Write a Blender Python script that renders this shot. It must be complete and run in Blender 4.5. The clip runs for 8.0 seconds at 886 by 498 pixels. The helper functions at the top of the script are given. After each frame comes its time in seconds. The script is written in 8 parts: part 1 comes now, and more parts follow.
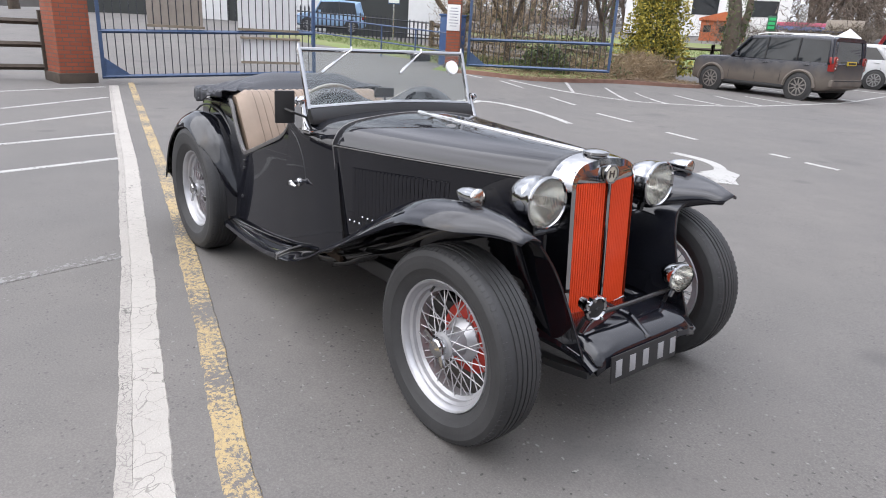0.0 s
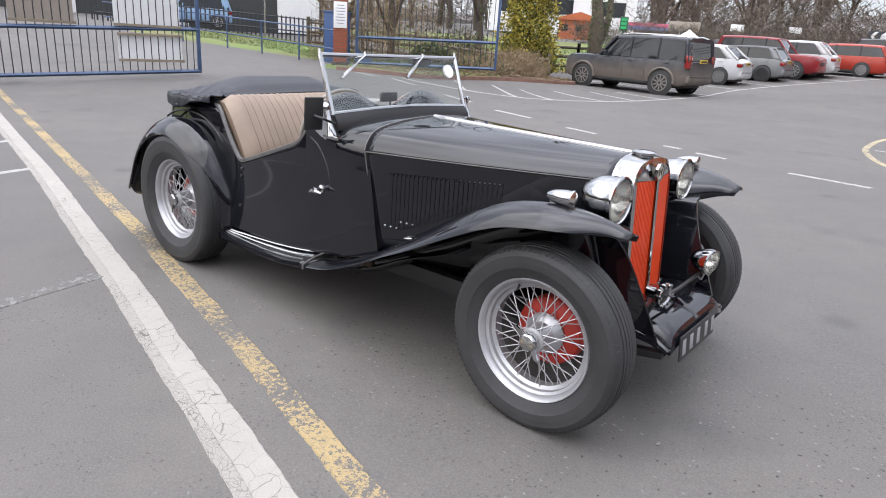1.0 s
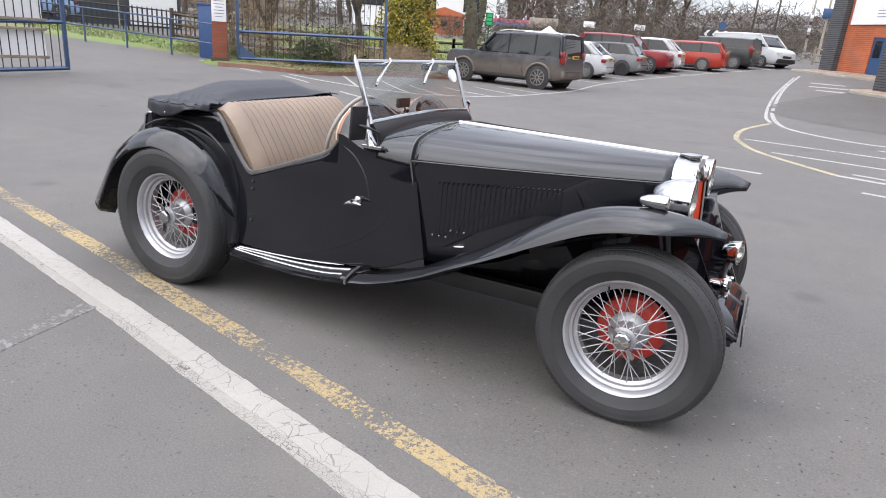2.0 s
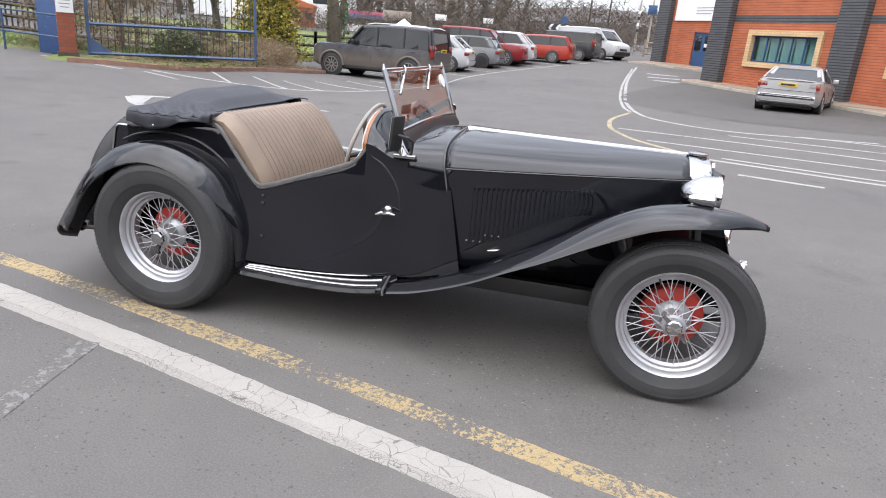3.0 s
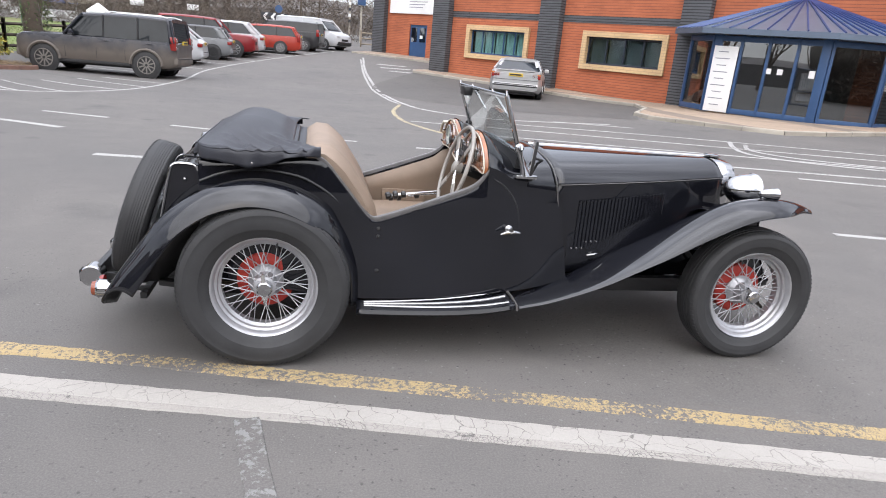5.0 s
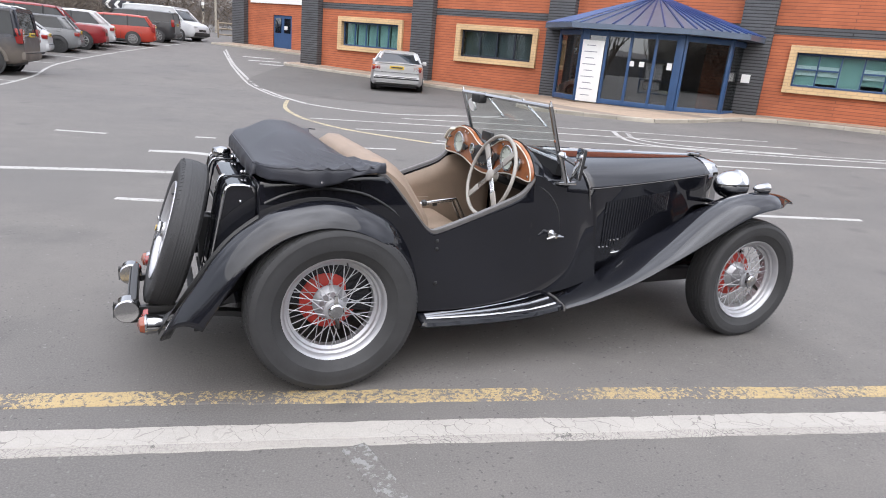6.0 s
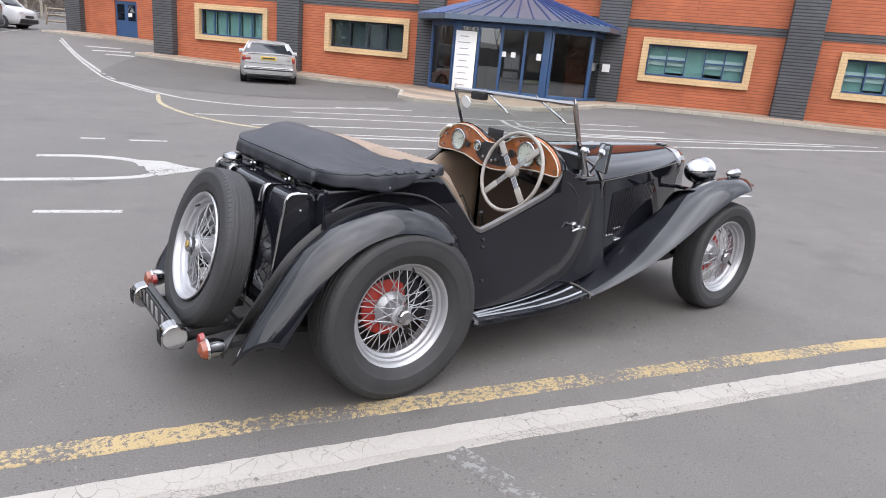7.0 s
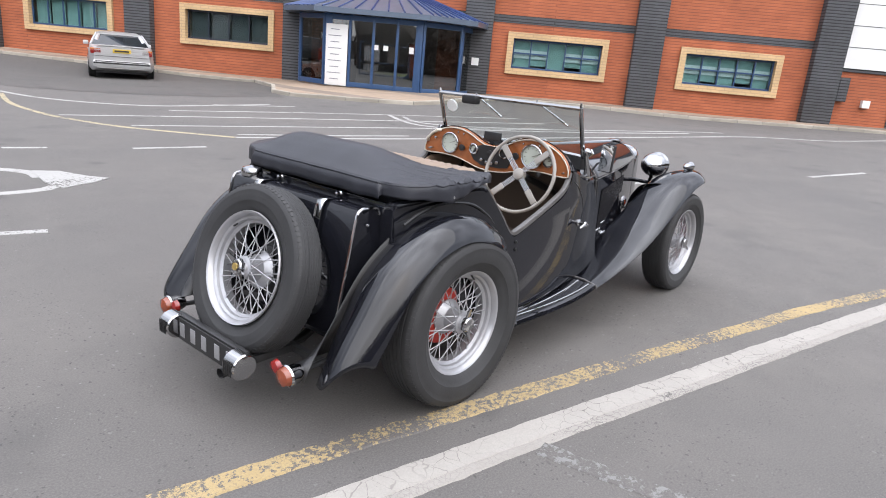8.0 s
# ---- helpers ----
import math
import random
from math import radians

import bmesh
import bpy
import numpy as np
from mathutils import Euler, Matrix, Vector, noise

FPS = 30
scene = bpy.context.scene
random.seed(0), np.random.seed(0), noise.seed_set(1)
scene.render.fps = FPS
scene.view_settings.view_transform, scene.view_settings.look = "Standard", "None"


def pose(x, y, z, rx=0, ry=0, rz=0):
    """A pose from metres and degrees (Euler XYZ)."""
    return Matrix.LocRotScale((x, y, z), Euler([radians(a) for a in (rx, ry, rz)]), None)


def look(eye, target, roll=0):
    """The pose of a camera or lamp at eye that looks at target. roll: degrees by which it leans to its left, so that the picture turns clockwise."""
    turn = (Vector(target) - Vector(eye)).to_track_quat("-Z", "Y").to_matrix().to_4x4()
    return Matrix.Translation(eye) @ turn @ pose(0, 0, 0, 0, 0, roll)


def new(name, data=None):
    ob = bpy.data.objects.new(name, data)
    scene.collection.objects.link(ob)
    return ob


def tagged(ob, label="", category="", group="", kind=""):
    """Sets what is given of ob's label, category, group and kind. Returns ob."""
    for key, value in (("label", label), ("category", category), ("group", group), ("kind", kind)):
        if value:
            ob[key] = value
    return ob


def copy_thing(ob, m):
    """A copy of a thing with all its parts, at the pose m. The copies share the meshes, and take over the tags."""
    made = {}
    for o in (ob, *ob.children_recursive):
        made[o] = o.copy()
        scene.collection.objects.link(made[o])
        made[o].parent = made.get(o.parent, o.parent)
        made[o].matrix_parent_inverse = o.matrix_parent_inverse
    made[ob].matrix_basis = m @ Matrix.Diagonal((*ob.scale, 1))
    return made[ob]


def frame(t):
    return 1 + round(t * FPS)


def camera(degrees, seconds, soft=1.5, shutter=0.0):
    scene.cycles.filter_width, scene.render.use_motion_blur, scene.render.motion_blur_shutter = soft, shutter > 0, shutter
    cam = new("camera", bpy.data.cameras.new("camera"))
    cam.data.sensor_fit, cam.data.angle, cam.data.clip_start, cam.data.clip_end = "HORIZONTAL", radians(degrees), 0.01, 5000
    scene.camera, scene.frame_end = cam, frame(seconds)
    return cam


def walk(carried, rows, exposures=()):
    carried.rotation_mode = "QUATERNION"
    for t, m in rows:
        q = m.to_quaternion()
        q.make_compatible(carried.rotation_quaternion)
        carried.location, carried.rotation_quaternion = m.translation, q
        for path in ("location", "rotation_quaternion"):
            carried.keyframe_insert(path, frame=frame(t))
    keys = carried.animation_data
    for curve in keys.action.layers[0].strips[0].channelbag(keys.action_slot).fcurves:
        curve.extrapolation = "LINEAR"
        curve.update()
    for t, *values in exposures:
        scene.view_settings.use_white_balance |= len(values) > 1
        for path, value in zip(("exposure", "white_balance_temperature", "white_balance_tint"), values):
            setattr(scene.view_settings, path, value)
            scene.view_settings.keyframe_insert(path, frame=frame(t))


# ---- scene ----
# camera and its walk
cam = camera(69.0, 8.0, soft=1.0)
PATH = [
    (0, (2.678, -1.905, 1.34), (1.216, -0.7, 0.7), 3.3),
    (0.5, (2.466, -2.163, 1.327), (1.11, -0.833, 0.701), 3.7),
    (1, (2.221, -2.481, 1.342), (1.036, -0.997, 0.715), 3.9),
    (1.5, (1.886, -2.716, 1.339), (0.86, -1.116, 0.719), 4.2),
    (3, (0.82, -3.223, 1.357), (0.38, -1.368, 0.75), 4.6),
    (3.5, (0.389, -3.337, 1.345), (0.162, -1.44, 0.753), 4.7),
    (4, (-0.054, -3.402, 1.339), (-0.023, -1.49, 0.753), 4.8),
    (4.5, (-0.506, -3.368, 1.359), (-0.291, -1.468, 0.773), 4.8),
    (5, (-1.003, -3.359, 1.377), (-0.597, -1.486, 0.805), 4.9),
    (6.5, (-2.203, -2.926, 1.408), (-1.22, -1.278, 0.841), 4.8),
    (7, (-2.56, -2.714, 1.381), (-1.4, -1.184, 0.82), 4.8),
    (7.5, (-2.882, -2.462, 1.386), (-1.557, -1.07, 0.833), 4.9),
    (8, (-3.177, -2.189, 1.39), (-1.704, -0.954, 0.84), 4.8),
]
walk(cam, [(t, look(eye, target, roll)) for t, eye, target, roll in PATH])

# overcast daylight: a cloud layer that thins overhead, over the clear-sky model
world = bpy.data.worlds.new("overcast_sky")
scene.world = world
world.use_nodes = True
wn, wl = world.node_tree.nodes, world.node_tree.links
sky = wn.new("ShaderNodeTexSky")
sky.sky_type, sky.sun_disc = "NISHITA", False
sky.sun_elevation, sky.sun_rotation, sky.air_density, sky.dust_density = radians(38), radians(200), 1.0, 2.0
way = wn.new("ShaderNodeTexCoord")
split = wn.new("ShaderNodeSeparateXYZ")
wl.new(way.outputs["Generated"], split.inputs[0])
lift = wn.new("ShaderNodeMapRange")
for key, value in zip(("From Min", "From Max", "To Min", "To Max"), (0.0, 1.0, 2.4, 9.9)):
    lift.inputs[key].default_value = value
steep = wn.new("ShaderNodeMath")
steep.operation, steep.inputs[1].default_value = "POWER", 2.5
steep.use_clamp = True
wl.new(split.outputs[2], steep.inputs[0])
wl.new(steep.outputs[0], lift.inputs["Value"])
clouds = wn.new("ShaderNodeTexNoise")
clouds.inputs["Scale"].default_value, clouds.inputs["Detail"].default_value = 2.4, 5.0
wl.new(way.outputs["Generated"], clouds.inputs["Vector"])
puff = wn.new("ShaderNodeMapRange")
for key, value in zip(("From Min", "From Max", "To Min", "To Max"), (0.3, 0.7, 0.50, 1.50)):
    puff.inputs[key].default_value = value
wl.new(clouds.outputs["Fac"], puff.inputs["Value"])
layer = wn.new("ShaderNodeMath")
layer.operation = "MULTIPLY"
wl.new(lift.outputs["Result"], layer.inputs[0])
wl.new(puff.outputs["Result"], layer.inputs[1])
tone = wn.new("ShaderNodeMix")
tone.data_type, tone.blend_type = "RGBA", "MULTIPLY"
tone.inputs["Factor"].default_value = 1.0
tone.inputs[6].default_value = (0.955, 0.98, 1.09, 1)
wl.new(layer.outputs[0], tone.inputs[7])
cover = wn.new("ShaderNodeMix")
cover.data_type = "RGBA"
cover.inputs["Factor"].default_value = 0.88
wl.new(sky.outputs[0], cover.inputs[6])
wl.new(tone.outputs[2], cover.inputs[7])
wl.new(cover.outputs[2], wn["Background"].inputs[0])
wn["Background"].inputs[1].default_value = 0.15
sun = new("sun", bpy.data.lights.new("sun", "SUN"))
sun.data.energy, sun.data.angle, sun.data.color = 0.8, radians(95), (1.0, 0.97, 0.94)
sun.matrix_world = look((-6, -16, 22), (0, 0, 0))
scene.view_settings.exposure = 1.57

# ---------------------------------------------------------------- mesh helpers
class Geo:
    """A growing list of vertices and faces."""
    def __init__(self):
        self.v, self.f = [], []

    def add(self, v, f, m=None):
        n = len(self.v)
        self.v += [tuple(m @ Vector(p)) for p in v] if m else [tuple(p) for p in v]
        self.f += [[i + n for i in q] for q in f]
        return self

    def box(self, x, y, z, sx, sy, sz, bev=0.0, m=None):
        bm = bmesh.new()
        bmesh.ops.create_cube(bm, size=1, matrix=Matrix.Translation((x, y, z)) @ Matrix.Diagonal((sx, sy, sz, 1)))
        if bev:
            bmesh.ops.bevel(bm, geom=bm.edges[:], offset=bev, segments=2, affect="EDGES", profile=0.6)
        bm.verts.index_update()
        self.add([v.co for v in bm.verts], [[v.index for v in f.verts] for f in bm.faces], m)
        bm.free()
        return self

    def grid(self, rows, closed=False, caps=False):
        """Quads between rows of equally many points."""
        n, w = len(self.v), len(rows[0])
        for r in rows:
            self.v += [tuple(p) for p in r]
        for i in range(len(rows) - 1):
            for j in range(w if closed else w - 1):
                k = (j + 1) % w
                self.f.append([n + i * w + j, n + i * w + k, n + (i + 1) * w + k, n + (i + 1) * w + j])
        if caps:
            self.f.append([n + j for j in range(w)][::-1])
            self.f.append([n + (len(rows) - 1) * w + j for j in range(w)])
        return self

    def lathe(self, prof, m=None, seg=32, arc=2 * math.pi):
        """prof: (distance along the axis x, radius)."""
        rows = []
        full = abs(arc - 2 * math.pi) < 1e-6
        for a, r in prof:
            rows.append([(a, r * math.cos(arc * k / seg), r * math.sin(arc * k / seg)) for k in range(seg if full else seg + 1)])
        if m:
            rows = [[m @ Vector(p) for p in r] for r in rows]
        return self.grid(rows, closed=full)

    def tube(self, pts, r, seg=8, closed=False, caps=True):
        pts = [Vector(p) for p in pts]
        rows, n = [], len(pts)
        up = None
        for i, p in enumerate(pts):
            d = (pts[(i + 1) % n] - pts[i - 1]) if closed else (pts[min(i + 1, n - 1)] - pts[max(i - 1, 0)])
            d.normalize()
            if up is None:
                up = Vector((0, 0, 1)) if abs(d.z) < 0.9 else Vector((1, 0, 0))
            a = d.cross(up).normalized()
            up = a.cross(d).normalized()
            rr = r[i] if isinstance(r, (list, tuple)) else r
            rows.append([p + rr * (math.cos(t) * a + math.sin(t) * up) for t in (2 * math.pi * k / seg for k in range(seg))])
        if closed:
            rows.append(rows[0])
        return self.grid(rows, closed=True, caps=caps and not closed)

    def prism(self, poly, lo, hi, m=None):
        """A polygon in x and z, pushed out along y from lo to hi."""
        n = len(poly)
        v = [(x, lo, z) for x, z in poly] + [(x, hi, z) for x, z in poly]
        f = [list(range(n)), list(range(2 * n - 1, n - 1, -1))] + [[i, i + n, (i + 1) % n + n, (i + 1) % n] for i in range(n)]
        return self.add(v, f, m)

    def slab(self, poly, z0, z1, m=None):
        """A polygon in x and y between two heights."""
        n = len(poly)
        v = [(x, y, z0) for x, y in poly] + [(x, y, z1) for x, y in poly]
        f = [list(range(n - 1, -1, -1)), list(range(n, 2 * n))] + [[i, (i + 1) % n, (i + 1) % n + n, i + n] for i in range(n)]
        return self.add(v, f, m)

    def data(self, name, smooth=35):
        me = bpy.data.meshes.new(name)
        me.from_pydata(self.v, [], self.f)
        bm = bmesh.new()
        bm.from_mesh(me)
        bmesh.ops.recalc_face_normals(bm, faces=bm.faces[:])
        bm.to_mesh(me)
        bm.free()
        if smooth:
            me.shade_smooth()
            me.set_sharp_from_angle(angle=radians(smooth))
        return me


def part(name, geo, mat, parent=None, label="", m=None, smooth=35, kind="", thick=0.0, subd=0):
    """Links a Geo (or shared mesh data) as one mesh object, under its thing."""
    me = geo if isinstance(geo, bpy.types.Mesh) else geo.data(name, smooth)
    if mat and not me.materials:
        me.materials.append(mat)
    ob = new(name, me)
    if parent:
        ob.parent = parent
    if m is not None:
        ob.matrix_basis = m
    if thick:
        mod = ob.modifiers.new("thickness", "SOLIDIFY")
        mod.thickness, mod.offset = thick, 0.0
    if subd:
        mod = ob.modifiers.new("smooth", "SUBSURF")
        mod.levels = mod.render_levels = subd
    return tagged(ob, label=label, kind=kind)


def thing(name, label, category, m=None, group="", kind=""):
    ob = new(name)
    ob.empty_display_size = 0.2
    if m is not None:
        ob.matrix_basis = m
    return tagged(ob, label, category, group, kind)


def lerp(a, b, t):
    return a + (b - a) * t


def curve_at(x, pts):
    """Smooth value at x through points (x, value), in rising x."""
    xs, ys = [p[0] for p in pts], [p[1] for p in pts]
    if x <= xs[0]:
        return ys[0]
    if x >= xs[-1]:
        return ys[-1]
    i = max(k for k in range(len(xs) - 1) if xs[k] <= x)
    def slope(k):
        if k == 0:
            return (ys[1] - ys[0]) / (xs[1] - xs[0])
        if k == len(xs) - 1:
            return (ys[-1] - ys[-2]) / (xs[-1] - xs[-2])
        return (ys[k + 1] - ys[k - 1]) / (xs[k + 1] - xs[k - 1])
    h = xs[i + 1] - xs[i]
    t = (x - xs[i]) / h
    a, b, m0, m1 = ys[i], ys[i + 1], slope(i) * h, slope(i + 1) * h
    return (2 * t**3 - 3 * t**2 + 1) * a + (t**3 - 2 * t**2 + t) * m0 + (-2 * t**3 + 3 * t**2) * b + (t**3 - t**2) * m1


def polyline(pts, n):
    """n points along a smooth curve through the given ones (spread by length)."""
    d = [0.0]
    for a, b in zip(pts, pts[1:]):
        d.append(d[-1] + math.dist(a, b))
    out = []
    for k in range(n):
        s = d[-1] * k / (n - 1)
        out.append(tuple(curve_at(s, list(zip(d, [p[c] for p in pts]))) for c in range(len(pts[0]))))
    return out


# ---------------------------------------------------------------- materials
def material(name, color, rough=0.6, metal=0.0, vary=0.0, scale=8.0, bump=0.0, fine=60.0, dark=None, coat=0.0, spec=0.5, rand=0.0, rvary=0.0, dirt=None, dirt_scale=2.0, dirt_amount=0.0):
    """A surface with variation at two scales: broad (scale) and grain (fine), both in cycles a metre."""
    m = bpy.data.materials.new(name)
    m.use_nodes = True
    n, l = m.node_tree.nodes, m.node_tree.links
    b = n["Principled BSDF"]
    b.inputs["Roughness"].default_value, b.inputs["Metallic"].default_value = rough, metal
    b.inputs["Coat Weight"].default_value, b.inputs["Coat Roughness"].default_value = coat, 0.04
    b.inputs["Specular IOR Level"].default_value = spec
    b.inputs["Base Color"].default_value = (*color, 1)
    co = n.new("ShaderNodeTexCoord").outputs["Object"]
    def noise_tex(s, detail=4.0, r=0.55):
        t = n.new("ShaderNodeTexNoise")
        t.inputs["Scale"].default_value, t.inputs["Detail"].default_value, t.inputs["Roughness"].default_value = s, detail, r
        l.new(co, t.inputs["Vector"])
        return t.outputs["Fac"]
    col = None
    def mix(fac, a, c, mode="MIX"):
        x = n.new("ShaderNodeMix")
        x.data_type, x.blend_type = "RGBA", mode
        if isinstance(fac, float):
            x.inputs["Factor"].default_value = fac
        else:
            l.new(fac, x.inputs["Factor"])
        for v, s in ((a, x.inputs[6]), (c, x.inputs[7])):
            if isinstance(v, tuple):
                s.default_value = (*v, 1)
            else:
                l.new(v, s)
        return x.outputs[2]
    def ramp(v, lo, hi, a=0.0, c=1.0):
        r = n.new("ShaderNodeMapRange")
        r.inputs["From Min"].default_value, r.inputs["From Max"].default_value = lo, hi
        r.inputs["To Min"].default_value, r.inputs["To Max"].default_value = a, c
        l.new(v, r.inputs["Value"])
        return r.outputs["Result"]
    if vary:
        d = dark or tuple(c * (1 - vary) for c in color)
        lite = tuple(min(1, c * (1 + 0.6 * vary)) for c in color)
        col = mix(ramp(noise_tex(scale), 0.3, 0.7), d, lite)
        col = mix(ramp(noise_tex(fine, 2.0), 0.25, 0.75), mix(0.25, col, d), col)
    if rand:
        info = n.new("ShaderNodeObjectInfo")
        hs = n.new("ShaderNodeHueSaturation")
        l.new(ramp(info.outputs["Random"], 0, 1, 1 - rand, 1 + rand), hs.inputs["Value"])
        if col is None:
            hs.inputs["Color"].default_value = (*color, 1)
        else:
            l.new(col, hs.inputs["Color"])
        col = hs.outputs[0]
    if dirt:
        col = mix(ramp(noise_tex(dirt_scale, 6.0, 0.65), 0.62 - 0.3 * dirt_amount, 0.75, 0.0, 0.9), col if col is not None else color, dirt)
    if col is not None:
        l.new(col, b.inputs["Base Color"])
    if rvary:
        l.new(ramp(noise_tex(scale * 1.7, 5.0), 0.3, 0.7, rough - rvary, rough + rvary), b.inputs["Roughness"])
    if bump:
        bp = n.new("ShaderNodeBump")
        bp.inputs["Strength"].default_value, bp.inputs["Distance"].default_value = min(1.0, bump), 0.004
        l.new(noise_tex(fine), bp.inputs["Height"])
        l.new(bp.outputs["Normal"], b.inputs["Normal"])
    m["kit"] = 1
    return m


def asphalt_material(name, base=0.105, stone=True, paint=None, wear=0.0, crack=True, flake=26.0, uneven=0.42, veins=11.0):
    """Worn asphalt; with paint, a coat of road paint over it that has flaked off in places."""
    m = bpy.data.materials.new(name)
    m.use_nodes = True
    n, l = m.node_tree.nodes, m.node_tree.links
    b = n["Principled BSDF"]
    co = n.new("ShaderNodeTexCoord").outputs["Object"]
    def tex(kind, s, **kw):
        t = n.new(kind)
        t.inputs["Scale"].default_value = s
        for k, v in kw.items():
            t.inputs[k].default_value = v
        l.new(co, t.inputs["Vector"])
        return t
    def rng(v, lo, hi, a=0.0, c=1.0):
        r = n.new("ShaderNodeMapRange")
        for k, x in zip(("From Min", "From Max", "To Min", "To Max"), (lo, hi, a, c)):
            r.inputs[k].default_value = x
        l.new(v, r.inputs["Value"])
        return r.outputs["Result"]
    def mix(fac, a, c, mode="MIX"):
        x = n.new("ShaderNodeMix")
        x.data_type, x.blend_type = "RGBA", mode
        if isinstance(fac, float):
            x.inputs["Factor"].default_value = fac
        else:
            l.new(fac, x.inputs["Factor"])
        for v, s in ((a, x.inputs[6]), (c, x.inputs[7])):
            if isinstance(v, tuple):
                s.default_value = (*v, 1)
            else:
                l.new(v, s)
        return x.outputs[2]
    def mul(a, c):
        x = n.new("ShaderNodeMath")
        x.operation = "MULTIPLY"
        for v, s in ((a, x.inputs[0]), (c, x.inputs[1])):
            if isinstance(v, float):
                s.default_value = v
            else:
                l.new(v, s)
        return x.outputs[0]
    k = base
    broad = tex("ShaderNodeTexNoise", 0.35, Detail=5.0, Roughness=0.6).outputs["Fac"]
    mid = tex("ShaderNodeTexNoise", 2.5, Detail=6.0, Roughness=0.65).outputs["Fac"]
    grain = tex("ShaderNodeTexNoise", 130.0, Detail=3.0, Roughness=0.7).outputs["Fac"]
    col = mix(rng(broad, 0.35, 0.65), (k * 0.90, k * 0.85, k * 0.82), (k * 1.23, k * 1.13, k * 1.05))
    col = mix(rng(mid, 0.3, 0.7, 0.0, 0.62), col, (k * 0.77, k * 0.73, k * 0.69))
    col = mix(rng(grain, 0.42, 0.62, 0.0, 0.45), col, (k * 1.60, k * 1.50, k * 1.40))
    pits = tex("ShaderNodeTexVoronoi", 75.0)
    if stone:
        fleck = rng(pits.outputs["Distance"], 0.10, 0.04)
        col = mix(mul(fleck, rng(mid, 0.5, 0.62)), col, (k * 3.6, k * 3.5, k * 3.3))
        dark = rng(tex("ShaderNodeTexNoise", 42.0, Detail=3.0).outputs["Fac"], 0.36, 0.27, 0.0, 0.35)
        col = mix(dark, col, (k * 0.5, k * 0.5, k * 0.5))
    stain = rng(tex("ShaderNodeTexNoise", 0.9, Detail=4.0, Roughness=0.5).outputs["Fac"], 0.60, 0.74, 0.0, 0.5)
    col = mix(stain, col, (k * 0.55, k * 0.54, k * 0.53))
    if stone and not paint:
        # small pits, a few round drips
        bent = n.new("ShaderNodeVectorMath")
        bent.operation = "MULTIPLY_ADD"
        l.new(tex("ShaderNodeTexNoise", 30.0, Detail=2.0).outputs["Color"], bent.inputs[0])
        bent.inputs[1].default_value = (0.03, 0.03, 0.0)
        l.new(co, bent.inputs[2])
        def cells(s):
            v = n.new("ShaderNodeTexVoronoi")
            v.voronoi_dimensions = "2D"
            v.inputs["Scale"].default_value = s
            l.new(bent.outputs[0], v.inputs["Vector"])
            return v.outputs["Distance"]
        gate = rng(tex("ShaderNodeTexNoise", 4.0, Detail=4.0).outputs["Fac"], 0.50, 0.60, 0.0, 0.6)
        col = mix(mul(rng(cells(24.0), 0.13, 0.07), gate), col, (k * 0.40, k * 0.39, k * 0.39))
        col = mix(rng(cells(0.45), 0.055, 0.02, 0.0, 0.40), col, (k * 0.5, k * 0.49, k * 0.48))
        # loose chippings: single pale and dark stones that stand proud
        chips = n.new("ShaderNodeTexVoronoi")
        chips.voronoi_dimensions = "2D"
        chips.inputs["Scale"].default_value = 30.0
        l.new(bent.outputs[0], chips.inputs["Vector"])
        pick = n.new("ShaderNodeSeparateColor")
        l.new(chips.outputs["Color"], pick.inputs[0])
        crowd = rng(tex("ShaderNodeTexNoise", 0.8, Detail=3.0).outputs["Fac"], 0.40, 0.62, 0.15, 1.0)
        disc = mul(rng(chips.outputs["Distance"], 0.20, 0.10), crowd)
        pale, deep = mul(disc, rng(pick.outputs[0], 0.91, 0.94)), mul(disc, rng(pick.outputs[0], 0.11, 0.07))
        col = mix(pale, col, (k * 1.8, k * 1.75, k * 1.68))
        col = mix(deep, col, (k * 0.42, k * 0.40, k * 0.39))
    rough = 0.82
    height = grain
    if stone and not paint:
        stand_up = n.new("ShaderNodeMath")
        stand_up.operation = "MULTIPLY_ADD"
        l.new(pale, stand_up.inputs[0])
        stand_up.inputs[1].default_value = 1.6
        l.new(rng(grain, 0.0, 1.0, 0.0, 0.55), stand_up.inputs[2])
        height = stand_up.outputs[0]
    if paint:
        worn = tex("ShaderNodeTexNoise", flake, Detail=7.0, Roughness=0.75).outputs["Fac"]
        patch = tex("ShaderNodeTexNoise", 1.6, Detail=3.0).outputs["Fac"]
        add = n.new("ShaderNodeMath")
        add.operation = "MULTIPLY_ADD"
        l.new(patch, add.inputs[0])
        add.inputs[1].default_value = uneven
        l.new(worn, add.inputs[2])
        mean = 0.48 + uneven * 0.5
        keep = rng(add.outputs[0], mean - 0.3 * (1 - wear), mean + 0.04 - 0.3 * (1 - wear))
        if crack:
            wob = n.new("ShaderNodeVectorMath")
            wob.operation = "MULTIPLY_ADD"
            l.new(tex("ShaderNodeTexNoise", 6.0, Detail=3.0).outputs["Color"], wob.inputs[0])
            wob.inputs[1].default_value = (0.16, 0.16, 0.0)
            l.new(co, wob.inputs[2])
            vor = n.new("ShaderNodeTexVoronoi")
            vor.feature = "DISTANCE_TO_EDGE"
            vor.inputs["Scale"].default_value = veins
            l.new(wob.outputs[0], vor.inputs["Vector"])
            gap = rng(tex("ShaderNodeTexNoise", 2.2, Detail=3.0).outputs["Fac"], 0.40, 0.58, 0.9, 0.12)
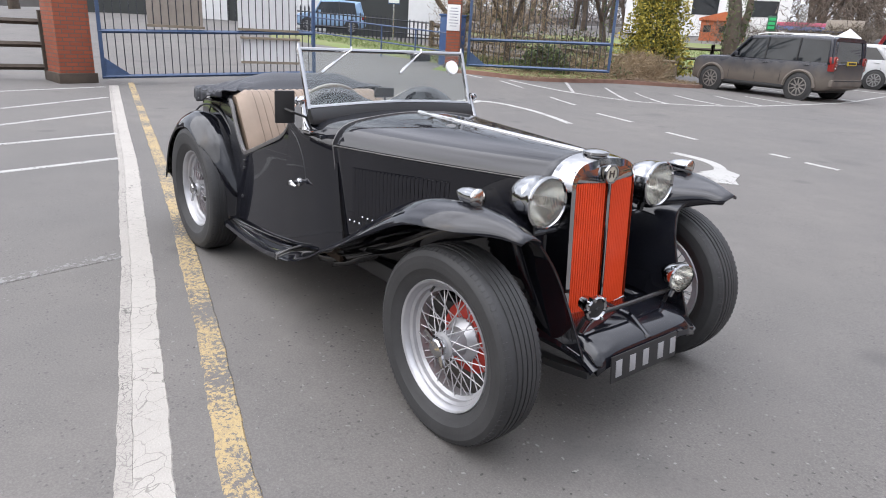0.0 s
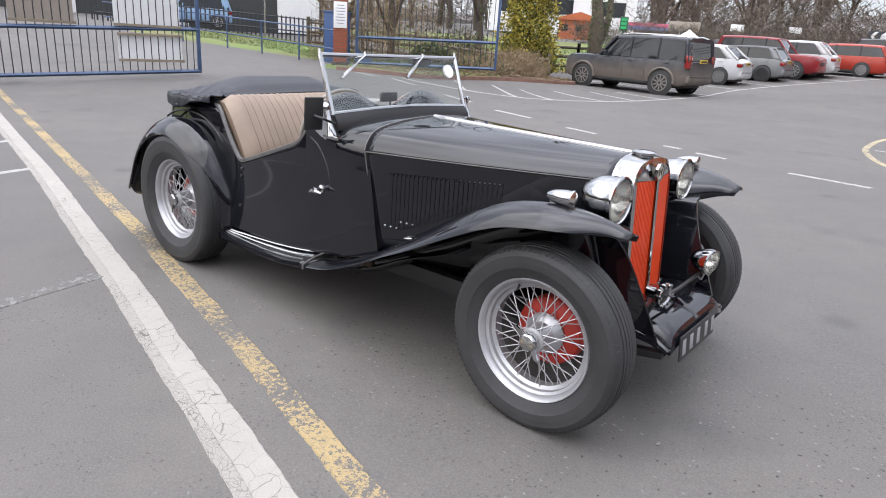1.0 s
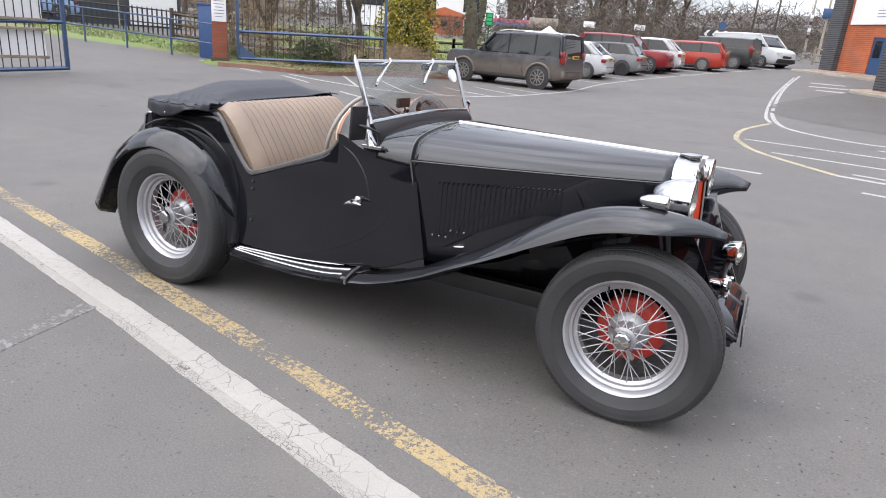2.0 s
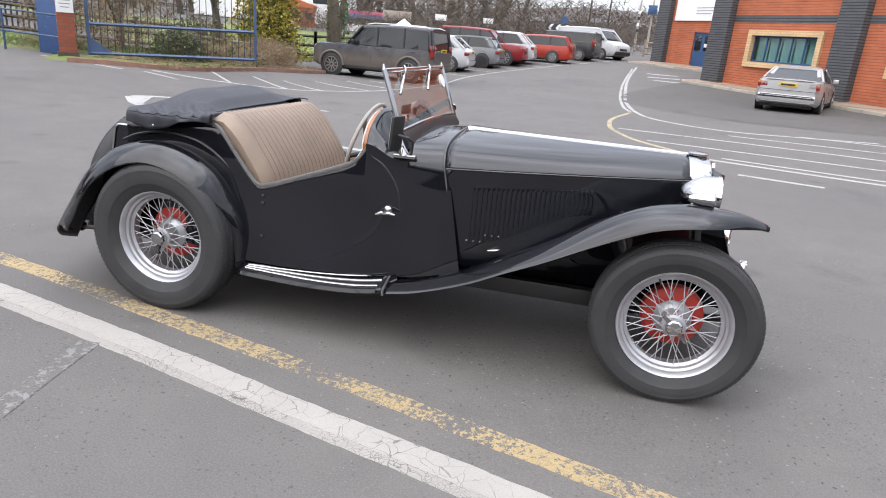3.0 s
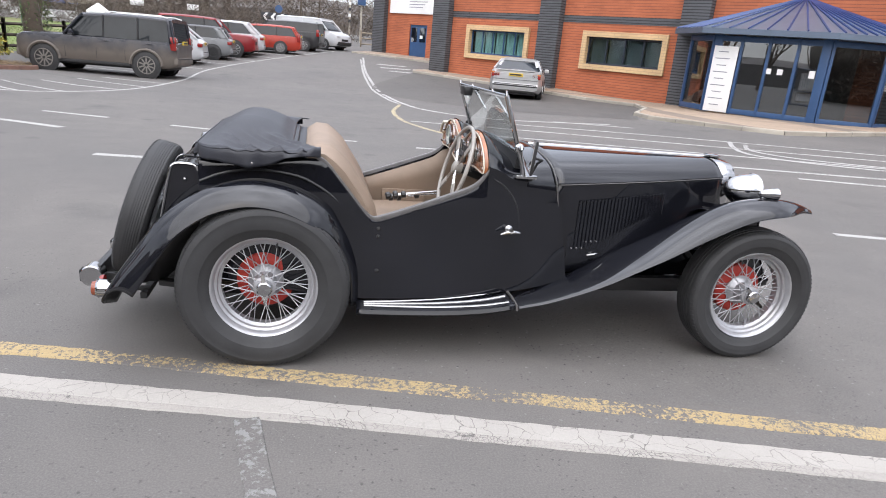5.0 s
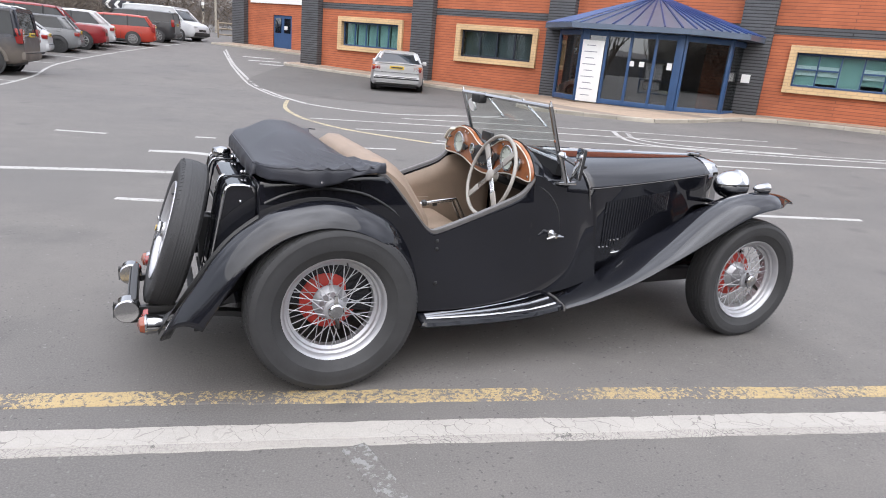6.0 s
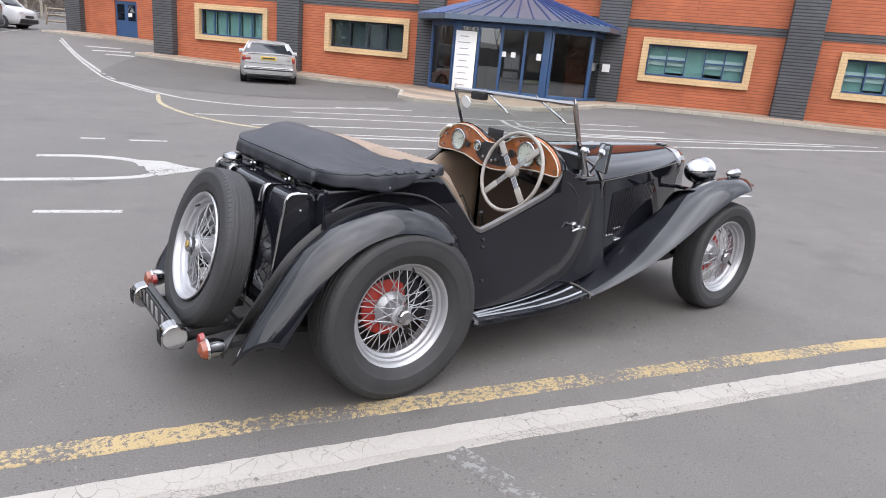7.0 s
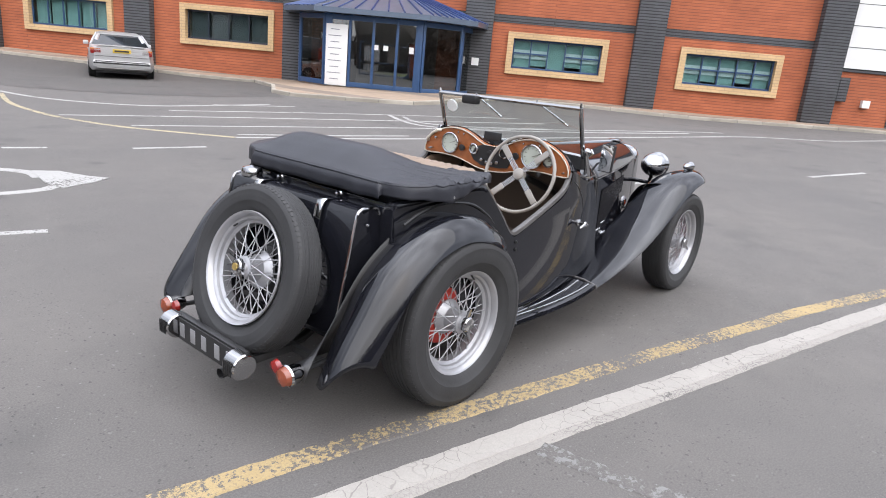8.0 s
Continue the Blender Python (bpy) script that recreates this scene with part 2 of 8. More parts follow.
            line = rng(vor.outputs["Distance"], 0.00055 * veins, 0.0013 * veins, 1.0, 0.0)
            split = n.new("ShaderNodeMath")
            split.operation = "SUBTRACT"
            split.inputs[0].default_value = 1.0
            l.new(mul(line, gap), split.inputs[1])
            keep = mul(keep, split.outputs[0])
        tone = mix(rng(mid, 0.3, 0.7), tuple(c * 0.86 for c in paint), paint)
        tone = mix(rng(grain, 0.35, 0.7, 0.0, 0.28), tone, tuple(c * 0.55 for c in paint))
        col = mix(keep, col, tone)
    l.new(col, b.inputs["Base Color"])
    b.inputs["Roughness"].default_value = rough
    b.inputs["Specular IOR Level"].default_value = 0.35
    bp = n.new("ShaderNodeBump")
    bp.inputs["Strength"].default_value, bp.inputs["Distance"].default_value = 0.55, 0.004
    l.new(height, bp.inputs["Height"])
    l.new(bp.outputs["Normal"], b.inputs["Normal"])
    return m


def brick_material(name, c1, c2, mortar, course=0.075, length=0.225, joint=0.01, upright=True):
    """Stretcher-bond brick on an upright face whose local x runs along it."""
    m = bpy.data.materials.new(name)
    m.use_nodes = True
    n, l = m.node_tree.nodes, m.node_tree.links
    b = n["Principled BSDF"]
    co = n.new("ShaderNodeTexCoord").outputs["Object"]
    sep = n.new("ShaderNodeSeparateXYZ")
    l.new(co, sep.inputs[0])
    add = n.new("ShaderNodeMath")
    l.new(sep.outputs[0], add.inputs[0])
    l.new(sep.outputs[1], add.inputs[1])
    cmb = n.new("ShaderNodeCombineXYZ")
    l.new(add.outputs[0], cmb.inputs[0])
    l.new(sep.outputs[2], cmb.inputs[1])
    br = n.new("ShaderNodeTexBrick")
    l.new(cmb.outputs[0], br.inputs["Vector"])
    br.inputs["Color1"].default_value, br.inputs["Color2"].default_value, br.inputs["Mortar"].default_value = (*c1, 1), (*c2, 1), (*mortar, 1)
    br.inputs["Scale"].default_value, br.inputs["Mortar Size"].default_value = 1.0, joint
    br.inputs["Brick Width"].default_value, br.inputs["Row Height"].default_value = length, course
    br.inputs["Mortar Smooth"].default_value = 0.1
    tint = br
    if not upright:
        # long courses whose upright joints are flushed over; single bricks differ in tint only
        br.inputs["Brick Width"].default_value = 40.0
        tint = n.new("ShaderNodeTexBrick")
        l.new(cmb.outputs[0], tint.inputs["Vector"])
        tint.inputs["Color1"].default_value, tint.inputs["Color2"].default_value = (1, 1, 1, 1), (0.86, 0.84, 0.84, 1)
        tint.inputs["Scale"].default_value, tint.inputs["Mortar Size"].default_value = 1.0, 0.0
        tint.inputs["Brick Width"].default_value, tint.inputs["Row Height"].default_value = length, course
        br.inputs["Color2"].default_value = (*c1, 1)
    ns = n.new("ShaderNodeTexNoise")
    ns.inputs["Scale"].default_value, ns.inputs["Detail"].default_value = 0.8, 5.0
    l.new(co, ns.inputs["Vector"])
    hs = n.new("ShaderNodeHueSaturation")
    rg = n.new("ShaderNodeMapRange")
    for k, v in zip(("From Min", "From Max", "To Min", "To Max"), (0.3, 0.7, 0.85, 1.12)):
        rg.inputs[k].default_value = v
    l.new(ns.outputs["Fac"], rg.inputs["Value"])
    l.new(rg.outputs["Result"], hs.inputs["Value"])
    if upright:
        l.new(br.outputs["Color"], hs.inputs["Color"])
    else:
        both = n.new("ShaderNodeMix")
        both.data_type, both.blend_type = "RGBA", "MULTIPLY"
        both.inputs["Factor"].default_value = 1.0
        l.new(br.outputs["Color"], both.inputs[6])
        l.new(tint.outputs["Color"], both.inputs[7])
        l.new(both.outputs[2], hs.inputs["Color"])
    l.new(hs.outputs[0], b.inputs["Base Color"])
    b.inputs["Roughness"].default_value = 0.85
    bp = n.new("ShaderNodeBump")
    bp.inputs["Strength"].default_value, bp.inputs["Distance"].default_value, bp.invert = 0.6, 0.006, True
    l.new(br.outputs["Fac"], bp.inputs["Height"])
    l.new(bp.outputs["Normal"], b.inputs["Normal"])
    return m


def glass_material(name, tint=(1, 1, 1), rough=0.0, clear=0.9, gloss=0.045):
    """Thin pane: mostly see-through, glossy by its angle."""
    m = bpy.data.materials.new(name)
    m.use_nodes = True
    n, l = m.node_tree.nodes, m.node_tree.links
    n.remove(n["Principled BSDF"])
    t, g, x = n.new("ShaderNodeBsdfTransparent"), n.new("ShaderNodeBsdfGlossy"), n.new("ShaderNodeMixShader")
    t.inputs[0].default_value = (*[c * clear for c in tint], 1)
    g.inputs["Roughness"].default_value = rough
    lw = n.new("ShaderNodeLayerWeight")
    pw = n.new("ShaderNodeMath")
    pw.operation = "POWER"
    pw.inputs[1].default_value = 5.0
    l.new(lw.outputs["Facing"], pw.inputs[0])
    fr = n.new("ShaderNodeMapRange")
    fr.inputs["To Min"].default_value, fr.inputs["To Max"].default_value = gloss, 0.9
    l.new(pw.outputs[0], fr.inputs["Value"])
    l.new(fr.outputs["Result"], x.inputs[0])
    l.new(t.outputs[0], x.inputs[1])
    l.new(g.outputs[0], x.inputs[2])
    l.new(x.outputs[0], n["Material Output"].inputs[0])
    return m


ASPHALT = asphalt_material("asphalt", 0.098)
ASPHALT_DARK = asphalt_material("asphalt_newer", 0.075)
WHITE_LINE = asphalt_material("worn_white_paint", 0.098, paint=(0.335, 0.315, 0.287), wear=0.36, veins=13.0)
WHITE_CRAZED = asphalt_material("crazed_white_paint", 0.098, paint=(0.300, 0.280, 0.255), wear=0.52, veins=46.0)
OLD_LINE = asphalt_material("faded_white_paint", 0.098, paint=(0.205, 0.203, 0.197), wear=1.05, crack=False)
FAR_LINE = asphalt_material("white_paint", 0.098, paint=(0.35, 0.345, 0.33), wear=0.70, crack=False)
CREAM_LINE = asphalt_material("cream_paint", 0.098, paint=(0.36, 0.31, 0.20), wear=0.75, crack=False)
YELLOW_LINE = asphalt_material("flaking_yellow_paint", 0.098, paint=(0.365, 0.275, 0.140), wear=0.93, crack=True, flake=48.0, uneven=0.62, veins=52.0)
PAINT_BLACK = material("gloss_black_paint", (0.0078, 0.0082, 0.0112), 0.03, vary=0.3, scale=3.0, fine=40, spec=0.54, rvary=0.012)
BLACK_SATIN = material("satin_black_metal", (0.017, 0.017, 0.018), 0.42, vary=0.3, scale=6)
CHROME = material("chrome", (0.44, 0.44, 0.445), 0.08, 1.0, rvary=0.04, scale=12)
SILVER = material("silver_wheel_paint", (0.40, 0.40, 0.415), 0.34, 0.55, vary=0.12, scale=14)
MIRROR_GLASS = material("mirror_glass", (0.80, 0.81, 0.82), 0.02, 1.0)
STEEL = material("plated_steel", (0.55, 0.55, 0.55), 0.25, 1.0, vary=0.1)
RUBBER = material("tyre_rubber", (0.032, 0.032, 0.033), 0.62, vary=0.25, scale=7, bump=0.15, fine=90, spec=0.4)
RED_PAINT = material("red_enamel", (0.60, 0.055, 0.015), 0.4, vary=0.12, scale=8, spec=0.25)
RED_DRUM = material("red_brake_drum", (0.40, 0.032, 0.02), 0.6, vary=0.2, scale=9)
VINYL = material("tan_leathercloth", (0.225, 0.165, 0.120), 0.55, vary=0.18, scale=5, bump=0.35, fine=120)
EDGE_GREY = material("grey_beading", (0.085, 0.08, 0.078), 0.35, vary=0.25, scale=20)
GOLD_BADGE = material("gilt_badge", (0.42, 0.30, 0.10), 0.35, 0.6)
VINYL_DARK = material("dark_piping", (0.05, 0.035, 0.025), 0.5)
CANVAS = material("black_hood_canvas", (0.020, 0.021, 0.027), 0.45, vary=0.2, scale=5, bump=0.12, fine=260, spec=0.36)
WALNUT = material("walnut_veneer", (0.30, 0.095, 0.028), 0.22, vary=0.4, scale=9, fine=50, coat=0.5)
CREAM = material("cream_bakelite", (0.50, 0.46, 0.38), 0.3, vary=0.1)
WHEEL_RIM = material("aged_wheel_rim", (0.27, 0.252, 0.228), 0.35, vary=0.12)
CARPET = material("brown_carpet", (0.085, 0.062, 0.045), 0.95, vary=0.3, scale=20, bump=0.5, fine=150)
GAUGE = material("gauge_face", (0.42, 0.45, 0.40), 0.3)
GLASS = glass_material("clear_glass", (0.96, 0.98, 0.97), 0.0, 0.93)
LENS = material("ribbed_lamp_glass", (0.86, 0.86, 0.83), 0.06, 0.0)
LENS.node_tree.nodes["Principled BSDF"].inputs["Transmission Weight"].default_value = 0.92
LENS.node_tree.nodes["Principled BSDF"].inputs["IOR"].default_value = 1.25
BOWL = material("plated_reflector", (0.62, 0.61, 0.57), 0.16, 1.0, rvary=0.05, scale=20)
lens_nodes, lens_links = LENS.node_tree.nodes, LENS.node_tree.links
flutes = lens_nodes.new("ShaderNodeTexWave")
flutes.wave_type, flutes.bands_direction = "BANDS", "Y"
flutes.inputs["Scale"].default_value, flutes.inputs["Distortion"].default_value = 42.0, 1.5
lens_links.new(lens_nodes.new("ShaderNodeTexCoord").outputs["Object"], flutes.inputs["Vector"])
lens_bump = lens_nodes.new("ShaderNodeBump")
lens_bump.inputs["Strength"].default_value, lens_bump.inputs["Distance"].default_value = 0.35, 0.004
lens_links.new(flutes.outputs["Fac"], lens_bump.inputs["Height"])
lens_links.new(lens_bump.outputs["Normal"], lens_nodes["Principled BSDF"].inputs["Normal"])
RED_LENS = material("red_lens", (0.20, 0.012, 0.010), 0.15, coat=0.5)
AMBER_LENS = material("amber_lens", (0.20, 0.045, 0.02), 0.15, coat=0.5)
GREY_PRINT = material("print_grey", (0.2, 0.2, 0.24))
WHITE = material("white_paint_board", (0.72, 0.72, 0.71), 0.5, vary=0.05, scale=3)

# ---------------------------------------------------------------- ground and markings
def smooth01(u):
    u = min(max(u, 0.0), 1.0)
    return u * u * (3 - 2 * u)


def ground_z(x, y):
    """The car park lies flat near the car, and rises gently to the offices and the far bays."""
    east = 0.021 * max(x, 0.0) * smooth01((y + 4 + x * 0.4) / 12)
    north = 0.05 * max(0.0, min(y, 75) - 19.5) * smooth01((y - 17) / 6)
    west = 0.30 * smooth01((-x - 6.5) / 4.0) * smooth01((y - 1) / 7) * (1 - smooth01((y - 13) / 7))
    west += min(1.0, 0.04 * max(0.0, -x - 11.5)) * smooth01((y + 3) / 5) * (1 - 0.6 * smooth01((y - 20) / 10))
    dip = 0.15 * smooth01((x - 13) / 5) * smooth01((10.5 - y) / 5)
    return min(east, 0.5) + north + west - dip


def spread(lo, hi, near, step, grow):
    out, v, s = [near], near, step
    while v < hi:
        v += s
        s *= grow
        out.append(v)
    v, s = near, step
    while v > lo:
        v -= s
        s *= grow
        out.insert(0, v)
    return out


gx, gy = spread(-420, 420, 0.0, 0.5, 1.035), spread(-420, 420, 3.0, 0.5, 1.035)
part("ground", Geo().grid([[(x, y, ground_z(x, y)) for x in gx] for y in gy]), ASPHALT, kind="structure",
     label="grey worn asphalt car park with flecks and stains")


def surface_z(x, y):
    """Height of the ground sheet itself, between its grid points."""
    i = min(max(0, sum(1 for v in gx if v <= x) - 1), len(gx) - 2)
    j = min(max(0, sum(1 for v in gy if v <= y) - 1), len(gy) - 2)
    u, v = (x - gx[i]) / (gx[i + 1] - gx[i]), (y - gy[j]) / (gy[j + 1] - gy[j])
    return lerp(lerp(ground_z(gx[i], gy[j]), ground_z(gx[i + 1], gy[j]), u), lerp(ground_z(gx[i], gy[j + 1]), ground_z(gx[i + 1], gy[j + 1]), u), v)


def strip(name, pts, width, mat, label, lift=0.004, n=40, ragged=0.0):
    """A painted line along points on the ground."""
    pts = polyline(pts, n) if len(pts) > 2 else [(lerp(pts[0][0], pts[1][0], k / (n - 1)), lerp(pts[0][1], pts[1][1], k / (n - 1))) for k in range(n)]
    rows = []
    for i, (x, y) in enumerate(pts):
        a, b = pts[max(i - 1, 0)], pts[min(i + 1, n - 1)]
        dx, dy = b[0] - a[0], b[1] - a[1]
        d = math.hypot(dx, dy) or 1
        w = width / 2
        fray = [ragged * (noise.noise((x * 9, y * 9, q)) + 0.6 * noise.noise((x * 37, y * 37, q))) for q in (1.5, 7.5)]
        rows.append([(x - s * dy / d * w, y + s * dx / d * w, surface_z(x - s * dy / d * w, y + s * dx / d * w) + lift - drop) for s, drop in ((-1 - (fray[0] + 0.008) / w, lift + 0.004), (-1 - fray[0] / w, 0), (-0.33, 0), (0.33, 0), (1 + fray[1] / w, 0), (1 + (fray[1] + 0.008) / w, lift + 0.004))])
    return tagged(part(name, Geo().grid(rows), mat, kind="structure", label=label), category="road marking")


WHITE_RUN = [(-11.2, 1.11), (-5.9, -0.01), (-3.8, -0.445), (-1.97, -0.865), (-0.985, -1.085), (-0.2, -1.28), (0.45, -1.435), (2.0, -1.83), (6.0, -2.87)]
for shift, width, coat in ((0.0235, 0.108, WHITE_LINE), (-0.0575, 0.044, WHITE_CRAZED)):
    strip("white_line", [(x + 0.23 * shift, y + 0.97 * shift) for x, y in WHITE_RUN], width, coat, "broad cracked white line painted on the asphalt", n=700, ragged=0.0055)
strip("yellow_line", [(-11.6, 1.52), (-6.2, 0.36), (-2.17, -0.518), (-1.04, -0.79), (0.08, -1.06), (0.94, -1.29), (1.48, -1.425), (2.64, -1.80), (6.0, -2.75)], 0.095, YELLOW_LINE, "narrow flaking yellow line painted on the asphalt", 0.006, n=700, ragged=0.008)
strip("faded_line", [(-1.22, -1.12), (-1.14, -1.55), (-0.95, -2.4), (-0.6, -4.0)], 0.09, OLD_LINE, "faded pale line branching off the white line", 0.0045)
for a, b in (((-10.97, 0.9), (-9.7, -2.6)), ((-9.26, 0.57), (-7.4, -2.0)), ((-7.5, 0.24), (-5.9, -2.2)), ((-5.57, -0.14), (-4.6, -3.4)), ((-4.09, -0.46), (-3.3, -3.6))):
    strip("bay_line", [a, b], 0.07, FAR_LINE, "thin white bay line", 0.0045, n=12)
# two hooked turn arrows with a long tail
for pts, w in (([(-7.45, 6.75), (-7.2, 7.18), (-6.8, 7.36), (-6.15, 7.27), (-5.3, 6.95), (-4.4, 6.5)], 0.11), ([(-1.95, 5.71), (-1.51, 5.63), (-1.2, 5.44), (-1.0, 5.15), (-1.0, 4.85)], 0.13),
               ([(-3.4, 4.5), (-2.35, 4.39), (-1.6, 4.27), (-1.15, 4.3), (-0.95, 4.5)], 0.11)):
    strip("arrow_line", pts, w, FAR_LINE, "worn white direction arrow on the asphalt", 0.0048, n=20)
for poly in ([(-7.47, 6.61), (-7.0, 6.12), (-6.6, 5.87), (-6.18, 5.81), (-6.77, 6.2), (-6.98, 6.59), (-7.2, 7.0)], [(-0.96, 5.24), (-0.74, 5.12), (-0.61, 4.77), (-0.47, 4.58), (-0.67, 4.43), (-1.0, 4.28), (-1.05, 4.6)]):
    n_ = len(poly)
    part("arrow_head", Geo().add([(x, y, surface_z(x, y) + 0.0075) for x, y in poly] + [(x, y, surface_z(x, y) - 0.01) for x, y in poly], [list(range(n_))] + [[i, (i + 1) % n_, (i + 1) % n_ + n_, i + n_] for i in range(n_)]), FAR_LINE, kind="structure", label="white arrow head painted on the asphalt")
for a, b in (((8.5, 0.07), (10.2, -0.42)), ((0.55, 6.33), (1.45, 6.1)), ((-2.2, 3.05), (-1.6, 2.87)), ((-0.78, 6.85), (-0.32, 6.73)), ((-1.33, 7.07), (-1.05, 7.0)), ((3.9, 1.75), (5.2, 1.35)),
             ((-5.27, 8.3), (-4.19, 7.91)), ((-3.15, 7.4), (-2.5, 7.18)), ((-7.5, 9.4), (-6.46, 9.06)), ((-9.4, 9.58), (-8.47, 9.50)), ((-10.54, 9.4), (-9.77, 9.33)), ((5.8, 4.6), (7.0, 4.1)), ((2.5, 5.6), (3.4, 5.22))):
    strip("dash_line", [a, b], 0.075, FAR_LINE, "short worn white dash on the asphalt", 0.0046, n=6)
# sweeping lanes in front of the offices
strip("kerb_line", [(1.85, 36.5), (1.35, 28.0), (1.22, 22.0), (1.27, 17.2), (1.6, 13.6), (2.25, 12.2), (3.2, 11.35), (4.5, 11.25), (6.0, 11.3)], 0.10, FAR_LINE, "long white lane line curving past the offices", n=70)
strip("lane_line", [(1.6, 35.0), (1.15, 26.0), (1.05, 21.0), (1.15, 16.0), (1.3, 14.6)], 0.08, FAR_LINE, "second white lane line beside the first", n=40)
strip("cream_line", [(1.30, 14.3), (0.88, 12.2), (0.84, 10.4), (1.02, 9.3), (1.35, 8.3), (2.3, 6.75)], 0.09, CREAM_LINE, "curved cream lane line on the asphalt", n=50)
strip("lane_line", [(2.3, 6.75), (4.6, 5.7), (8.4, 4.4), (19.7, 0.6), (30, -3.2)], 0.09, FAR_LINE, "long worn white lane line on the asphalt", n=50)
for pts in ([(3.1, 10.45), (6.2, 9.3), (10.5, 7.2)], [(1.0, 10.15), (3.2, 9.3), (5.5, 8.3), (10.2, 6.2)], [(1.5, 8.5), (4.7, 7.25), (9.0, 5.5), (14.0, 3.3)], [(4.6, 11.4), (6.3, 10.7)], [(2.5, 7.02), (4.07, 6.29), (5.2, 5.85)]):
    strip("lane_line", pts, 0.06, FAR_LINE, "thin worn lane line in front of the offices", 0.0047, n=24)
strip("hook_line", [(7.45, 8.66), (6.95, 7.8), (6.68, 6.95), (7.1, 6.2), (9.0, 5.1), (12.5, 3.6)], 0.09, FAR_LINE, "outer line of a hooked lane marking", 0.005, n=24)
strip("hook_line", [(7.55, 8.3), (7.08, 7.4), (7.45, 6.55), (9.2, 5.5)], 0.08, FAR_LINE, "inner line of a hooked lane marking", 0.005, n=20)
for a, b in (((2.3, 32.1), (3.7, 31.4)), ((2.25, 29.9), (3.7, 29.6)), ((2.5, 28.2), (3.5, 27.7))):
    strip("hatch_bar", [a, b], 0.42, FAR_LINE, "white hatch bar painted before the side door", 0.005, n=8)
# bays along the hedge
strip("bay_edge_line", [(-12.6, 10.0), (-9.3, 10.0), (-8.3, 10.4), (-7.3, 11.05), (-6.3, 11.8), (-5.55, 12.9), (-5.15, 14.6), (-4.98, 17.9), (-4.9, 22.5), (-2.9, 31.0), (0.6, 42.0)], 0.08, FAR_LINE, "white edge line along the parking bays", n=60)
for a, b in (((-9.3, 11.9), (-7.9, 10.65)), ((-8.4, 12.5), (-6.85, 11.4)), ((-7.75, 12.95), (-6.2, 12.0)), ((-7.4, 14.2), (-5.5, 13.35)), ((-7.14, 15.85), (-5.2, 14.65)), ((-6.9, 17.15), (-5.0, 16.3)), ((-10.0, 21.0), (-5.0, 20.2)),
             ((-9.6, 23.7), (-4.8, 23.0)), ((-8.9, 26.4), (-4.2, 25.7)), ((-8.1, 29.1), (-3.4, 28.4)), ((-7.2, 31.8), (-2.6, 31.1)), ((-6.3, 34.5), (-1.8, 33.8)), ((-5.4, 37.2), (-1.0, 36.5))):
    strip("bay_line", [a, b], 0.075, FAR_LINE, "thin white bay line", 0.0045, n=10)

# ---------------------------------------------------------------- offices
BRICK = brick_material("orange_red_brick", (0.42, 0.125, 0.056), (0.37, 0.102, 0.048), (0.24, 0.08, 0.045), 0.1, 0.3, 0.013, False)
BRICK_GREY = brick_material("blue_grey_brick", (0.085, 0.088, 0.095), (0.065, 0.067, 0.075), (0.028, 0.028, 0.03), 0.1, 0.3, 0.017, False)
BRICK_YELLOW = brick_material("buff_brick", (0.58, 0.40, 0.22), (0.55, 0.38, 0.20), (0.44, 0.31, 0.18), 0.1, 0.3, 0.014)
BRICK_OLD = brick_material("weathered_red_brick", (0.30, 0.075, 0.035), (0.24, 0.06, 0.03), (0.14, 0.08, 0.06))
PAVING = brick_material("buff_block_paving", (0.31, 0.235, 0.17), (0.265, 0.195, 0.14), (0.17, 0.135, 0.105))
KERB = material("concrete_kerb", (0.33, 0.30, 0.25), 0.85, vary=0.2, scale=2, bump=0.4, rand=0.12)
BLUE = material("blue_powder_coat", (0.028, 0.070, 0.165), 0.4, vary=0.12, scale=4)
BLUE_ROOF = material("blue_sheet_metal", (0.135, 0.170, 0.225), 0.28, 0.45, vary=0.12, scale=2)
BLUE_SEAM = material("dark_blue_seam", (0.018, 0.045, 0.15), 0.4, vary=0.15, scale=2)
ROOM = material("dim_interior", (0.42, 0.42, 0.42), 0.9, vary=0.2, scale=0.8)
FRAME_DARK = material("dark_window_frame", (0.02, 0.026, 0.045), 0.4, vary=0.15, scale=4)
BLIND_DARK = material("dark_grey_blind", (0.075, 0.078, 0.085), 0.8, vary=0.3, scale=3)
BLIND = material("window_blind", (0.30, 0.42, 0.40), 0.8, vary=0.15, scale=3)
PANE = glass_material("window_pane", (0.82, 0.92, 0.92), 0.01, 0.97)
PANE_DARK = glass_material("dark_pane", (0.62, 0.66, 0.67), 0.01, 0.90, 0.20)
WD = Vector((0.581, -0.814, -0.0083)).normalized()
WN = Vector((0.814, 0.581, 0.0))
WZ = WD.cross(WN).normalized()
OFFICE = Matrix(((WD.x, WN.x, WZ.x, 5.89), (WD.y, WN.y, WZ.y, 27.2), (WD.z, WN.z, WZ.z, 0.0), (0, 0, 0, 1)))
office = thing("office_building", "orange brick office building with grey brick piers and blue entrance", "building", OFFICE)
S0, S1, TOP, BASE = -1.5, 33.0, 7.2, -0.3
WINDOWS = [(0.0, 3.55), (6.2, 9.8), (18.43, 22.0), (24.5, 28.0)]
WB, WT, SUR = 1.40, 2.85, 0.21


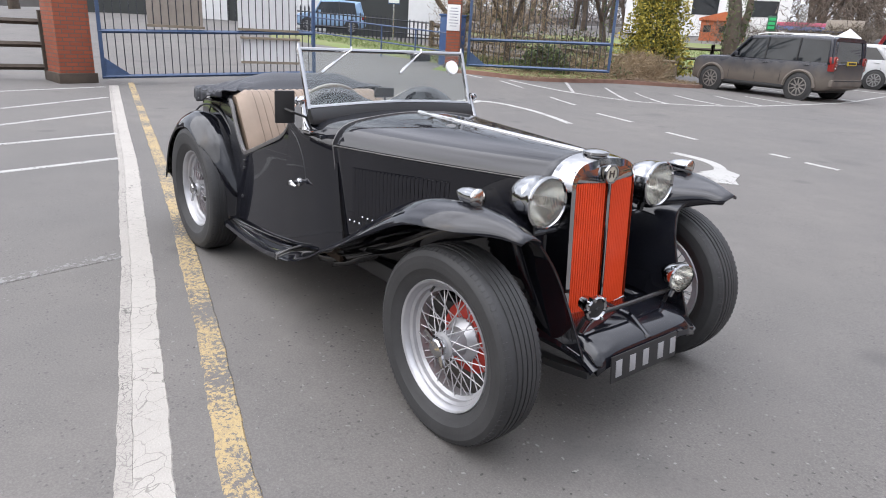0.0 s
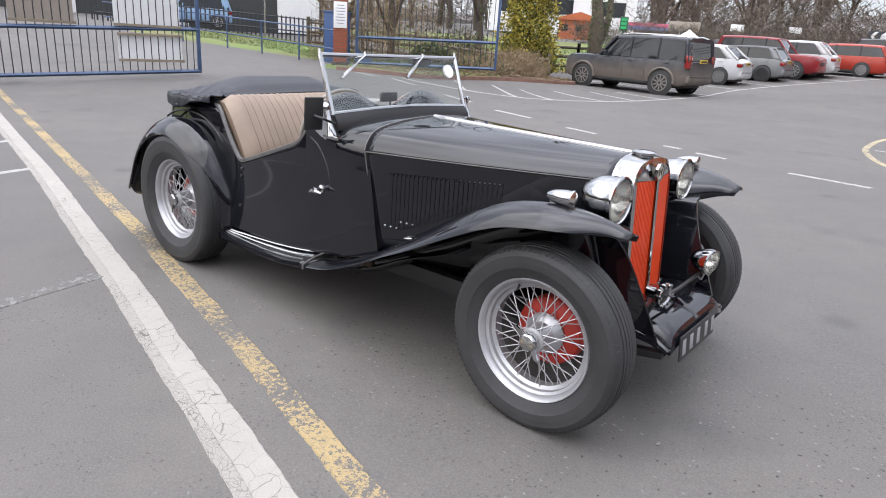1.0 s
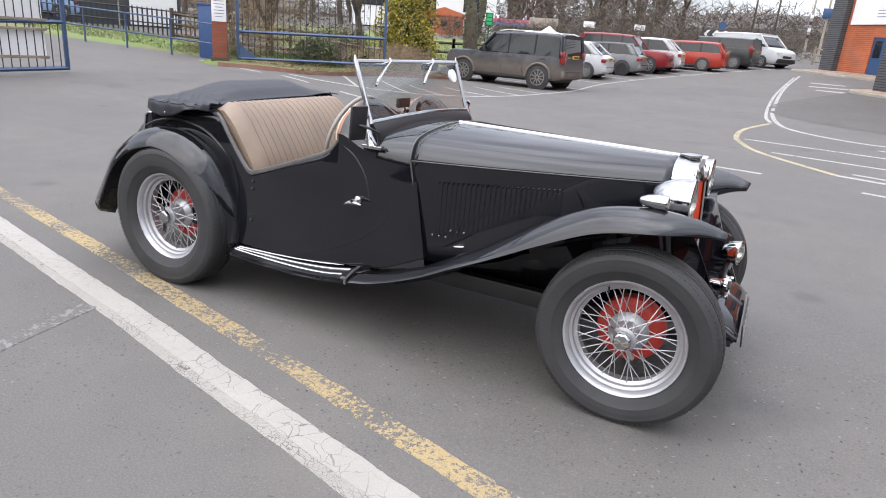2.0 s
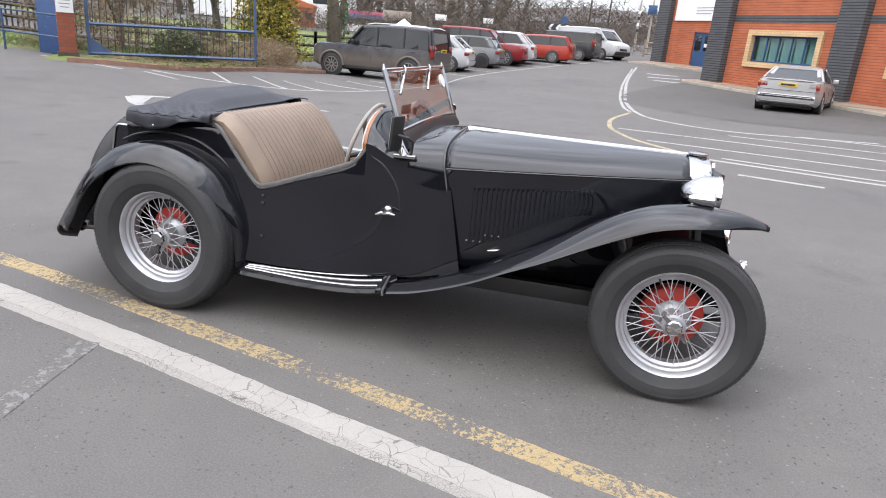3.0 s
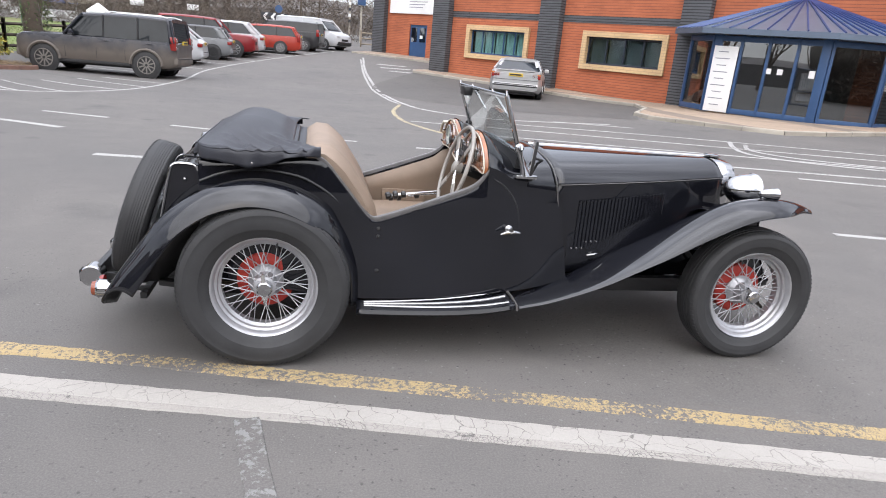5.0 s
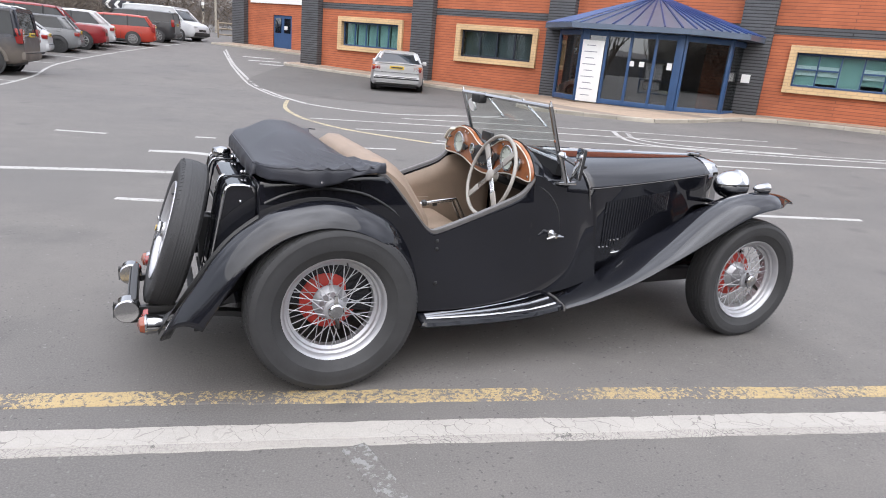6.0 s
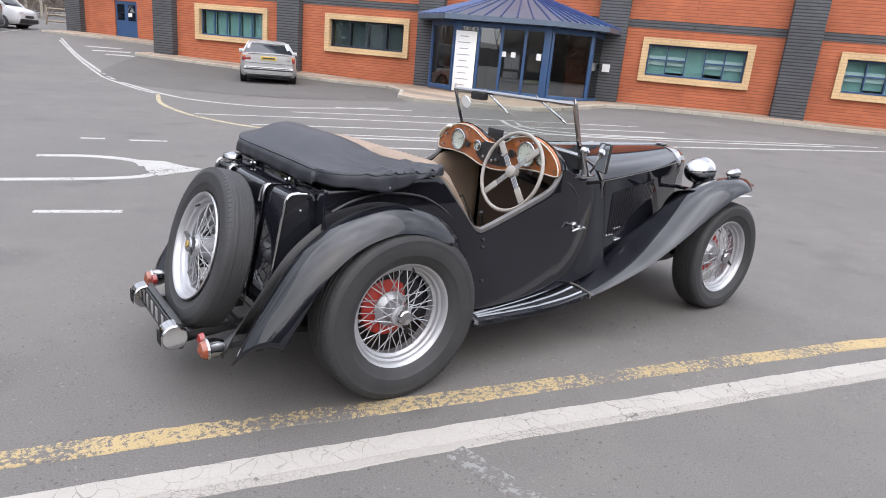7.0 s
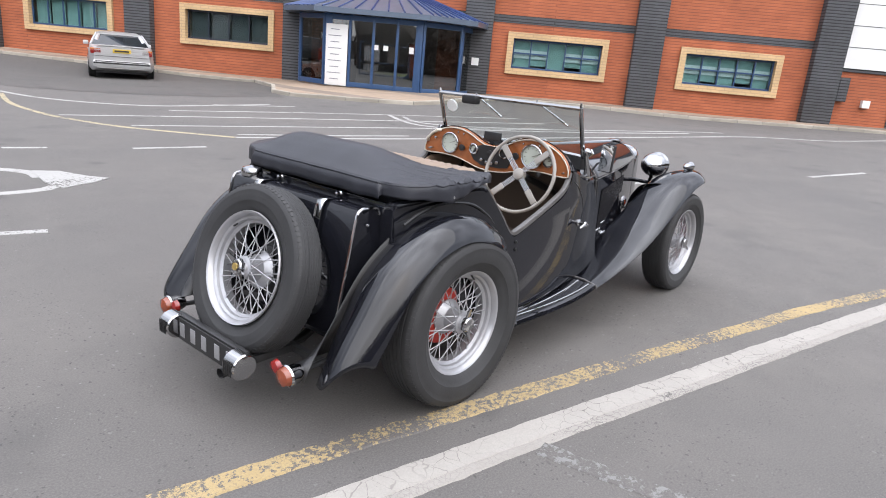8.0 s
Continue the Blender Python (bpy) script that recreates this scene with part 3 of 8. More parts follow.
def wall_between(name, s0, s1, z0, z1, mat, y0=0.0, y1=0.3, label=""):
    return part(name, Geo().box((s0 + s1) / 2, (y0 + y1) / 2, (z0 + z1) / 2, s1 - s0, y1 - y0, z1 - z0), mat, office, label)


# the wall runs on above and below the windows; the door stands in the bay at 11 to 17
for a, b in ((S0, 0.0), (3.55, 6.2), (9.8, 12.3), (15.9, 18.43), (22.0, 24.5), (28.0, S1)):
    wall_between("wall", a, b, BASE, WT, BRICK)
for a, b in WINDOWS:
    wall_between("wall", a, b, BASE, WB, BRICK)
wall_between("wall", S0, S1, WT, 3.14, BRICK)
wall_between("string_course", S0, S1, 3.14, 3.41, BRICK_GREY, -0.012, 0.3, "grey brick band")
wall_between("wall", S0, S1, 3.41, TOP, BRICK)
part("roof", Geo().box((S0 + S1) / 2, 7.0, TOP + 0.1, S1 - S0 + 0.6, 14.6, 0.2), BLUE_ROOF, office, "blue sheet metal roof")
part("back_wall", Geo().box((S0 + S1) / 2, 14.0, 3.4, S1 - S0, 0.3, 7.6), BRICK, office)
part("side_wall", Geo().box(S1 - 0.15, 7.1, 3.4, 0.3, 13.6, 7.6), BRICK, office)
for c in (-1.5, 4.65, 10.72, 17.35, 23.32, 29.4):
    part("pier", Geo().box(c, -0.16, 3.45, 1.0, 0.36, 7.5, 0.01), BRICK_GREY, office, "grey brick pier")


def office_window(s0, s1, panes, blinds):
    w = part("window", Geo().box((s0 + s1) / 2, -0.012, WB + SUR / 2, s1 - s0, 0.20, SUR).box((s0 + s1) / 2, -0.012, WT - SUR / 2, s1 - s0, 0.20, SUR)
             .box(s0 + SUR / 2, -0.012, (WB + WT) / 2, SUR, 0.20, WT - WB - 2 * SUR).box(s1 - SUR / 2, -0.012, (WB + WT) / 2, SUR, 0.20, WT - WB - 2 * SUR), BRICK_YELLOW, office, "window with a buff brick surround")
    a, b, lo, hi = s0 + SUR, s1 - SUR, WB + SUR, WT - SUR
    fr = Geo()
    for z in (lo + 0.035, hi - 0.035):
        fr.box((a + b) / 2, 0.12, z, b - a, 0.07, 0.06, 0.008)
    n = panes
    for k in range(n + 1):
        x = lerp(a + 0.03, b - 0.03, k / n)
        fr.box(x, 0.12, (lo + hi) / 2, 0.042, 0.066, hi - lo - 0.13, 0.008)
    if blinds:
        for k in range(n):
            x0, x1 = lerp(a + 0.03, b - 0.03, k / n), lerp(a + 0.03, b - 0.03, (k + 1) / n)
            if k != n // 2 or blinds == 2:
                fr.box((x0 + x1) / 2, 0.12, lerp(lo, hi, 0.52), x1 - x0 - 0.06, 0.06, 0.05, 0.006)
    part("window_frame", fr, FRAME_DARK if 3 < s0 < 12 else BLUE, w, "painted window frame")
    for k in range(n):
        x0, x1 = lerp(a + 0.03, b - 0.03, k / n) + 0.03, lerp(a + 0.03, b - 0.03, (k + 1) / n) - 0.03
        p = part("pane", Geo().box((x0 + x1) / 2, 0.13, (lo + hi) / 2, x1 - x0, 0.012, hi - lo - 0.14), PANE, w)
        p.visible_shadow = False
        if blinds:
            h = (0.88, 0.80, 0.92, 0.76, 0.86)[k % 5]
            part("blind", Geo().box((x0 + x1) / 2, 0.26, hi - 0.07 - h * (hi - lo) / 2, x1 - x0 + 0.02, 0.01, h * (hi - lo)), BLIND, w, "pale blind behind the glass")
            if k != n // 2 or blinds == 2:
                part("blind", Geo().box((x0 + x1) / 2, 0.20, lerp(lo, hi, 0.50), x1 - x0, 0.012, 0.30), WHITE, w, "white blind rail")
        else:
            part("blind", Geo().box((x0 + x1) / 2, 0.30, (lo + hi) / 2, (x1 - x0) * 0.98, 0.01, hi - lo - 0.1), BLIND_DARK if 3 < s0 < 12 else BLIND, w, "vertical blind behind the glass")
    part("room", Geo().box((s0 + s1) / 2, 2.6, 2.0, s1 - s0 + 0.6, 0.1, 3.0).box((s0 + s1) / 2, 1.45, 0.6, s1 - s0 + 0.6, 2.3, 0.1).box((s0 + s1) / 2, 1.45, 3.4, s1 - s0 + 0.6, 2.3, 0.1)
         .box(s0 - 0.3, 1.45, 2.0, 0.1, 2.3, 3.0).box(s1 + 0.3, 1.45, 2.0, 0.1, 2.3, 3.0), ROOM, w, "dim room behind the glass")


office_window(0.0, 3.55, 5, 0)
office_window(6.2, 9.8, 4, 0)
office_window(18.43, 22.0, 5, 1)
office_window(24.5, 28.0, 5, 2)

# lower end bay past the last pier
wall_between("cladding", 30.0, S1 + 6, 2.62, 6.6, WHITE, -0.1, 0.0, "white panel cladding")
wall_between("cladding_trim", 30.0, S1 + 6, 2.50, 2.62, BRICK_GREY, -0.06, 0.0)
for z_ in (3.3, 4.0, 4.7):
    wall_between("panel_joint", 30.0, S1 + 6, z_, z_ + 0.02, BRICK_GREY, -0.106, -0.1)
wall_between("wall", S1, S1 + 6, BASE, 2.5, BRICK)
wall_between("pier", 31.9, 32.6, BASE, 2.5, BRICK_GREY, -0.05, 0.0, "grey brick pier")
wall_between("wall_lamp", 30.9, 31.15, 1.35, 1.6, WHITE, -0.16, 0.0, "white bulkhead lamp")
wall_between("wall_lamp", 17.22, 17.47, 1.58, 1.84, WHITE, -0.45, -0.34, "white bulkhead lamp")
wall_between("vent", 29.98, 30.3, 1.5, 2.3, BRICK_GREY, -0.2, 0.0, "grey wall vent")

# recessed wing beyond the first pier
for a, b, z0, z1 in ((-12.7, -10.55, BASE, 7.2), (-9.0, -1.6, BASE, 7.2), (-10.55, -9.0, 3.02, 7.2)):
    wall_between("wall", a, b, z0, z1, BRICK, 6.3, 6.6)
wall_between("pier", -13.75, -12.7, BASE, 7.2, BRICK_GREY, 5.95, 6.6, "grey brick pier")
wall_between("wall", -1.95, -1.6, BASE, 7.2, BRICK, 0.3, 6.3)
wall_between("wall", -13.75, -13.45, BASE, 7.2, BRICK, 6.6, 14.0)
part("wing_roof", Geo().box(-7.6, 10.2, 7.3, 12.8, 8.0, 0.2), BLUE_ROOF, office)
wall_between("sign_board", -12.4, -7.0, 3.66, 5.6, WHITE, 6.2, 6.28, "large white sign board")
for k in range(3):
    wall_between("text_bar", -10.6, -9.4 + 0.2 * k, 4.02 + 0.16 * k, 4.06 + 0.16 * k, GREY_PRINT, 6.19, 6.2)
wdoor = wall_between("door", -10.52, -9.03, 1.0, 3.02, BLUE, 6.36, 6.42, "blue double door")
for x in (-10.15, -9.4):
    part("pane", Geo().box(x, 6.345, 2.42, 0.5, 0.02, 0.85), PANE_DARK, wdoor)
part("notice", Geo().box(-9.5, 6.33, 2.3, 0.25, 0.01, 0.2), WHITE, wdoor)

# darker lay-by before the pavement
lay = []
for s_, o_ in ((-2.0, -1.25), (0, -4.4), (2.5, -7.7), (6.0, -9.5), (9.8, -9.2), (12.6, -6.9)):
    p0 = OFFICE @ Vector((s_, o_, 0))
    lay.append((p0.x, p0.y))
lay_in = []
for s_, o_ in ((-2.0, -1.2), (1.0, -1.2), (4.5, -1.2), (8.0, -1.2), (9.9, -1.6), (12.1, -6.0)):
    p0 = OFFICE @ Vector((s_, o_, 0))
    lay_in.append((p0.x, p0.y))
A, B = polyline(lay, 24), polyline(lay_in, 24)
part("lay_by", Geo().grid([[(lerp(a[0], b[0], k / 5), lerp(a[1], b[1], k / 5), ground_z(lerp(a[0], b[0], k / 5), lerp(a[1], b[1], k / 5)) + 0.006) for k in range(6)] for a, b in zip(A, B)]), ASPHALT_DARK, kind="structure", label="patch of darker newer asphalt before the pavement")

# pavement and the paved apron before the entrance
def off(s, o, z=0.0):
    return OFFICE @ Vector((s, o, z))


apron = [(-13.6, 4.3), (-9.5, 4.5), (-6.4, 4.6), (-2.6, 4.6), (-2.35, 4.0), (-2.35, -0.9), (-1.9, -1.3), (2, -1.3), (8.4, -1.3), (9.8, -1.6), (11.0, -3.2), (11.9, -5.6), (12.6, -6.2), (14.2, -6.3), (16.0, -6.1), (16.6, -5.0), (17.6, -2.0), (18.6, -1.35), (24, -1.3), (33, -1.3), (33, 0.0)]
pts = []
for (s0, o0), (s1, o1) in zip(apron, apron[1:]):
    k = max(1, int(math.hypot(s1 - s0, o1 - o0) / 0.8))
    pts += [off(lerp(s0, s1, i / k), lerp(o0, o1, i / k)) for i in range(k)]
rows, kerb = [[], []], [[], [], [], []]
for i, p in enumerate(pts):
    s_ = (p - OFFICE.translation).dot(WD)
    q = off(s_, 6.4 if s_ < -2.0 else 0.25)
    zz = ground_z(p.x, p.y)
    rows[0].append((p.x, p.y, zz + 0.10))
    rows[1].append((q.x, q.y, ground_z(q.x, q.y) + 0.12))
    a, b = pts[max(i - 1, 0)], pts[min(i + 1, len(pts) - 1)]
    d = Vector((b.x - a.x, b.y - a.y, 0)).normalized()
    nrm = Vector((d.y, -d.x, 0))
    for r, (o, h) in enumerate(((0.0, 0.108), (0.11, 0.108), (0.125, 0.09), (0.13, -0.05))):
        kerb[r].append((p.x + nrm.x * o, p.y + nrm.y * o, zz + h))
# kerb stones, laid end to end with narrow joints
pave = part("pavement", Geo().grid(rows), PAVING, kind="structure", label="buff block paving before the offices")
step = 1
for i in range(0, len(pts) - 1, step):
    cut = [[r[i], tuple(Vector(r[i]).lerp(Vector(r[i + 1]), 0.5)), tuple(Vector(r[i]).lerp(Vector(r[i + 1]), 0.985))] for r in kerb]
    tilt = 0.004 * math.sin(i * 2.7)
    part("kerb_stone", Geo().grid([[(p[0], p[1], p[2] + tilt) for p in row] for row in cut]), KERB, pave)

# glazed entrance with a fan-shaped blue roof
FRONT, EAVE = 2.2, 2.98
ring = [(10.9, 0.0), (11.2, -1.3), (12.35, -FRONT), (15.65, -FRONT), (16.9, -1.3), (17.2, 0.0)]
porch = part("entrance_porch", Geo().slab([(s, o) for s, o in ring], 0.45, 0.53), PAVING, office, "glazed blue-framed entrance porch")
eave_ring = [(10.35, 0.0), (10.7, -1.6), (12.1, -FRONT - 0.55), (15.9, -FRONT - 0.55), (17.4, -1.6), (17.75, 0.0)]
apex = (14.05, 0.0, 4.15)
rf = Geo()
for (a, b) in zip(eave_ring, eave_ring[1:]):
    rf.add([(a[0], a[1], EAVE), (b[0], b[1], EAVE), apex, (a[0], a[1], EAVE - 0.16), (b[0], b[1], EAVE - 0.16)], [[0, 1, 2], [3, 4, 1, 0]])
rf.add([(s, o, EAVE - 0.16) for s, o in eave_ring], [[0, 1, 2, 3, 4, 5]])
part("porch_roof", rf, BLUE_ROOF, porch, "blue standing-seam metal roof", smooth=0)
for (a, b) in zip(eave_ring, eave_ring[1:]):
    for k in range(7):
        t = (k + 0.5) / 7
        e = Vector((lerp(a[0], b[0], t), lerp(a[1], b[1], t), EAVE + 0.015))
        part("seam", Geo().tube([e, e.lerp(Vector(apex), 0.97) + Vector((0, 0, 0.015))], 0.028, 5), BLUE_SEAM, porch)
for i, (a, b) in enumerate(zip(ring, ring[1:])):
    d = Vector((b[0] - a[0], b[1] - a[1], 0))
    ln = d.length
    ang = math.degrees(math.atan2(d.y, d.x))
    m = Matrix.Translation((a[0], a[1], 0)) @ pose(0, 0, 0, 0, 0, ang)
    n = 4 if i == 2 else 1
    fr = Geo()
    for k in range(n + 1):
        wide = 0.24 if (i == 2 and k in (0, n)) else 0.09
        fr.box(lerp(wide / 2, ln - wide / 2, k / n), 0, 1.66, wide, 0.09, 2.34, 0.01)
    for z in (0.58, 2.72):
        fr.box(ln / 2, 0, z, ln - 0.1, 0.08, 0.16, 0.01)
    part("glazing_frame", fr, BLUE, porch, "blue glazing frame", m)
    p = part("pane", Geo().box(ln / 2, 0.01, 1.65, ln - 0.1, 0.012, 2.1), PANE_DARK, porch, "", m)
    p.visible_shadow = False
    if i == 2:
        part("sign_board", Geo().box(0.42, -0.07, 1.5, 0.74, 0.03, 1.98, 0.004), WHITE, porch, "tall white directory board", m)
        for k in range(9):
            part("text_bar", Geo().box(0.36, -0.088, 2.32 - 0.2 * k, 0.45 if k % 2 else 0.3, 0.004, 0.025), GREY_PRINT, porch, "", m)
        for x in (1.75, 2.08, 2.95):
            part("notice", Geo().box(x, -0.012, 1.85, 0.16, 0.004, 0.16 + 0.05 * (x > 2.5)), WHITE, porch, "white paper notice", m)
part("lobby", Geo().box(14, 3.0, 1.8, 6.4, 0.1, 3.2).box(14, 0.35, 3.05, 3.7, 5.2, 0.08).box(12.2, 1.6, 1.8, 0.1, 2.8, 3.2).box(15.95, 1.6, 1.8, 0.1, 2.8, 3.2).box(14, 1.4, 0.46, 5.6, 3.2, 0.06), ROOM, porch, "dim lobby behind the glass")
wall_between("wall", 12.3, 15.9, 2.9, WT + 0.28, BRICK)


# ---------------------------------------------------------------- the vintage roadster
# local axes: x ahead, y to the car's left, z up; the wheel centres lie at x = -1.194 and 1.194
roadster = thing("roadster", "black vintage open two-seat sports car with red grille and wire wheels", "car", pose(0, -0.012, 0) @ Matrix.Diagonal((1, 1.05, 1, 1)))
SIDES = (-1, 1)
RIM_R = 0.229


def tyre_geo(R, hw, rim=0.222, ribs=6, lugs=0, groove=0.004):
    """A full-bodied cross-ply tyre: bellied walls with two raised rings, a ribbed tread, small lugs on the shoulders."""
    tread = hw * 0.72
    wall = [(hw * 0.56, rim - 0.004), (hw * 0.70, rim + 0.008), (hw * 0.84, rim + 0.026), (hw * 0.93, rim + 0.044), (hw * 0.955, rim + 0.046), (hw * 0.965, rim + 0.050), (hw * 0.99, rim + 0.066), (hw, lerp(rim, R, 0.60)),
            (hw * 0.985, lerp(rim, R, 0.72)), (hw * 0.992, lerp(rim, R, 0.735)), (hw * 0.985, lerp(rim, R, 0.75)), (hw * 0.95, R - 0.024), (hw * 0.87, R - 0.013), (tread + 0.003, R - 0.0075)]
    prof = [(-a, r) for a, r in wall]
    step = 2 * tread / ribs
    for k in range(ribs):
        a = -tread + k * step
        crown = 0.006 * (abs(k - (ribs - 1) / 2) / (ribs / 2)) ** 2
        prof += [(a + 0.001, R - crown), (a + step - 0.0040, R - crown)]
        if k < ribs - 1:
            prof += [(a + step - 0.0035, R - crown - groove), (a + step + 0.0003, R - crown - groove)]
    g = Geo().lathe(prof + wall[::-1], seg=112)
    for k in range(lugs):
        turn = pose(0, 0, 0, 360 * k / lugs)
        for side in (-1, 1):
            g.add([(side * (tread + 0.001), -0.0045, R - 0.004), (side * (tread + 0.001), 0.0045, R - 0.004), (side * hw * 0.90, 0.0045, R - 0.0125), (side * hw * 0.90, -0.0045, R - 0.0125),
                   (side * (tread - 0.004), -0.0045, R - 0.012), (side * (tread - 0.004), 0.0045, R - 0.012), (side * hw * 0.86, 0.0045, R - 0.020), (side * hw * 0.86, -0.0045, R - 0.020)],
                  [[0, 1, 2, 3], [0, 4, 5, 1], [2, 6, 7, 3], [1, 5, 6, 2], [0, 3, 7, 4]], turn)
    return g


TYRE_FRONT = tyre_geo(0.343, 0.080, lugs=96).data("tyre", 30)
TYRE_SPARE = tyre_geo(0.343, 0.063, ribs=9, lugs=96, groove=0.0012).data("tyre", 30)
TYRE_REAR = tyre_geo(0.368, 0.090, ribs=7, lugs=104).data("tyre", 30)
RIM_PROFILE = [(0.056, 0.236), (0.060, 0.243), (0.054, 0.246), (0.044, 0.240), (0.040, 0.233), (0.030, 0.231), (0.026, 0.222), (0.014, 0.219), (0.010, 0.208), (-0.012, 0.206), (-0.03, 0.215), (-0.045, 0.24),
                   (-0.056, 0.246), (-0.060, 0.242), (-0.05, 0.23), (-0.03, 0.200), (0.010, 0.197), (0.018, 0.210), (0.030, 0.214), (0.036, 0.224), (0.046, 0.227), (0.056, 0.236)]
RIM = Geo().lathe([(a, r * RIM_R / 0.246) for a, r in RIM_PROFILE], seg=72).data("rim")
HUB = Geo().lathe([(-0.05, 0.0), (-0.05, 0.072), (-0.035, 0.078), (-0.026, 0.070), (-0.012, 0.052), (0.035, 0.040), (0.040, 0.047), (0.048, 0.047), (0.052, 0.036), (0.062, 0.033), (0.066, 0.0)], seg=32).data("hub")
nut = Geo().lathe([(0.060, 0.0), (0.060, 0.034), (0.066, 0.036), (0.078, 0.034), (0.083, 0.028), (0.085, 0.0)], seg=8)
for a in (20, 200):
    r = pose(0, 0, 0, a, 0, 0)
    nut.add([(0.066, -0.010, 0.030), (0.076, -0.010, 0.030), (0.076, 0.010, 0.030), (0.066, 0.010, 0.030), (0.078, -0.006, 0.072), (0.087, -0.006, 0.072), (0.087, 0.006, 0.072), (0.078, 0.006, 0.072)],
            [[0, 1, 2, 3], [4, 5, 6, 7], [0, 1, 5, 4], [1, 2, 6, 5], [2, 3, 7, 6], [3, 0, 4, 7]], r)
NUT = nut.data("spinner")
SPOKE = Geo().lathe([(0, 0.0021), (1, 0.0021)], seg=6).data("spoke")
VALVE = Geo().tube([(0.03, 0, 0.200), (0.05, 0, 0.186)], 0.004, 6).data("valve")


def wire_wheel(parent, m, tyre, name="wheel", drum=True):
    """A wire wheel whose outer face looks along local +x."""
    w = part(name, RIM, SILVER, parent, "silver painted wire wheel rim", m)
    part("tyre", tyre, RUBBER, w, "black ribbed tyre")
    part("hub", HUB, SILVER, w)
    part("spinner", NUT, CHROME, w, "chrome two-eared knock-off nut")
    part("valve", VALVE, BLACK_SATIN, w)
    for k in range(48):
        inner = k % 2
        a = 2 * math.pi * k / 48
        if inner:
            x0, r0, x1, lean = -0.040, 0.058, 0.004, 0.42 * (1 if k % 4 == 1 else -1)
        else:
            x0, r0, x1, lean = 0.044, 0.044, (0.012 if k % 4 else -0.008), 0.62 * (1 if k % 4 == 2 else -1)
        p = Vector((x0, r0 * math.cos(a + lean), r0 * math.sin(a + lean)))
        q = Vector((x1, 0.191 * math.cos(a), 0.191 * math.sin(a)))
        d = q - p
        rot = d.to_track_quat("X", "Z").to_matrix().to_4x4()
        part("spoke", SPOKE, SILVER, w, "", Matrix.Translation(p) @ rot @ Matrix.Diagonal((d.length, 1, 1, 1)))
    if drum:
        g = Geo().lathe([(-0.12, 0.0), (-0.115, 0.126), (-0.10, 0.131), (-0.060, 0.127), (-0.050, 0.116), (-0.045, 0.085), (-0.047, 0.0)], seg=40)
        part("brake_drum", g, RED_DRUM, w, "red painted brake drum")
    return w


for x, track, z, tyre, spin in ((1.192, 0.566, 0.343, TYRE_FRONT, 25), (-1.188, 0.572, 0.362, TYRE_REAR, -15)):
    for s in SIDES:
        wire_wheel(roadster, Matrix.Translation((x, s * track, z)) @ pose(0, 0, 0, 0, 0, 90 * s) @ pose(0, 0, 0, spin), tyre)

# tub sides
TOPLINE = [(-1.47, 0.862), (-1.1, 0.898), (-0.99, 0.900), (-0.955, 0.894), (-0.925, 0.870), (-0.883, 0.819), (-0.819, 0.741), (-0.768, 0.678), (-0.745, 0.656), (-0.722, 0.645), (-0.69, 0.650), (-0.577, 0.688), (-0.375, 0.762), (-0.29, 0.796), (-0.245, 0.826), (-0.21, 0.87), (-0.19, 0.90)]
WIDTH = [(-1.47, 0.475), (-1.2, 0.505), (-0.7, 0.515), (-0.2, 0.505), (0.0, 0.485), (0.13, 0.452)]
BOTTOM = [(-1.47, 0.36), (-0.9, 0.30), (-0.742, 0.285), (-0.395, 0.288), (-0.075, 0.314), (0.1, 0.352), (0.25, 0.392)]
FLARE = [(-1.47, 0.01), (-1.0, 0.036), (-0.75, 0.036), (-0.4, 0.028), (0.0, 0.014), (0.13, 0.010)]


def side_y(x, z):
    """Half-width of the tub: it flares towards the sill and leans in a little at the top."""
    w = curve_at(x, WIDTH)
    lo = smooth01((0.70 - z) / 0.52)
    return w + curve_at(x, FLARE) * lo - 0.02 * smooth01((z - 0.70) / 0.25)


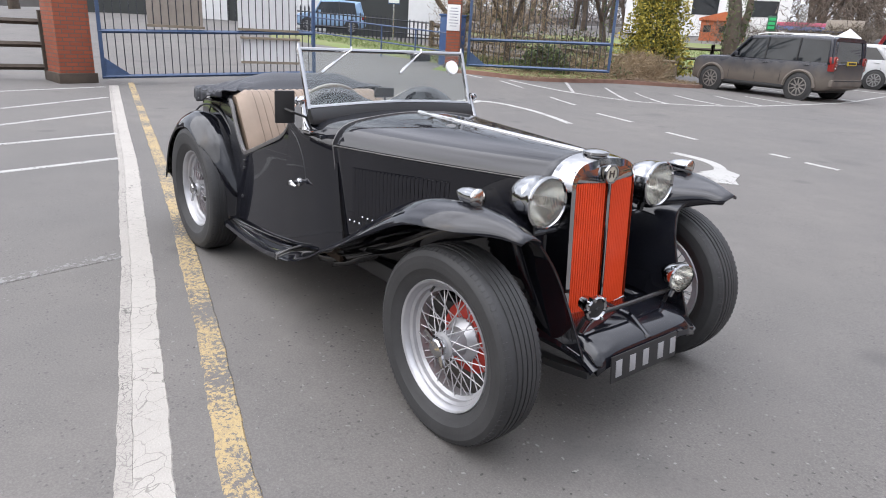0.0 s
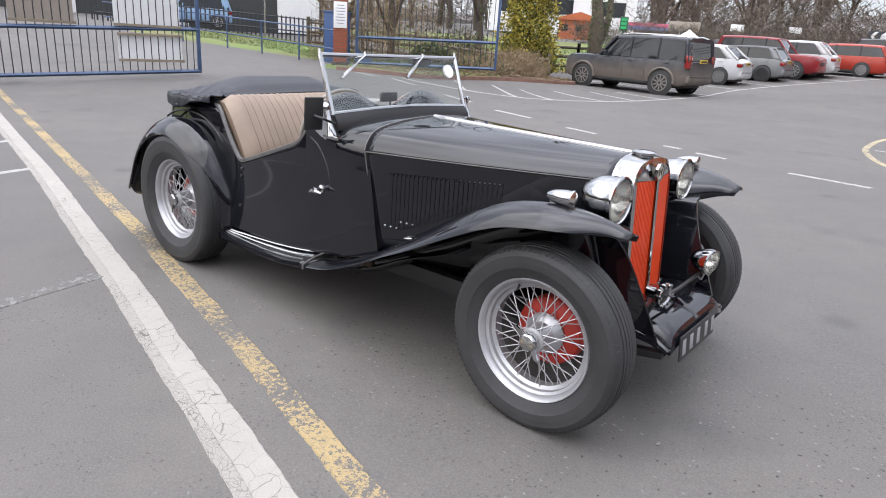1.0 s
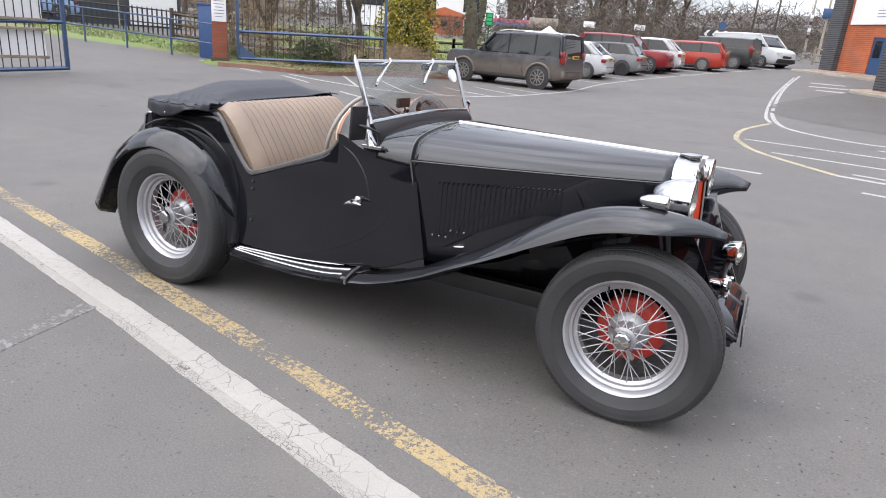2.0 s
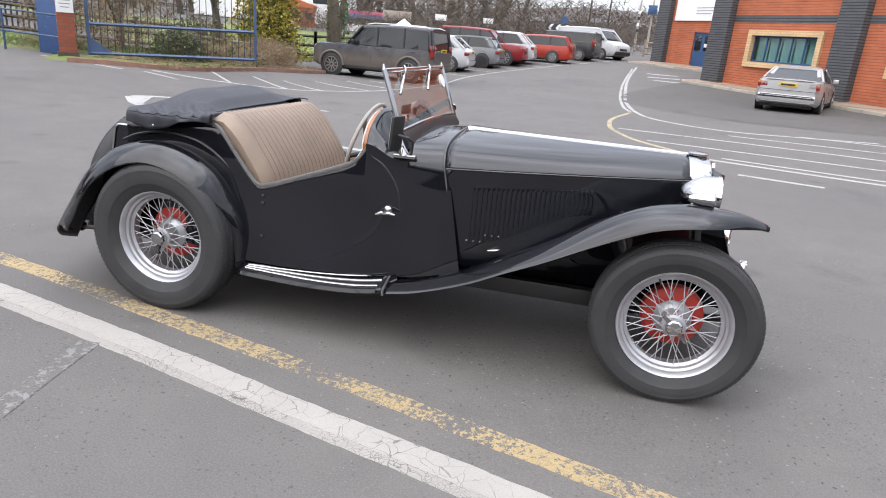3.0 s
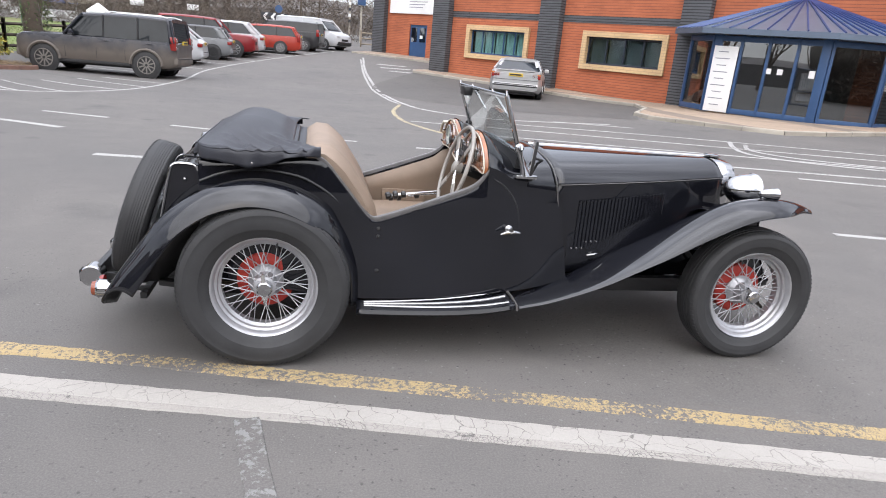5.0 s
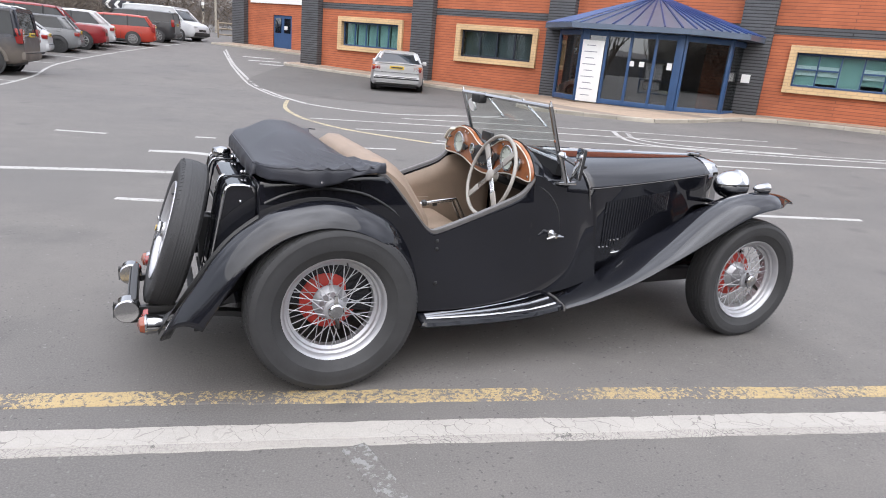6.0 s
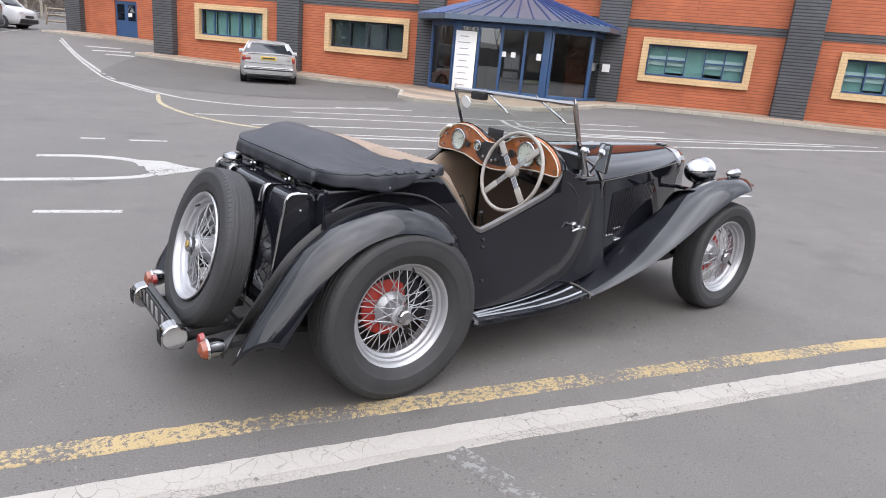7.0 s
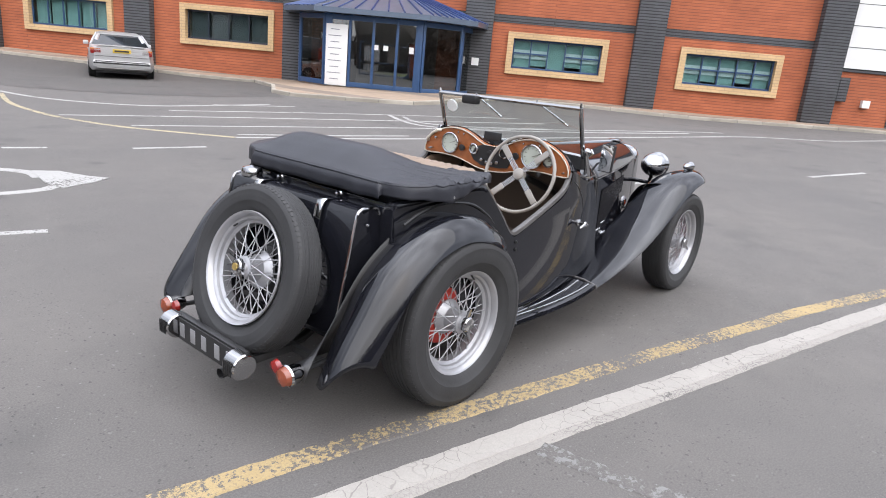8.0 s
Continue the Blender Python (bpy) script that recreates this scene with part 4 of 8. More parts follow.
def tub_side(s):
    xs = [lerp(-1.47, -0.205, k / 84) for k in range(85)]
    outer, inner = [], []
    for x in xs:
        zt, zb = curve_at(x, TOPLINE), curve_at(x, BOTTOM)
        col = [(x, s * side_y(x, z), z) for z in (lerp(zb, zt, k / 26) for k in range(27))]
        ins = [(p[0], s * (abs(p[1]) - 0.028), p[2]) for p in col[::-1]]
        top = [(x, s * (side_y(x, zt) - 0.004), zt + 0.006), (x, s * (side_y(x, zt) - 0.024), zt + 0.006)]
        outer.append(col + top + ins)
    part("body_side", Geo().grid(outer, caps=True), PAINT_BLACK, roadster, "gloss black body side")
    # padded rim along the cockpit edge
    rim = []
    for k in range(90):
        x = lerp(-0.98, -0.20, k / 89)
        zt = curve_at(x, TOPLINE)
        rim.append((x, s * (side_y(x, zt) - 0.012), zt + 0.010))
    cap = []
    for x, y, z in rim:
        w, h = lerp(0.010, 0.014, smooth01((x + 0.74) / 0.05)), lerp(0.008, 0.010, smooth01((x + 0.74) / 0.05))
        cap.append([(x, y + s * w * a, z + h * b) for a, b in ((1.0, -1.2), (1.05, -0.2), (0.85, 0.7), (0.4, 1.0), (-0.4, 1.0), (-0.85, 0.7), (-1.05, -0.2), (-1.0, -1.2))])
    part("cockpit_edge", Geo().grid(cap, closed=True, caps=True), EDGE_GREY, roadster, "grey capping along the cockpit edge")
    # door shut line, hinges and handle
    seam = polyline([(-0.19, 0.862), (-0.12, 0.82), (-0.06, 0.745), (-0.035, 0.66), (-0.025, 0.52), (-0.02, 0.37)], 24)
    part("door_seam", Geo().tube([(x, s * (side_y(x, z) + 0.0005), z) for x, z in seam], 0.004, 6), BLACK_SATIN, roadster, "shut line of the rear-hinged door")
    for z in (0.611, 0.575, 0.417):
        g = Geo().lathe([(0, 0), (0, 0.009), (0.006, 0.008), (0.009, 0)], seg=10)
        part("hinge_bolt", g, BLACK_SATIN, roadster, "", Matrix.Translation((-0.70, s * side_y(-0.70, z), z)) @ pose(0, 0, 0, 0, 0, 90 * s))
    h = Geo().lathe([(0, 0.016), (0.008, 0.015), (0.012, 0.008), (0.03, 0.007), (0.038, 0.011), (0.046, 0.009), (0.048, 0)], seg=14)
    h.tube([(0.036, 0.036 * s, -0.013), (0.040, 0.012 * s, -0.003), (0.040, -0.016 * s, -0.002), (0.038, -0.036 * s, -0.006)], [0.003, 0.0075, 0.0075, 0.003], 8)
    part("door_handle", h, CHROME, roadster, "chrome door handle", Matrix.Translation((-0.085, s * side_y(-0.085, 0.62), 0.622)) @ pose(0, 0, 0, 0, 0, 90 * s) @ Matrix.Diagonal((1.15, 1.3, 1.3, 1)))
    # scuttle side below the windscreen and the inner trim
    trim = []
    for x in [lerp(-0.70, 0.07, k / 18) for k in range(19)]:
        zt = min(curve_at(x, TOPLINE), 0.86)
        trim.append([(x, s * (side_y(x, z) - 0.033), z) for z in (lerp(0.33, zt - 0.012, k / 4) for k in range(5))])
    part("door_trim", Geo().grid(trim), VINYL, roadster, "tan inner door trim", thick=0.006)
    part("map_pocket", Geo().box(-0.45, s * (side_y(-0.45, 0.5) - 0.046), 0.50, 0.26, 0.012, 0.16, 0.005), VINYL, roadster, "tan door pocket")


for s in SIDES:
    tub_side(s)

def crown(v, zh, zt, f):
    """Height of the bonnet across its width: upright sides, a tight shoulder and a gently arched top; f from 0 at the back to 1 at the radiator."""
    step = (zt - zh) * lerp(0.56, 0.36, f)
    return zh + step * (1 - v ** lerp(13.0, 6.0, f)) + (zt - zh - step) * (1 - v ** lerp(2.0, 2.4, f))


# scuttle, from the instrument board to the back of the bonnet
DASH_TOP = [(0.0, 0.972), (0.04, 0.975), (0.09, 0.992), (0.15, 1.022), (0.21, 1.040), (0.27, 1.044), (0.33, 1.036), (0.39, 1.012), (0.435, 0.982), (0.467, 0.945), (0.485, 0.905)]
DASH_BOTTOM = [(0.0, 0.822), (0.09, 0.830), (0.16, 0.848), (0.24, 0.866), (0.34, 0.872), (0.42, 0.868), (0.46, 0.868), (0.49, 0.875)]


def dash_top(y):
    return curve_at(abs(y), DASH_TOP)


def dash_bottom(y):
    return curve_at(abs(y), DASH_BOTTOM)


def scuttle_row(x):
    t = (x + 0.205) / 0.335
    w = side_y(x, 0.80)
    zb = curve_at(x, BOTTOM)
    zh, zt = lerp(0.865, 0.830, t), lerp(0.945, 0.962, t)
    flat = smooth01(t * 2.5)
    def xe(z):
        return lerp(-0.205, 0.138 + (0.97 - z) * 0.19, t)
    row = [(xe(z), -side_y(min(x, 0.13), z), z) for z in (lerp(zb, zh - 0.03, k / 8) for k in range(9))]
    n = 72
    arch = []
    for k in range(n + 1):
        y = -w + 2 * w * k / n
        u = abs(y) / w
        z = lerp(dash_top(y) + 0.004, crown(u, zh, zt, 0.0), flat)
        arch.append((xe(z), y, z))
    return row + arch + [(p[0], -p[1], p[2]) for p in row[::-1]]


part("scuttle", Geo().grid([scuttle_row(lerp(-0.205, 0.132, k / 14)) for k in range(15)]), PAINT_BLACK, roadster, "gloss black scuttle with twin humps")

# bonnet
def bonnet_w(u):
    return lerp(0.452, 0.182, u) + 0.018 * math.sin(math.pi * u)


def bonnet_row(u):
    w, zt, zh = bonnet_w(u), lerp(0.962, 0.950, u), lerp(0.832, 0.862, u)
    def x_at(z):
        return lerp(0.134 + (0.97 - z) * 0.19, 1.205 + (0.97 - z) * 0.05, u)
    zb = lerp(0.388, 0.43, u)
    right = [(x_at(z), -w * lerp(1.0, 0.97, (zh - z) / 0.45) if u < 0.5 else -w, z) for z in (lerp(zb, zh - 0.006, k / 6) for k in range(7))]
    groove = [(x_at(zh), -w + 0.006, zh - 0.002), (x_at(zh), -w + 0.0005, zh + 0.004)]
    arch = []
    n = 36
    for k in range(n + 1):
        y = -w * math.cos(math.pi * k / n)
        z = crown(min(1.0, abs(y) / w), zh + 0.006, zt, u)
        arch.append((x_at(z), y, z))
    return right + groove + arch + [(p[0], -p[1], p[2]) for p in (right + groove)[::-1]]


bonnet = part("bonnet", Geo().grid([bonnet_row(k / 24) for k in range(25)]), PAINT_BLACK, roadster, "long gloss black bonnet with louvred sides", pose(0.15, 0, 0, 0, 0, -0.95) @ pose(-0.15, 0, 0), thick=0.004)
part("piano_hinge", Geo().tube([(lerp(0.14, 1.2, k / 8), 0, lerp(0.964, 0.953, k / 8)) for k in range(9)], 0.0085, 8), CHROME, bonnet, "chrome centre hinge")
# pressed louvres: a gentle ramp from the front, open to the rear
LOUVER = Geo().grid([[(0.010, -0.001, z), (0.006, 0.0004 * h, z), (0.001, 0.0012 * h, z), (-0.004, 0.0020 * h, z), (-0.0068, 0.0022 * h, z), (-0.0085, -0.002, z)] for z, h in ((-0.5, 0.0), (-0.47, 0.6), (-0.42, 1.0), (0.0, 1.0), (0.42, 1.0), (0.47, 0.6), (0.5, 0.0))]).data("louver", 50)
for s in SIDES:
    for k in range(25):
        x = lerp(0.30, 0.80, k / 24)
        u = (x - 0.22) / 1.0
        lo, hi = lerp(0.505, 0.675, smooth01((x - 0.30) / 0.5) if k > 3 else 0.03), lerp(0.757, 0.79, k / 24)
        y = bonnet_w(u) * lerp(1.0, 0.975, (0.85 - (lo + hi) / 2) / 0.45) + 0.0005
        part("louver", LOUVER, PAINT_BLACK, bonnet, "", Matrix.Translation((x, s * y, (lo + hi) / 2)) @ pose(0, 0, 0, 0, 0, -13 * s) @ Matrix.Diagonal((1.0, s, hi - lo, 1)))
    for n, (x, z) in enumerate(((0.28, 0.515), (0.31, 0.514), (0.34, 0.513), (0.36, 0.546), (0.39, 0.545), (0.42, 0.545))):
        part("rivet", Geo().lathe([(0, 0.006), (0.004, 0.004), (0.005, 0)], seg=8), CHROME, bonnet, "", Matrix.Translation((x, s * (bonnet_w((x - 0.22)) * 0.985 + 0.003), z)) @ pose(0, 0, 0, 0, 0, 90 * s))
    g = Geo().lathe([(0, 0.012), (0.012, 0.010), (0.024, 0.006), (0.026, 0)], seg=12)
    g.tube([(0.02, 0.022 * s, -0.006), (0.026, -0.012 * s, 0.002), (0.022, -0.030 * s, 0.006)], [0.004, 0.007, 0.003], 8)
    part("bonnet_catch", g, CHROME, bonnet, "chrome bonnet catch", Matrix.Translation((0.400, s * (bonnet_w(0.24) * 0.978 + 0.002), 0.480)) @ pose(0, 0, 0, 0, 0, 90 * s))
    # pinstripe bead along the hinge line and the bead at the rear edge
    part("bonnet_bead", Geo().tube([(lerp(0.165, 1.205, k / 10), s * (bonnet_w(k / 10) + 0.001), lerp(0.832, 0.862, k / 10)) for k in range(11)], 0.0032, 6), EDGE_GREY, bonnet, "thin bright bead along the hinge line")
    rear = [bonnet_row(0.0)[i] for i in (range(0, 28) if s < 0 else range(27, 55))]
    part("bonnet_edge", Geo().tube([(p[0] - 0.004, p[1] * 1.003, p[2]) for p in rear], 0.0042, 6), EDGE_GREY, bonnet, "thin grey bead along the rear edge")

# radiator: chrome shell, slats in a shallow V, badge and filler cap
def rad_x(z):
    return lerp(1.335, 1.298, (z - 0.40) / 0.52)


shell = Geo()
HW = 0.172
rows = []
outline = polyline([(-HW, 0.375), (-HW, 0.6), (-HW, 0.83), (-HW + 0.004, 0.885), (-HW + 0.03, 0.921), (-0.10, 0.939), (0.0, 0.949), (0.10, 0.939), (HW - 0.03, 0.921), (HW - 0.004, 0.885), (HW, 0.83), (HW, 0.6), (HW, 0.375)], 61)
collar = polyline([(p[1], p[2]) for p in bonnet_row(1.0)], 61)
for (y, z), (by, bz) in zip(outline, collar):
    xf = rad_x(z)
    yi, zi = (math.copysign(abs(y) - 0.016, y) if abs(y) > 0.05 else y * 0.85), (z if z < 0.845 else min(z - 0.012, 0.912))
    rows.append([(1.200 + (0.97 - bz) * 0.05, by * 1.012, bz + 0.003), (1.204 + (0.97 - bz) * 0.05, by * 1.012, bz + 0.003), (1.232 + (0.97 - z) * 0.05, y * 1.075, z + 0.004), (xf - 0.035, y * 1.02, z + 0.001), (xf - 0.015, y, z - 0.001), (xf - 0.004, y * 0.985, z - 0.003 * (z > 0.88)), (xf + 0.002, yi * 1.0, zi), (xf - 0.014, yi * 0.99, zi)])
shell.grid(rows)
# header panel over the slats
hdr = []
for k in range(13):
    y = lerp(-0.158, 0.158, k / 12)
    top = 0.940 - 0.03 * (abs(y) / 0.158) ** 2.4
    bot = 0.862 + 0.012 * (abs(y) / 0.158)
    vx = 0.016 * (1 - abs(y) / 0.158)
    hdr.append([(rad_x(top) - 0.010, y, top), (rad_x(0.92) + 0.0 + vx * 0.6, y, (top + bot) / 2), (rad_x(bot) - 0.004 + vx, y, bot), (rad_x(bot) - 0.014 + vx, y, bot - 0.002)])
shell.grid(hdr)
for s in SIDES:
    shell.tube([(rad_x(0.38) + 0.012, 0, 0.380), (rad_x(0.39) - 0.002, s * 0.158, 0.392)], 0.010, 8)
shell.tube([(rad_x(z) + 0.016, 0, z) for z in (0.382, 0.6, 0.865)], 0.006, 8)
radiator = part("radiator", shell, CHROME, roadster, "tall chrome radiator shell", pose(-0.008, -0.018, 0))
for s in SIDES:
    for k in range(13):
        y = s * lerp(0.010, 0.150, (k + 0.5) / 13)
        v = 0.014 * (1 - abs(y) / 0.158)
        lo, hi = 0.388, 0.868
        g = Geo().grid([[(rad_x(z) - 0.014 + v, y - 0.0054, z), (rad_x(z) - 0.004 + v, y - 0.0042, z), (rad_x(z) - 0.004 + v, y + 0.0042, z), (rad_x(z) - 0.014 + v, y + 0.0054, z), (rad_x(z) - 0.03 + v, y, z)] for z in (lo, 0.65, hi)], closed=True, caps=True)
        part("slat", g, RED_PAINT, radiator, "red grille slat" if k == 0 else "")
part("core", Geo().box(1.27, 0, 0.630, 0.05, 0.31, 0.48, 0.004), BLACK_SATIN, radiator, "dark radiator core")
bx = rad_x(0.897) + 0.018
part("badge", Geo().lathe([(0, 0.0), (0, 0.032), (0.008, 0.030), (0.008, 0.0)], Matrix.Translation((bx - 0.004, 0, 0.895)) @ pose(0, 0, 0, 22.5), seg=8), CREAM, radiator, "octagonal cream radiator badge")
part("badge_ring", Geo().lathe([(0, 0.028), (0, 0.036), (0.011, 0.036), (0.011, 0.029)], Matrix.Translation((bx - 0.004, 0, 0.895)) @ pose(0, 0, 0, 22.5), seg=8), CHROME, radiator)
part("badge_mark", Geo().box(bx + 0.005, -0.010, 0.895, 0.003, 0.005, 0.026).box(bx + 0.005, 0.010, 0.895, 0.003, 0.005, 0.026).box(bx + 0.005, 0.0, 0.898, 0.003, 0.016, 0.005), VINYL_DARK, radiator)
part("filler_cap", Geo().lathe([(0, 0.0), (0, 0.040), (0.008, 0.042), (0.012, 0.036), (0.016, 0.046), (0.026, 0.046), (0.031, 0.030), (0.033, 0.0)], Matrix.Translation((1.245, -0.004, 0.942)) @ pose(0, 0, 0, 0, -90, 0) @ Matrix.Diagonal((0.85, 1, 1, 1)), seg=16), CHROME, radiator, "chrome octagonal filler cap")

# front wings
WING = [(-0.05, 0.290), (0.08, 0.318), (0.215, 0.366), (0.352, 0.428), (0.487, 0.505), (0.60, 0.568), (0.71, 0.638), (0.815, 0.705), (0.92, 0.764), (1.03, 0.808), (1.15, 0.830), (1.25, 0.832), (1.36, 0.818), (1.42, 0.802), (1.472, 0.782)]


QUARTER = ((0.0, -0.50), (0.09, -0.40), (0.19, -0.28), (0.29, -0.165), (0.38, -0.075), (0.46, -0.02), (0.53, 0.0), (0.59, -0.01), (0.65, -0.055), (0.71, -0.14), (0.78, -0.27), (0.845, -0.43), (0.90, -0.61), (0.945, -0.77), (0.98, -0.92), (1.0, -1.05), (0.99, -1.09), (0.975, -1.07))


SWEEP = ((-0.08, -2.7), (-0.05, -1.9), (-0.02, -1.42), (0.02, -1.14), (0.10, -0.88), (0.20, -0.63), (0.30, -0.42), (0.40, -0.24), (0.49, -0.10), (0.57, -0.015), (0.64, 0.015), (0.71, -0.03), (0.78, -0.15), (0.85, -0.34), (0.91, -0.57), (0.955, -0.8), (0.985, -1.0), (1.0, -1.14), (0.985, -1.10))


VALANCE_DROP = [(0.0, 0.01), (0.3, 0.022), (0.53, 0.038), (0.76, 0.062), (0.95, 0.078), (1.3, 0.078)]


def wing_rows(path, n, inner, outer, drop, s=1):
    pts = polyline(path, n)
    rows = []
    for i, (x, z) in enumerate(pts):
        a, b = pts[max(i - 1, 0)], pts[min(i + 1, n - 1)]
        tx, tz = b[0] - a[0], b[1] - a[1]
        d = math.hypot(tx, tz)
        nx, nz = -tz / d, tx / d
        if path[0][0] > path[-1][0]:
            nx, nz = -nx, -nz
        t = i / (n - 1)
        yi, yo, dr = inner(t), outer(t), drop(t)
        row = []
        for u, h in SWEEP:
            row.append((x + nx * h * dr, s * lerp(yi, yo, u), z + nz * h * dr))
        rows.append(row)
    return rows


for s in SIDES:
    def f_in(t):
        return lerp(0.44, 0.395, smooth01(t / 0.4)) + 0.105 * smooth01((t - 0.84) / 0.16)
    def f_out(t):
        return lerp(0.636, 0.690, smooth01(t / 0.38)) - 0.115 * smooth01((t - 0.80) / 0.20) ** 1.5
    def f_drop(t):
        return curve_at(t, [(0, 0.014), (0.24, 0.017), (0.39, 0.027), (0.53, 0.046), (0.65, 0.060), (0.78, 0.058), (0.9, 0.044), (1, 0.012)])
    part("front_wing", Geo().grid(wing_rows(WING, 56, f_in, f_out, f_drop, s=s)), PAINT_BLACK, roadster, "sweeping gloss black front wing", thick=0.006)
    # valance between wing, bonnet and chassis
    top = [(x, s * lerp(0.445, 0.40, smooth01((x + 0.05) / 0.6)), z - 0.015 - curve_at(x, VALANCE_DROP)) for x, z in polyline([p for p in WING if p[0] < 1.30], 30)]
    val = []
    for x, y, z in top:
        w = max(0.30, bonnet_w(min(1, max(0, (x - 0.15) / 1.05))) - 0.02) if x < 1.0 else 0.29
        val.append([(x, y, z), (x + 0.01, s * (abs(y) - 0.02), z - 0.04), (lerp(x, x + 0.03, smooth01((x - 0.8) / 0.4)), s * lerp(abs(y), w, 0.6), lerp(z, 0.34, 0.45)), (x + 0.14 * smooth01((x - 0.9) / 0.35), s * min(w, 0.30), 0.33)])
    part("wing_valance", Geo().grid(val), PAINT_BLACK, roadster, "black inner wing panel", thick=0.004)
    # shelf that fills the gap between wing and bonnet
    shelf = []
    for x, z in polyline([p for p in WING if 0.0 < p[0] < 0.72], 16):
        yb = bonnet_w(min(1.0, max(0.0, (x - 0.15) / 1.05))) - 0.01
        shelf.append([(x, s * min(yb, 0.42), z - 0.090 - 0.06 * smooth01((x - 0.4) / 0.4)), (x, s * 0.425, z - 0.060 - 0.06 * smooth01((x - 0.3) / 0.4))])
    part("wing_shelf", Geo().grid(shelf), PAINT_BLACK, roadster, thick=0.004)
    # front panel that closes the space between wing, radiator and apron
    lip = [(0.33, 1.518), (0.45, 1.462), (0.546, 1.415), (0.628, 1.379), (0.70, 1.347), (0.735, 1.338), (0.757, 1.358)]
    flank = [(0.33, 0.290), (0.45, 0.300), (0.546, 0.310), (0.628, 0.331), (0.685, 0.360), (0.718, 0.388), (0.742, 0.440), (0.757, 0.512)]
    cheek = []
    for k in range(29):
        z = lerp(0.33, 0.757, 1 - (1 - k / 28) ** 1.5)
        xe, y = curve_at(z, lip), curve_at(z, flank)
        cheek.append([(lerp(0.92, xe, i / 9), s * (y + 0.006 * math.sin(math.pi * i / 9)), z) for i in range(10)] + [(xe + 0.003, s * (y + 0.008), z - 0.004)])
    part("front_valance", Geo().grid(cheek), PAINT_BLACK, roadster, "gloss black panel between wing and apron", thick=0.004)
    # running board with bright treads
    board = []
    def board_at(x):
        """Lip height, inner and outer edge of the board at x."""
        t = (x + 0.79) / 0.74
        return curve_at(x, [(-0.79, 0.236), (-0.6, 0.233), (-0.4, 0.234), (-0.2, 0.247), (-0.05, 0.272)]), lerp(0.545, 0.462, t), lerp(0.612, 0.634, t)
    for k in range(24):
        x = lerp(-0.79, -0.052, k / 23)
        z, yi, yo = board_at(x)
        board.append([(x, s * (yi - 0.03), z + 0.040), (x, s * yi, z + 0.036), (x, s * lerp(yi, yo, 0.5), z + 0.031), (x, s * (yo - 0.016), z + 0.024), (x, s * (yo - 0.003), z + 0.019), (x, s * (yo + 0.002), z + 0.004), (x, s * (yo - 0.003), z - 0.003), (x, s * (yo - 0.02), z - 0.002)])
    rb = part("running_board", Geo().grid(board), PAINT_BLACK, roadster, "black running board with bright tread strips", thick=0.005)
    for k in range(3):
        pts = []
        for i in range(20):
            x = lerp(-0.755, -0.080, i / 19)
            z, yi, yo = board_at(x)
            u = (yi + 0.018 - yi + (yo - 0.026 - yi - 0.018) * k / 2) / (yo - yi)
            pts.append((x, s * lerp(yi, yo, u), z + 0.040 - 0.012 * u))
        part("tread_strip", Geo().tube(pts, 0.0062, 8), CHROME, rb, "bright ribbed tread strip" if k == 0 else "")
    z, yi, yo = board_at(-0.052)
    part("board_joint", Geo().tube([(-0.064, s * (yi - 0.01), z + 0.042), (-0.052, s * lerp(yi, yo, 0.6), z + 0.034), (-0.046, s * (yo + 0.002), z + 0.016), (-0.044, s * (yo + 0.004), z - 0.006)], 0.006, 8), EDGE_GREY, rb, "grey strip over the joint with the wing")
    # rear wing: a quarter-round crown over the tyre, an inner shelf to the body, the tail cut on the slant
    RW = [(-0.775, 0.262), (-0.785, 0.40), (-0.818, 0.515), (-0.858, 0.600), (-0.935, 0.706), (-1.07, 0.783), (-1.235, 0.812), (-1.395, 0.782), (-1.51, 0.724), (-1.62, 0.630), (-1.735, 0.470), (-1.815, 0.350), (-1.868, 0.252)]
    fine = polyline(RW, 400)
    rr = []
    for i in range(64):
        row = []
        for u, h in QUARTER:
            t = (i / 63) * (1 - 0.085 * smooth01((i / 63 - 0.6) / 0.4) * smooth01((u - 0.35) / 0.65))
            k = min(398, int(t * 399))
            at = (lerp(fine[k][0], fine[k + 1][0], t * 399 - k), lerp(fine[k][1], fine[k + 1][1], t * 399 - k))
            a, b = fine[max(k - 6, 0)], fine[min(k + 6, 399)]
            d = math.hypot(b[0] - a[0], b[1] - a[1])
            nx, nz = (b[1] - a[1]) / d, -(b[0] - a[0]) / d
            yi = 0.445 + 0.03 * smooth01((t - 0.75) / 0.25)
            yo = 0.655 - 0.075 * (1 - smooth01((t - 0.06) / 0.26)) - 0.012 * smooth01((t - 0.75) / 0.25)
            dr = lerp(0.035, 0.082, smooth01((t - 0.10) / 0.25)) + 0.012 * smooth01((t - 0.7) / 0.3)
            row.append((at[0] + nx * h * dr, s * lerp(yi, yo, u), at[1] + nz * h * dr))
        rr.append(row)
    part("rear_wing", Geo().grid(rr), PAINT_BLACK, roadster, "rounded gloss black rear wing", thick=0.006)
    # inner wheel arch
    arch = [[(x * 1.0, s * 0.452, z - 0.015), (x, s * 0.40, max(0.30, z - 0.30))] for x, z in polyline(RW, 30)]
    part("wheel_arch", Geo().grid(arch), BLACK_SATIN, roadster, thick=0.004)
